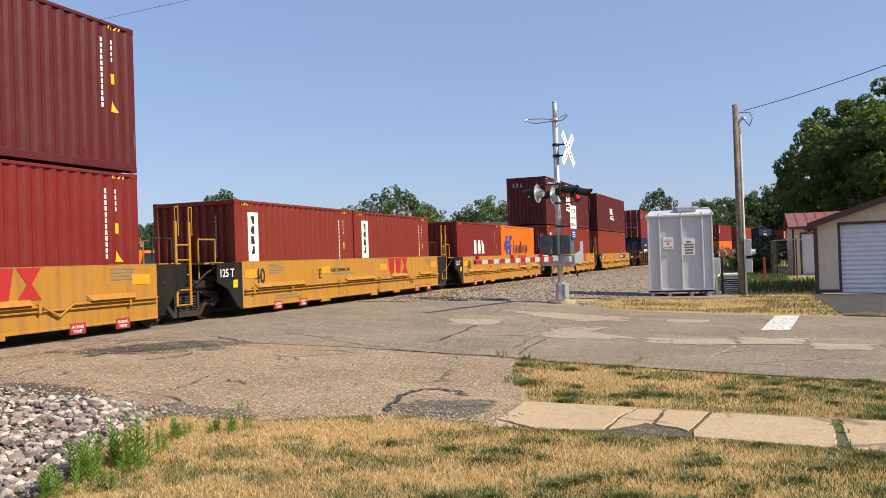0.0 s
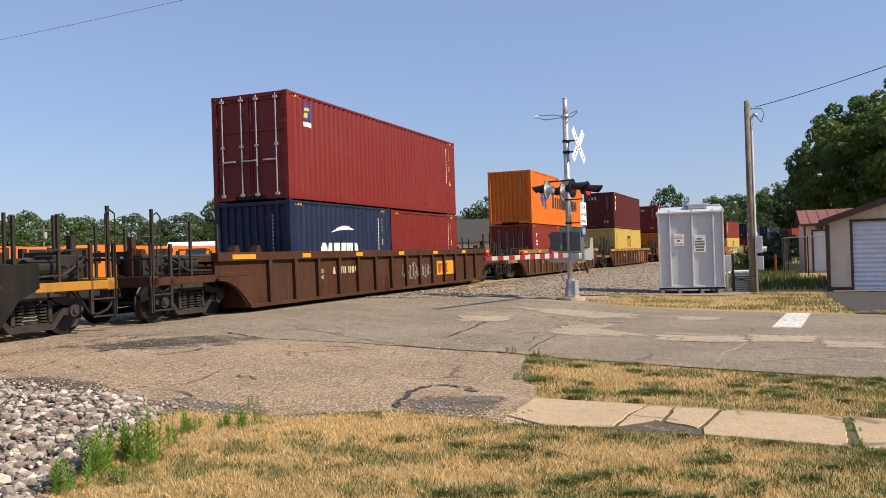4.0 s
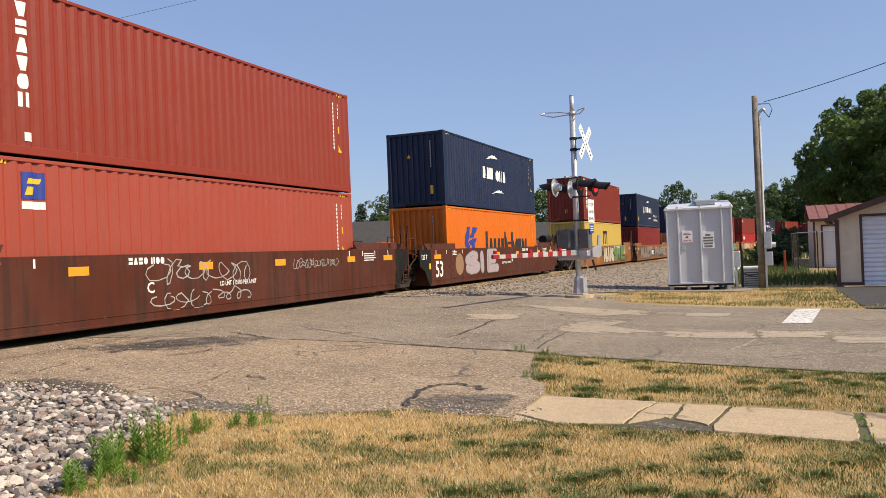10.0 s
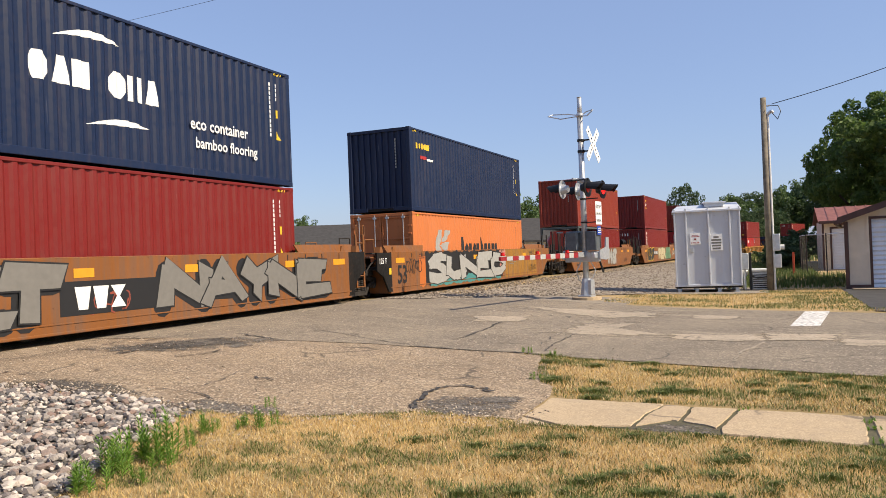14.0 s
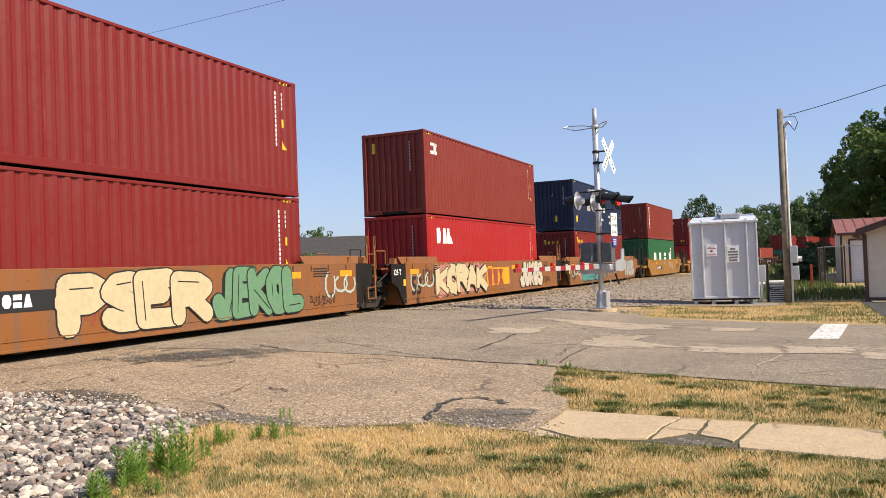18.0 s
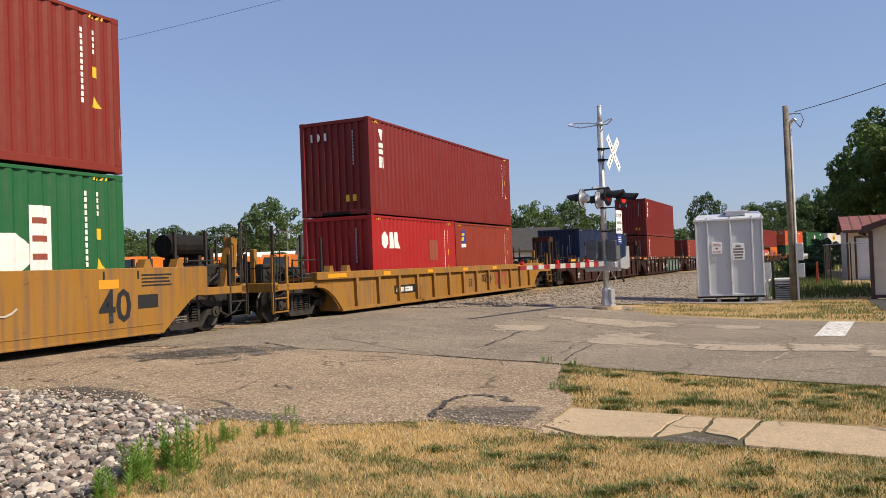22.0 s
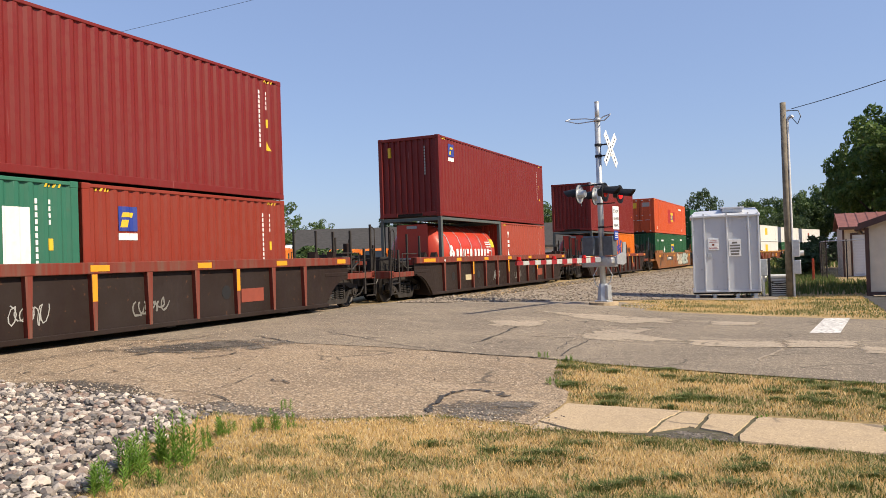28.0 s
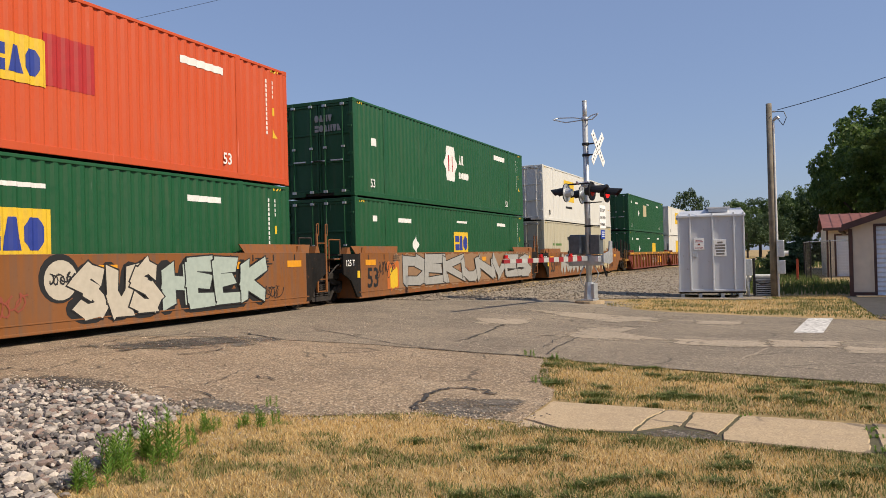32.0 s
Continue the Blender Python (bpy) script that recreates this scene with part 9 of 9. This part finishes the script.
def storage_shed():
    root = thing("storage_shed", "tan storage shed with rusty red roof and roller door", "shed", pose(48.5, -0.5, -0.32))
    part("front_wall", ribs_wall(0.0, -2.15, -2.55, 0.0, lambda y: 2.75), SIDING, root)
    part("front_wall", ribs_wall(0.0, -4.7, -8.0, 0.0, lambda y: 2.75), SIDING, root)
    part("front_wall", ribs_wall(0.0, -2.55, -4.7, 2.3, lambda y: 2.75), SIDING, root)
    part("side_wall", M().box(0.0, 6.0, -2.2, -2.15, 0.0, 2.75), SIDING, root)
    part("side_wall", M().box(0.0, 6.0, -8.05, -8.0, 0.0, 2.75), SIDING, root)
    part("back_wall", M().box(5.95, 6.0, -8.0, -2.2, 0.0, 2.75), SIDING, root)
    for x0, x1 in ((-0.4, 3.0), (6.4, 3.0)):
        part("roof", M().add([(x0, -8.3, 2.7), (x0, -1.94, 2.7), (x1, -1.94, 3.6), (x1, -8.3, 3.6), (x0, -8.3, 2.62), (x0, -1.94, 2.62), (x1, -1.94, 3.52), (x1, -8.3, 3.52)],
                             [(0, 3, 2, 1), (4, 5, 6, 7), (0, 1, 5, 4), (1, 2, 6, 5), (3, 0, 4, 7)]), RED_ROOF, root)
    for i in range(12):
        y1 = -8.3 + (i + 1) * 0.53
        part("roof_rib", M().add([(-0.42, y1 - 0.03, 2.72), (-0.42, y1 + 0.02, 2.72), (3.0, y1 + 0.02, 3.64), (3.0, y1 - 0.03, 3.64)], [(0, 3, 2, 1)]), RED_ROOF, root)
    part("fascia", M().box(-0.44, -0.4, -8.3, -1.95, 2.58, 2.74, 0.01), TRIM, root)
    part("corner_trim", M().box(-0.04, 0.05, -2.22, -2.12, 0.0, 2.7, 0.01), TRIM, root)
    door = part("roller_door", M().box(0.04, 0.07, -4.7, -2.6, 0.0, 2.3), ROLLUP, root, "white roller door, closed")
    for i in range(15):
        part("door_slat", M().box(0.02, 0.05, -4.68, -2.62, i * 0.153, i * 0.153 + 0.10, 0.01), ROLLUP, door)
    part("door_frame", M().box(-0.03, 0.04, -2.6, -2.5, 0.0, 2.4).box(-0.03, 0.04, -4.8, -4.7, 0.0, 2.4).box(-0.03, 0.04, -4.7, -2.6, 2.3, 2.4), TRIM, root)
    part("sill", M().box(-0.2, 0.0, -5.0, -2.3, 0.0, 0.08), CONCRETE, root)


storage_shed()


def chain_fence():
    root = thing("chain_fence", "dark chain-link fence with leaning gate beside the shed", "fence", pose(0, 0, -0.3))
    posts = [(40.0, -3.3), (41.5, -2.4), (43.0, -1.6), (46.0, -1.5), (49.0, -1.5)]
    for x, y in posts:
        part("post", M().cyl((x, y, -0.1), (x, y, 2.0), 0.03, 8), BLACK, root)
    for (a, b), (c, d) in zip(posts, posts[1:]):
        part("top_rail", M().cyl((a, b, 1.95), (c, d, 1.95), 0.022, 6), GALV, root)
        mesh = M()
        n = int(math.hypot(c - a, d - b) / 0.14)
        for i in range(-14, n):
            for dirn in (1, -1):
                q0, q1 = i / n, (i + 14) / n
                z0, z1 = (0.05, 1.95) if dirn > 0 else (1.95, 0.05)
                if q0 < 0:
                    z0, q0 = z0 + (z1 - z0) * (-q0) / (q1 - q0), 0.0
                if q1 > 1:
                    z1, q1 = z1 - (z1 - z0) * (q1 - 1) / (q1 - q0), 1.0
                if q1 > q0:
                    mesh.cyl((a + (c - a) * q0, b + (d - b) * q0, z0), (a + (c - a) * q1, b + (d - b) * q1, z1), 0.0022, 3)
        tagged(part("wire_mesh", mesh, STEEL, root), kind="stuff")
    mark = thing("marker_post", "orange-red marker post in tall weeds", "post", pose(41.0, -0.95, -0.3))
    part("stake", M().box(-0.05, 0.05, -0.05, 0.05, -0.1, 1.15, 0.01), plain("orange_red_plastic", (0.407, 0.0592, 0.0222), 0.6, 0, 0.1, 5, 0.1), mark)


chain_fence()

# ---- trees ----
BARK = plain("tree_bark", (0.10, 0.075, 0.055), 0.95, 0, 0.35, 4, 0.8)
# greens turned bluish and low in contrast: distance haze put into the leaf colour
LEAF = leafy("hazed_tree_leaves", (0.042, 0.080, 0.030), (0.060, 0.106, 0.040), (0.090, 0.138, 0.056), 0.4)
LEAF_LIGHT = leafy("sunny_leaves", (0.055, 0.102, 0.028), (0.080, 0.140, 0.038), (0.115, 0.172, 0.055), 0.35)
LEAF_DARK = leafy("dark_leaves", (0.0638, 0.1185, 0.0255), (0.1003, 0.1732, 0.0383), (0.155, 0.2325, 0.0547), 0.5)
NEEDLE = leafy("spruce_needles", (0.022, 0.044, 0.0264), (0.0352, 0.066, 0.0396), (0.0528, 0.088, 0.0528), 0.1)
CROWNS = {}


def crown_mesh(key, n, leaf, material, spread=1.0, conifer=False):
    """Leaves in many clumps, in a space one unit high and wide."""
    if key in CROWNS:
        return CROWNS[key]
    rng = np.random.default_rng(sum(ord(c) for c in str(key)))
    clumps = []
    count = 60 if conifer else 170
    for i in range(count):
        if conifer:
            z = 0.08 + 0.9 * (i / count)
            r = 0.20 * (1 - z) + 0.01
            a = i * 2.4
            clumps.append((r * math.cos(a), r * math.sin(a), z, 0.05 + 0.10 * (1 - z)))
        else:
            while True:
                p = rng.uniform(-1, 1, 3)
                d = np.linalg.norm(p * (1, 1, 1))
                if rng.uniform(0.1, 0.95) < d < 1:
                    break
            top = 0.60 + p[2] * 0.36
            wide = 0.5 * spread * (1.0 - 0.35 * max(0, p[2]) ** 2) * (1 + 0.18 * math.sin(3 * math.atan2(p[1], p[0]) + p[2] * 4))
            clumps.append((p[0] * wide, p[1] * wide, top + rng.uniform(-0.03, 0.03), rng.uniform(0.04, 0.085)))
    c = np.array(clumps)
    w = c[:, 3] ** 2
    pick = rng.choice(len(c), n, p=w / w.sum())
    dirs = rng.normal(size=(n, 3))
    dirs /= np.linalg.norm(dirs, axis=1)[:, None]
    rad = rng.uniform(0.45, 1.0, n) ** 0.5
    pos = c[pick, :3] + dirs * (c[pick, 3] * rad)[:, None] * np.array((1.0, 1.0, 0.75))
    nrm = dirs * 0.6 + rng.normal(size=(n, 3)) * 0.6 + np.array((0, 0, 0.35))
    nrm /= np.linalg.norm(nrm, axis=1)[:, None]
    t1 = np.cross(nrm, rng.normal(size=(n, 3)))
    t1 /= np.linalg.norm(t1, axis=1)[:, None] + 1e-9
    t2 = np.cross(nrm, t1)
    s = (leaf * rng.uniform(0.6, 1.3, n))[:, None]
    v = np.stack([pos - t1 * s, pos + t2 * s * 0.55, pos + t1 * s, pos - t2 * s * 0.55], 1).reshape(-1, 3)
    f = (np.arange(n) * 4)[:, None] + np.arange(4)[None]
    me = bpy.data.meshes.new("crown")
    me.from_pydata(v.tolist(), [], f.tolist())
    me.materials.append(material)
    me.update()
    CROWNS[key] = me
    return me


def tree(az, dist, h, w, key, n, leaf, material, label, group="trees behind the railway", turn=0.0, conifer=False):
    """A tree at a bearing (degrees to the left of the x axis) and distance from the camera."""
    x, y = dist * math.cos(radians(az)), dist * math.sin(radians(az))
    root = thing("conifer_tree" if conifer else "tree", label, "tree", pose(x, y, level(x, y) - 0.1, 0, 0, turn), group)
    tk = ("trunk", conifer)
    if tk not in CROWNS:
        m = M().cyl((0, 0, 0), (0.0, 0.01, 0.3), 0.035, 8, 0.025).cyl((0, 0.01, 0.3), (0.02, 0, 0.9 if conifer else 0.62), 0.025, 8, 0.008)
        if not conifer:
            for i in range(9):
                a, z = i * 2.3, 0.24 + i * 0.035
                m.cyl((0, 0, z), (0.30 * math.cos(a), 0.30 * math.sin(a), z + 0.22), 0.013, 6, 0.003)
        CROWNS[tk] = m.mesh("trunk", BARK)
    t = part("trunk", CROWNS[tk], BARK, root)
    c = part("crown", crown_mesh(key, n, leaf, material, 1.0, conifer), material, root)
    t.scale = (min(w, h * 0.8), min(w, h * 0.8), h)
    c.scale = (w, w, h)
    return root


rt = random.Random(77)
tree(-8.8, 68, 14.0, 13.8, "big_a", 42000, 0.0115, LEAF_DARK, "large dark green broadleaf tree behind the garage")
tree(-5.0, 74, 12.4, 7.6, "big_b", 26000, 0.016, LEAF_DARK, "dark green broadleaf tree behind the garage", turn=40)
tree(-12.2, 62, 13.2, 14.5, "big_b", 26000, 0.016, LEAF_DARK, "dark green broadleaf tree behind the garage", turn=100)
tree(5.35, 215, 18.5, 10.5, "far_a", 7000, 0.020, LEAF, "lone green tree beyond the bend of the track")
for az, dist, h, w in ((2.3, 235, 16.0, 15), (0.9, 245, 17.5, 18), (-0.6, 250, 19.0, 18), (-1.9, 255, 20.5, 18), (-3.3, 250, 22, 20), (3.4, 262, 14.0, 13), (0.2, 215, 12.0, 11), (-5.0, 240, 22, 20), (1.7, 210, 10, 10), (4.5, 270, 12, 14), (-6.8, 230, 22, 20), (-8.8, 225, 22, 20), (-11, 215, 22, 20), (-13.5, 200, 20, 18), (7.0, 280, 12, 15), (8.3, 275, 13, 15)):
    tree(az, dist, h, w, rt.choice(("far_a", "far_b", "far_c")), 7000, 0.020, rt.choice((LEAF, LEAF_LIGHT, LEAF_LIGHT)), "green broadleaf tree in the wood beyond the bend", "wood beyond the bend", rt.uniform(0, 360))
for az, dist, h, w in ((35.9, 132, 13.6, 11.5), (32.4, 140, 9.5, 9), (24.2, 135, 14.0, 13.5), (21.8, 140, 11.5, 10), (19.3, 150, 9.5, 10), (17.4, 150, 13.2, 12), (14.8, 160, 14.0, 13), (12.9, 165, 11, 11), (11.2, 175, 10, 12), (9.6, 200, 10.5, 12), (26.2, 170, 11, 10), (29.3, 175, 9, 10), (18.0, 180, 12, 12), (36.5, 190, 11.5, 12)):
    tree(az, dist, h, w, rt.choice(("far_a", "far_b", "far_c")), 7000, 0.020, rt.choice((LEAF, LEAF, LEAF_LIGHT)), "green broadleaf tree beyond the yard", "trees beyond the yard", rt.uniform(0, 360))
az = 37.5
while az < 62:
    dist = rt.uniform(165, 215)
    tree(az, dist, dist * rt.uniform(0.058, 0.074), rt.uniform(12, 17), rt.choice(("far_a", "far_b", "far_c")), 7000, 0.020, rt.choice((LEAF, LEAF_DARK, LEAF)), "dark green broadleaf tree of the far wood", "far wood beyond the yard", rt.uniform(0, 360))
    az += rt.uniform(1.6, 2.4)
for az, dist, h, w in ((52.6, 118, 8.6, 11), (50.2, 125, 8.0, 10), (44.8, 128, 6.8, 10), (47.5, 140, 6.0, 9), (55.5, 110, 8.5, 11)):
    tree(az, dist, h, w, rt.choice(("far_b", "far_c")), 7000, 0.020, LEAF_LIGHT, "light green broadleaf tree at the yard's edge", "trees at the yard's edge", rt.uniform(0, 360))
for az, h in ((27.6, 9.6), (26.7, 8.2), (28.3, 6.5)):
    tree(az, 118, h, h * 0.95, "spruce", 5000, 0.022, NEEDLE, "blue-green spruce beyond the yard", "spruces beyond the yard", conifer=True)
for az in [62 + i * 5.0 for i in range(24)] + [-18 - i * 6.0 for i in range(26)]:
    tree(az, rt.uniform(170, 230), rt.uniform(11, 15), rt.uniform(13, 18), rt.choice(("far_a", "far_b", "far_c")), 7000, 0.020, LEAF, "green broadleaf tree of the surrounding wood", "surrounding wood", rt.uniform(0, 360))
# shrubs among the weeds by the shed
for x, y, h, w in ((52.0, -0.6, 1.6, 2.4), (56.0, -0.4, 1.8, 2.6), (60, -1.2, 2.2, 3.2), (70, -2, 3, 4)):
    r = thing("shrub", "dark green shrub in the tall weeds", "shrub", pose(x, y, level(x, y) - 0.1 * h, 0, 0, x * 40), "shrubs by the shed")
    c = part("crown", crown_mesh("bush", 2600, 0.05, LEAF), LEAF, r)
    c.scale = (w, w, h)
    part("stems", M().cyl((0, 0, 0), (0.1, 0, h * 0.5), 0.03, 5).cyl((0, 0, 0), (-0.15, 0.1, h * 0.5), 0.025, 5).cyl((0, 0, 0), (0.0, -0.15, h * 0.5), 0.025, 5), BARK, r)
for az, dist, h, w in ((35.6, 62, 3.2, 4.0), (31.0, 60, 2.8, 3.5), (33.0, 70, 3.4, 4.5)):
    x, y = dist * math.cos(radians(az)), dist * math.sin(radians(az))
    r = thing("shrub", "light green shrub beside the van yard", "shrub", pose(x, y, level(x, y) - 0.3, 0, 0, az * 50), "shrubs by the yard")
    c = part("crown", crown_mesh("bush_light", 2600, 0.05, LEAF_LIGHT), LEAF_LIGHT, r)
    c.scale = (w, w, h)
    part("stems", M().cyl((0, 0, 0), (0.1, 0, h * 0.5), 0.04, 5).cyl((0, 0, 0), (-0.15, 0.1, h * 0.5), 0.035, 5), BARK, r)

# ---- the yard beyond the track ----
VAN = paint("van_orange", (0.6542, 0.1693, 0.0154), 0.3, wear=0.05, fade=0.1)
GLASS = plain("dark_glass", (0.02, 0.025, 0.03), 0.08, 0.0, 0.1, 2, 0.0)
setting("yard", sheet(lambda y: -10.0, lambda y: 80.0, 24.0, 75.0, 30, 40, 0.01), GREY_GRAVEL, "gravel yard with parked vans")


def van(x, y, turn):
    root = thing("van", "orange high-roofed delivery van parked in the yard", "van", pose(x, y, level(x, y), 0, 0, turn), "orange vans in the yard")
    side = [(-2.6, 0.4), (-2.62, 1.6), (-2.5, 2.35), (-2.3, 2.45), (1.0, 2.45), (1.35, 2.3), (2.05, 1.35), (2.75, 1.15), (2.9, 0.9), (2.9, 0.4)][::-1]
    part("body", M().prism(side, -0.95, 0.95), VAN, root)
    for sy in (-1, 1):
        y0, y1 = sorted((sy * 0.95, sy * 0.965))
        part("side_window", M().prism([(0.75, 1.4), (1.75, 1.4), (1.3, 2.1), (0.75, 2.1)], y0, y1), GLASS, root)
        part("sill_trim", M().box(-2.5, 2.6, y0, y1, 0.45, 0.6), BLACK, root)
    part("windscreen", M().add([(1.38, -0.8, 2.27), (1.38, 0.8, 2.27), (2.08, 0.85, 1.37), (2.08, -0.85, 1.37), (1.36, -0.8, 2.24), (1.36, 0.8, 2.24), (2.05, 0.85, 1.35), (2.05, -0.85, 1.35)], [(0, 3, 2, 1), (4, 5, 6, 7), (0, 1, 5, 4), (2, 3, 7, 6)]), GLASS, root)
    part("bumper", M().box(2.8, 2.98, -0.9, 0.9, 0.35, 0.65, 0.04), BLACK, root)
    for sy in (-1, 1):
        part("headlight", M().box(2.7, 2.88, sy * 0.7 - 0.15, sy * 0.7 + 0.15, 0.85, 1.02, 0.03), AC, root)
        for x0 in (-1.7, 1.75):
            wheel = part("wheel", M().cyl((x0, sy * 0.75, 0.34), (x0, sy * 0.97, 0.34), 0.34, 18), BLACK, root)
            part("rim", M().cyl((x0, sy * 0.97, 0.34), (x0, sy * 0.98, 0.34), 0.2, 12), GALV, wheel)


for az, dist, turn in ((53.4, 50, 185), (50.9, 49, 185), (48.0, 52, 186), (45.2, 50, 180), (42.6, 54, 182), (40.4, 56, 184), (38.2, 58, 182), (35.4, 54, 188), (30.6, 62, 182), (28.4, 63, 182), (26.4, 64, 182), (24.2, 66, 180), (55.8, 51, 184)):
    van(dist * math.cos(radians(az)), dist * math.sin(radians(az)), turn + 20)
WHITE_WALL = plain("white_painted_wall", (0.70, 0.70, 0.69), 0.6, 0, 0.06, 1, 0.1)
SHINGLE = plain("dark_shingles", (0.0407, 0.0385, 0.037), 0.9, 0, 0.25, 3, 0.5)


def long_building(az, dist, length, wall_h, roof_h, turn, roof_material, label):
    x, y = dist * math.cos(radians(az)), dist * math.sin(radians(az))
    root = thing("building", label, "building", pose(x, y, level(x, y) - 0.1, 0, 0, turn))
    a, d = length / 2, 5.0
    for yy in (-d, d):
        part("wall", M().box(-a, a, yy - 0.1, yy + 0.1, 0, wall_h), WHITE_WALL, root)
    for xx in (-a, a):
        part("wall", M().prism([(-d, 0), (d, 0), (d, wall_h), (0, roof_h - 0.1), (-d, wall_h)], xx - 0.1, xx + 0.1), WHITE_WALL, root).matrix_basis = pose(xx, 0, 0, 0, 0, 90) @ pose(0, -xx, 0)
    for s in (-1, 1):
        part("roof", M().add([(-a - 0.4, s * (d + 0.5), wall_h - 0.1), (a + 0.4, s * (d + 0.5), wall_h - 0.1), (a + 0.4, 0, roof_h), (-a - 0.4, 0, roof_h), (-a - 0.4, s * (d + 0.5), wall_h + 0.1), (a + 0.4, s * (d + 0.5), wall_h + 0.1), (a + 0.4, 0, roof_h + 0.2), (-a - 0.4, 0, roof_h + 0.2)],
                             [(0, 1, 2, 3), (7, 6, 5, 4), (0, 4, 5, 1), (0, 3, 7, 4), (1, 5, 6, 2)]), roof_material, root)
    for i in range(int(length / 5)):
        xx = -a + 2.5 + i * 5
        w = part("window", M().box(xx - 0.6, xx + 0.6, -d - 0.13, -d - 0.09, 1.0, 2.0), GLASS, root)
        part("window_frame", M().box(xx - 0.68, xx + 0.68, -d - 0.15, -d - 0.12, 0.92, 1.0).box(xx - 0.68, xx + 0.68, -d - 0.15, -d - 0.12, 2.0, 2.08), AC, w)


long_building(24.6, 82, 26, 2.6, 4.9, -62, SHINGLE, "low white building with a dark shingle roof")
long_building(15.0, 105, 22, 2.8, 5.0, -70, SHINGLE, "low white building with a dark roof beyond the track")
long_building(33.2, 92, 22, 2.6, 3.6, -55, WHITE_WALL, "low white storage building beyond the yard")
long_building(37.2, 150, 16, 3.0, 5.2, -50, SHINGLE, "distant low house with a grey roof")


def far_pole(az, dist, h):
    x, y = dist * math.cos(radians(az)), dist * math.sin(radians(az))
    root = thing("utility_pole", "distant wooden utility pole with crossarm", "pole", pose(x, y, level(x, y), 0, 0, az), "distant utility poles")
    part("shaft", M().cyl((0, 0, 0), (0, 0, h), 0.15, 8, 0.11), WOOD, root)
    part("crossarm", M().box(-0.06, 0.06, -1.2, 1.2, h - 0.6, h - 0.48), WOOD, root)
    part("transformer", M().cyl((-0.3, -0.2, h - 1.6), (-0.3, -0.2, h - 0.8), 0.22, 10), GALV, root)
    return Vector((x, y, level(x, y) + h - 0.5))


tops = [far_pole(*q) for q in ((47.9, 112, 6.6), (39.0, 118, 7.4), (34.8, 122, 8.0), (23.0, 112, 8.8), (41.4, 140, 6.6))]
wire("distant_wire", tops[0], tops[1], 0.5, 0.03, "distant overhead wire between poles")
wire("distant_wire", tops[1], tops[2], 0.4, 0.03, "distant overhead wire between poles")


def radio_mast():
    dist, az = 100.0, 51.95
    x, y = dist * math.cos(radians(az)), dist * math.sin(radians(az))
    root = thing("radio_mast", "tall slim radio mast in red and white bands", "radio mast", pose(x, y, level(x, y)))
    red, white = plain("mast_red_paint", (0.62, 0.05, 0.03), 0.5, 0, 0.1, 1, 0), plain("mast_white_paint", (0.78, 0.78, 0.76), 0.5, 0, 0.05, 1, 0)
    band = 9.45
    z = -2.0
    for i in range(7):
        r = 0.34 - 0.025 * i
        part("mast_section", M().cyl((0, 0, max(0, z)), (0, 0, z + band), r, 10, r - 0.03), red if i % 2 == 0 else white, root)
        z += band
    for s in (-1, 1):
        part("beacon_arm", M().cyl((0, 0, 25.3), (s * 0.75, s * -0.8, 25.5), 0.05, 6), STEEL, root)
        part("beacon", M().cyl((s * 0.75, s * -0.8, 25.4), (s * 0.95, s * -1.0, 25.7), 0.28, 8, 0.2), STEEL, root)


radio_mast()


def motions():
    """The train rolls by: cars and containers along the line, wheels turning as they pass."""
    def place(s, dz):
        x, y, z, h = line_at(s)
        return Matrix.LocRotScale((x, y, z + dz), Euler((0, 0, h)), None)
    steps = [i * 0.5 for i in range(65)]
    extra = [c + d for c in (9.0, 23.0, 28.0) for d in (-0.9, 0.9)]
    for ob, at, dz in HAULED:
        rows = []
        for t in sorted(steps + extra):
            if at - ran(t) > -40 or t in (0.0, 32.0) or t % 4 == 0:
                rows.append((t, place(at - ran(t), dz)))
        walk(ob, rows)
    for w, at in ALL_WHEELS:
        rows, home = [], w.location.copy()
        n0 = n1 = None
        for i in range(961):
            s = at - ran(i / 30)
            if -6 < s < 62:
                n0, n1 = (i if n0 is None else n0), i
        spin = lambda i: Matrix.LocRotScale(home, Euler((0, -(ran(i / 30) % (2 * math.pi * WHEEL_R)) / WHEEL_R, 0)), None)
        if n0 is None:
            continue
        if n0 > 0:
            rows.append((0.0, spin(n0)))
        rows += [(i / 30, spin(i)) for i in range(n0, n1 + 1)]
        if n1 < 960:
            rows.append((32.0, spin(n1)))
        walk(w, rows)


motions()
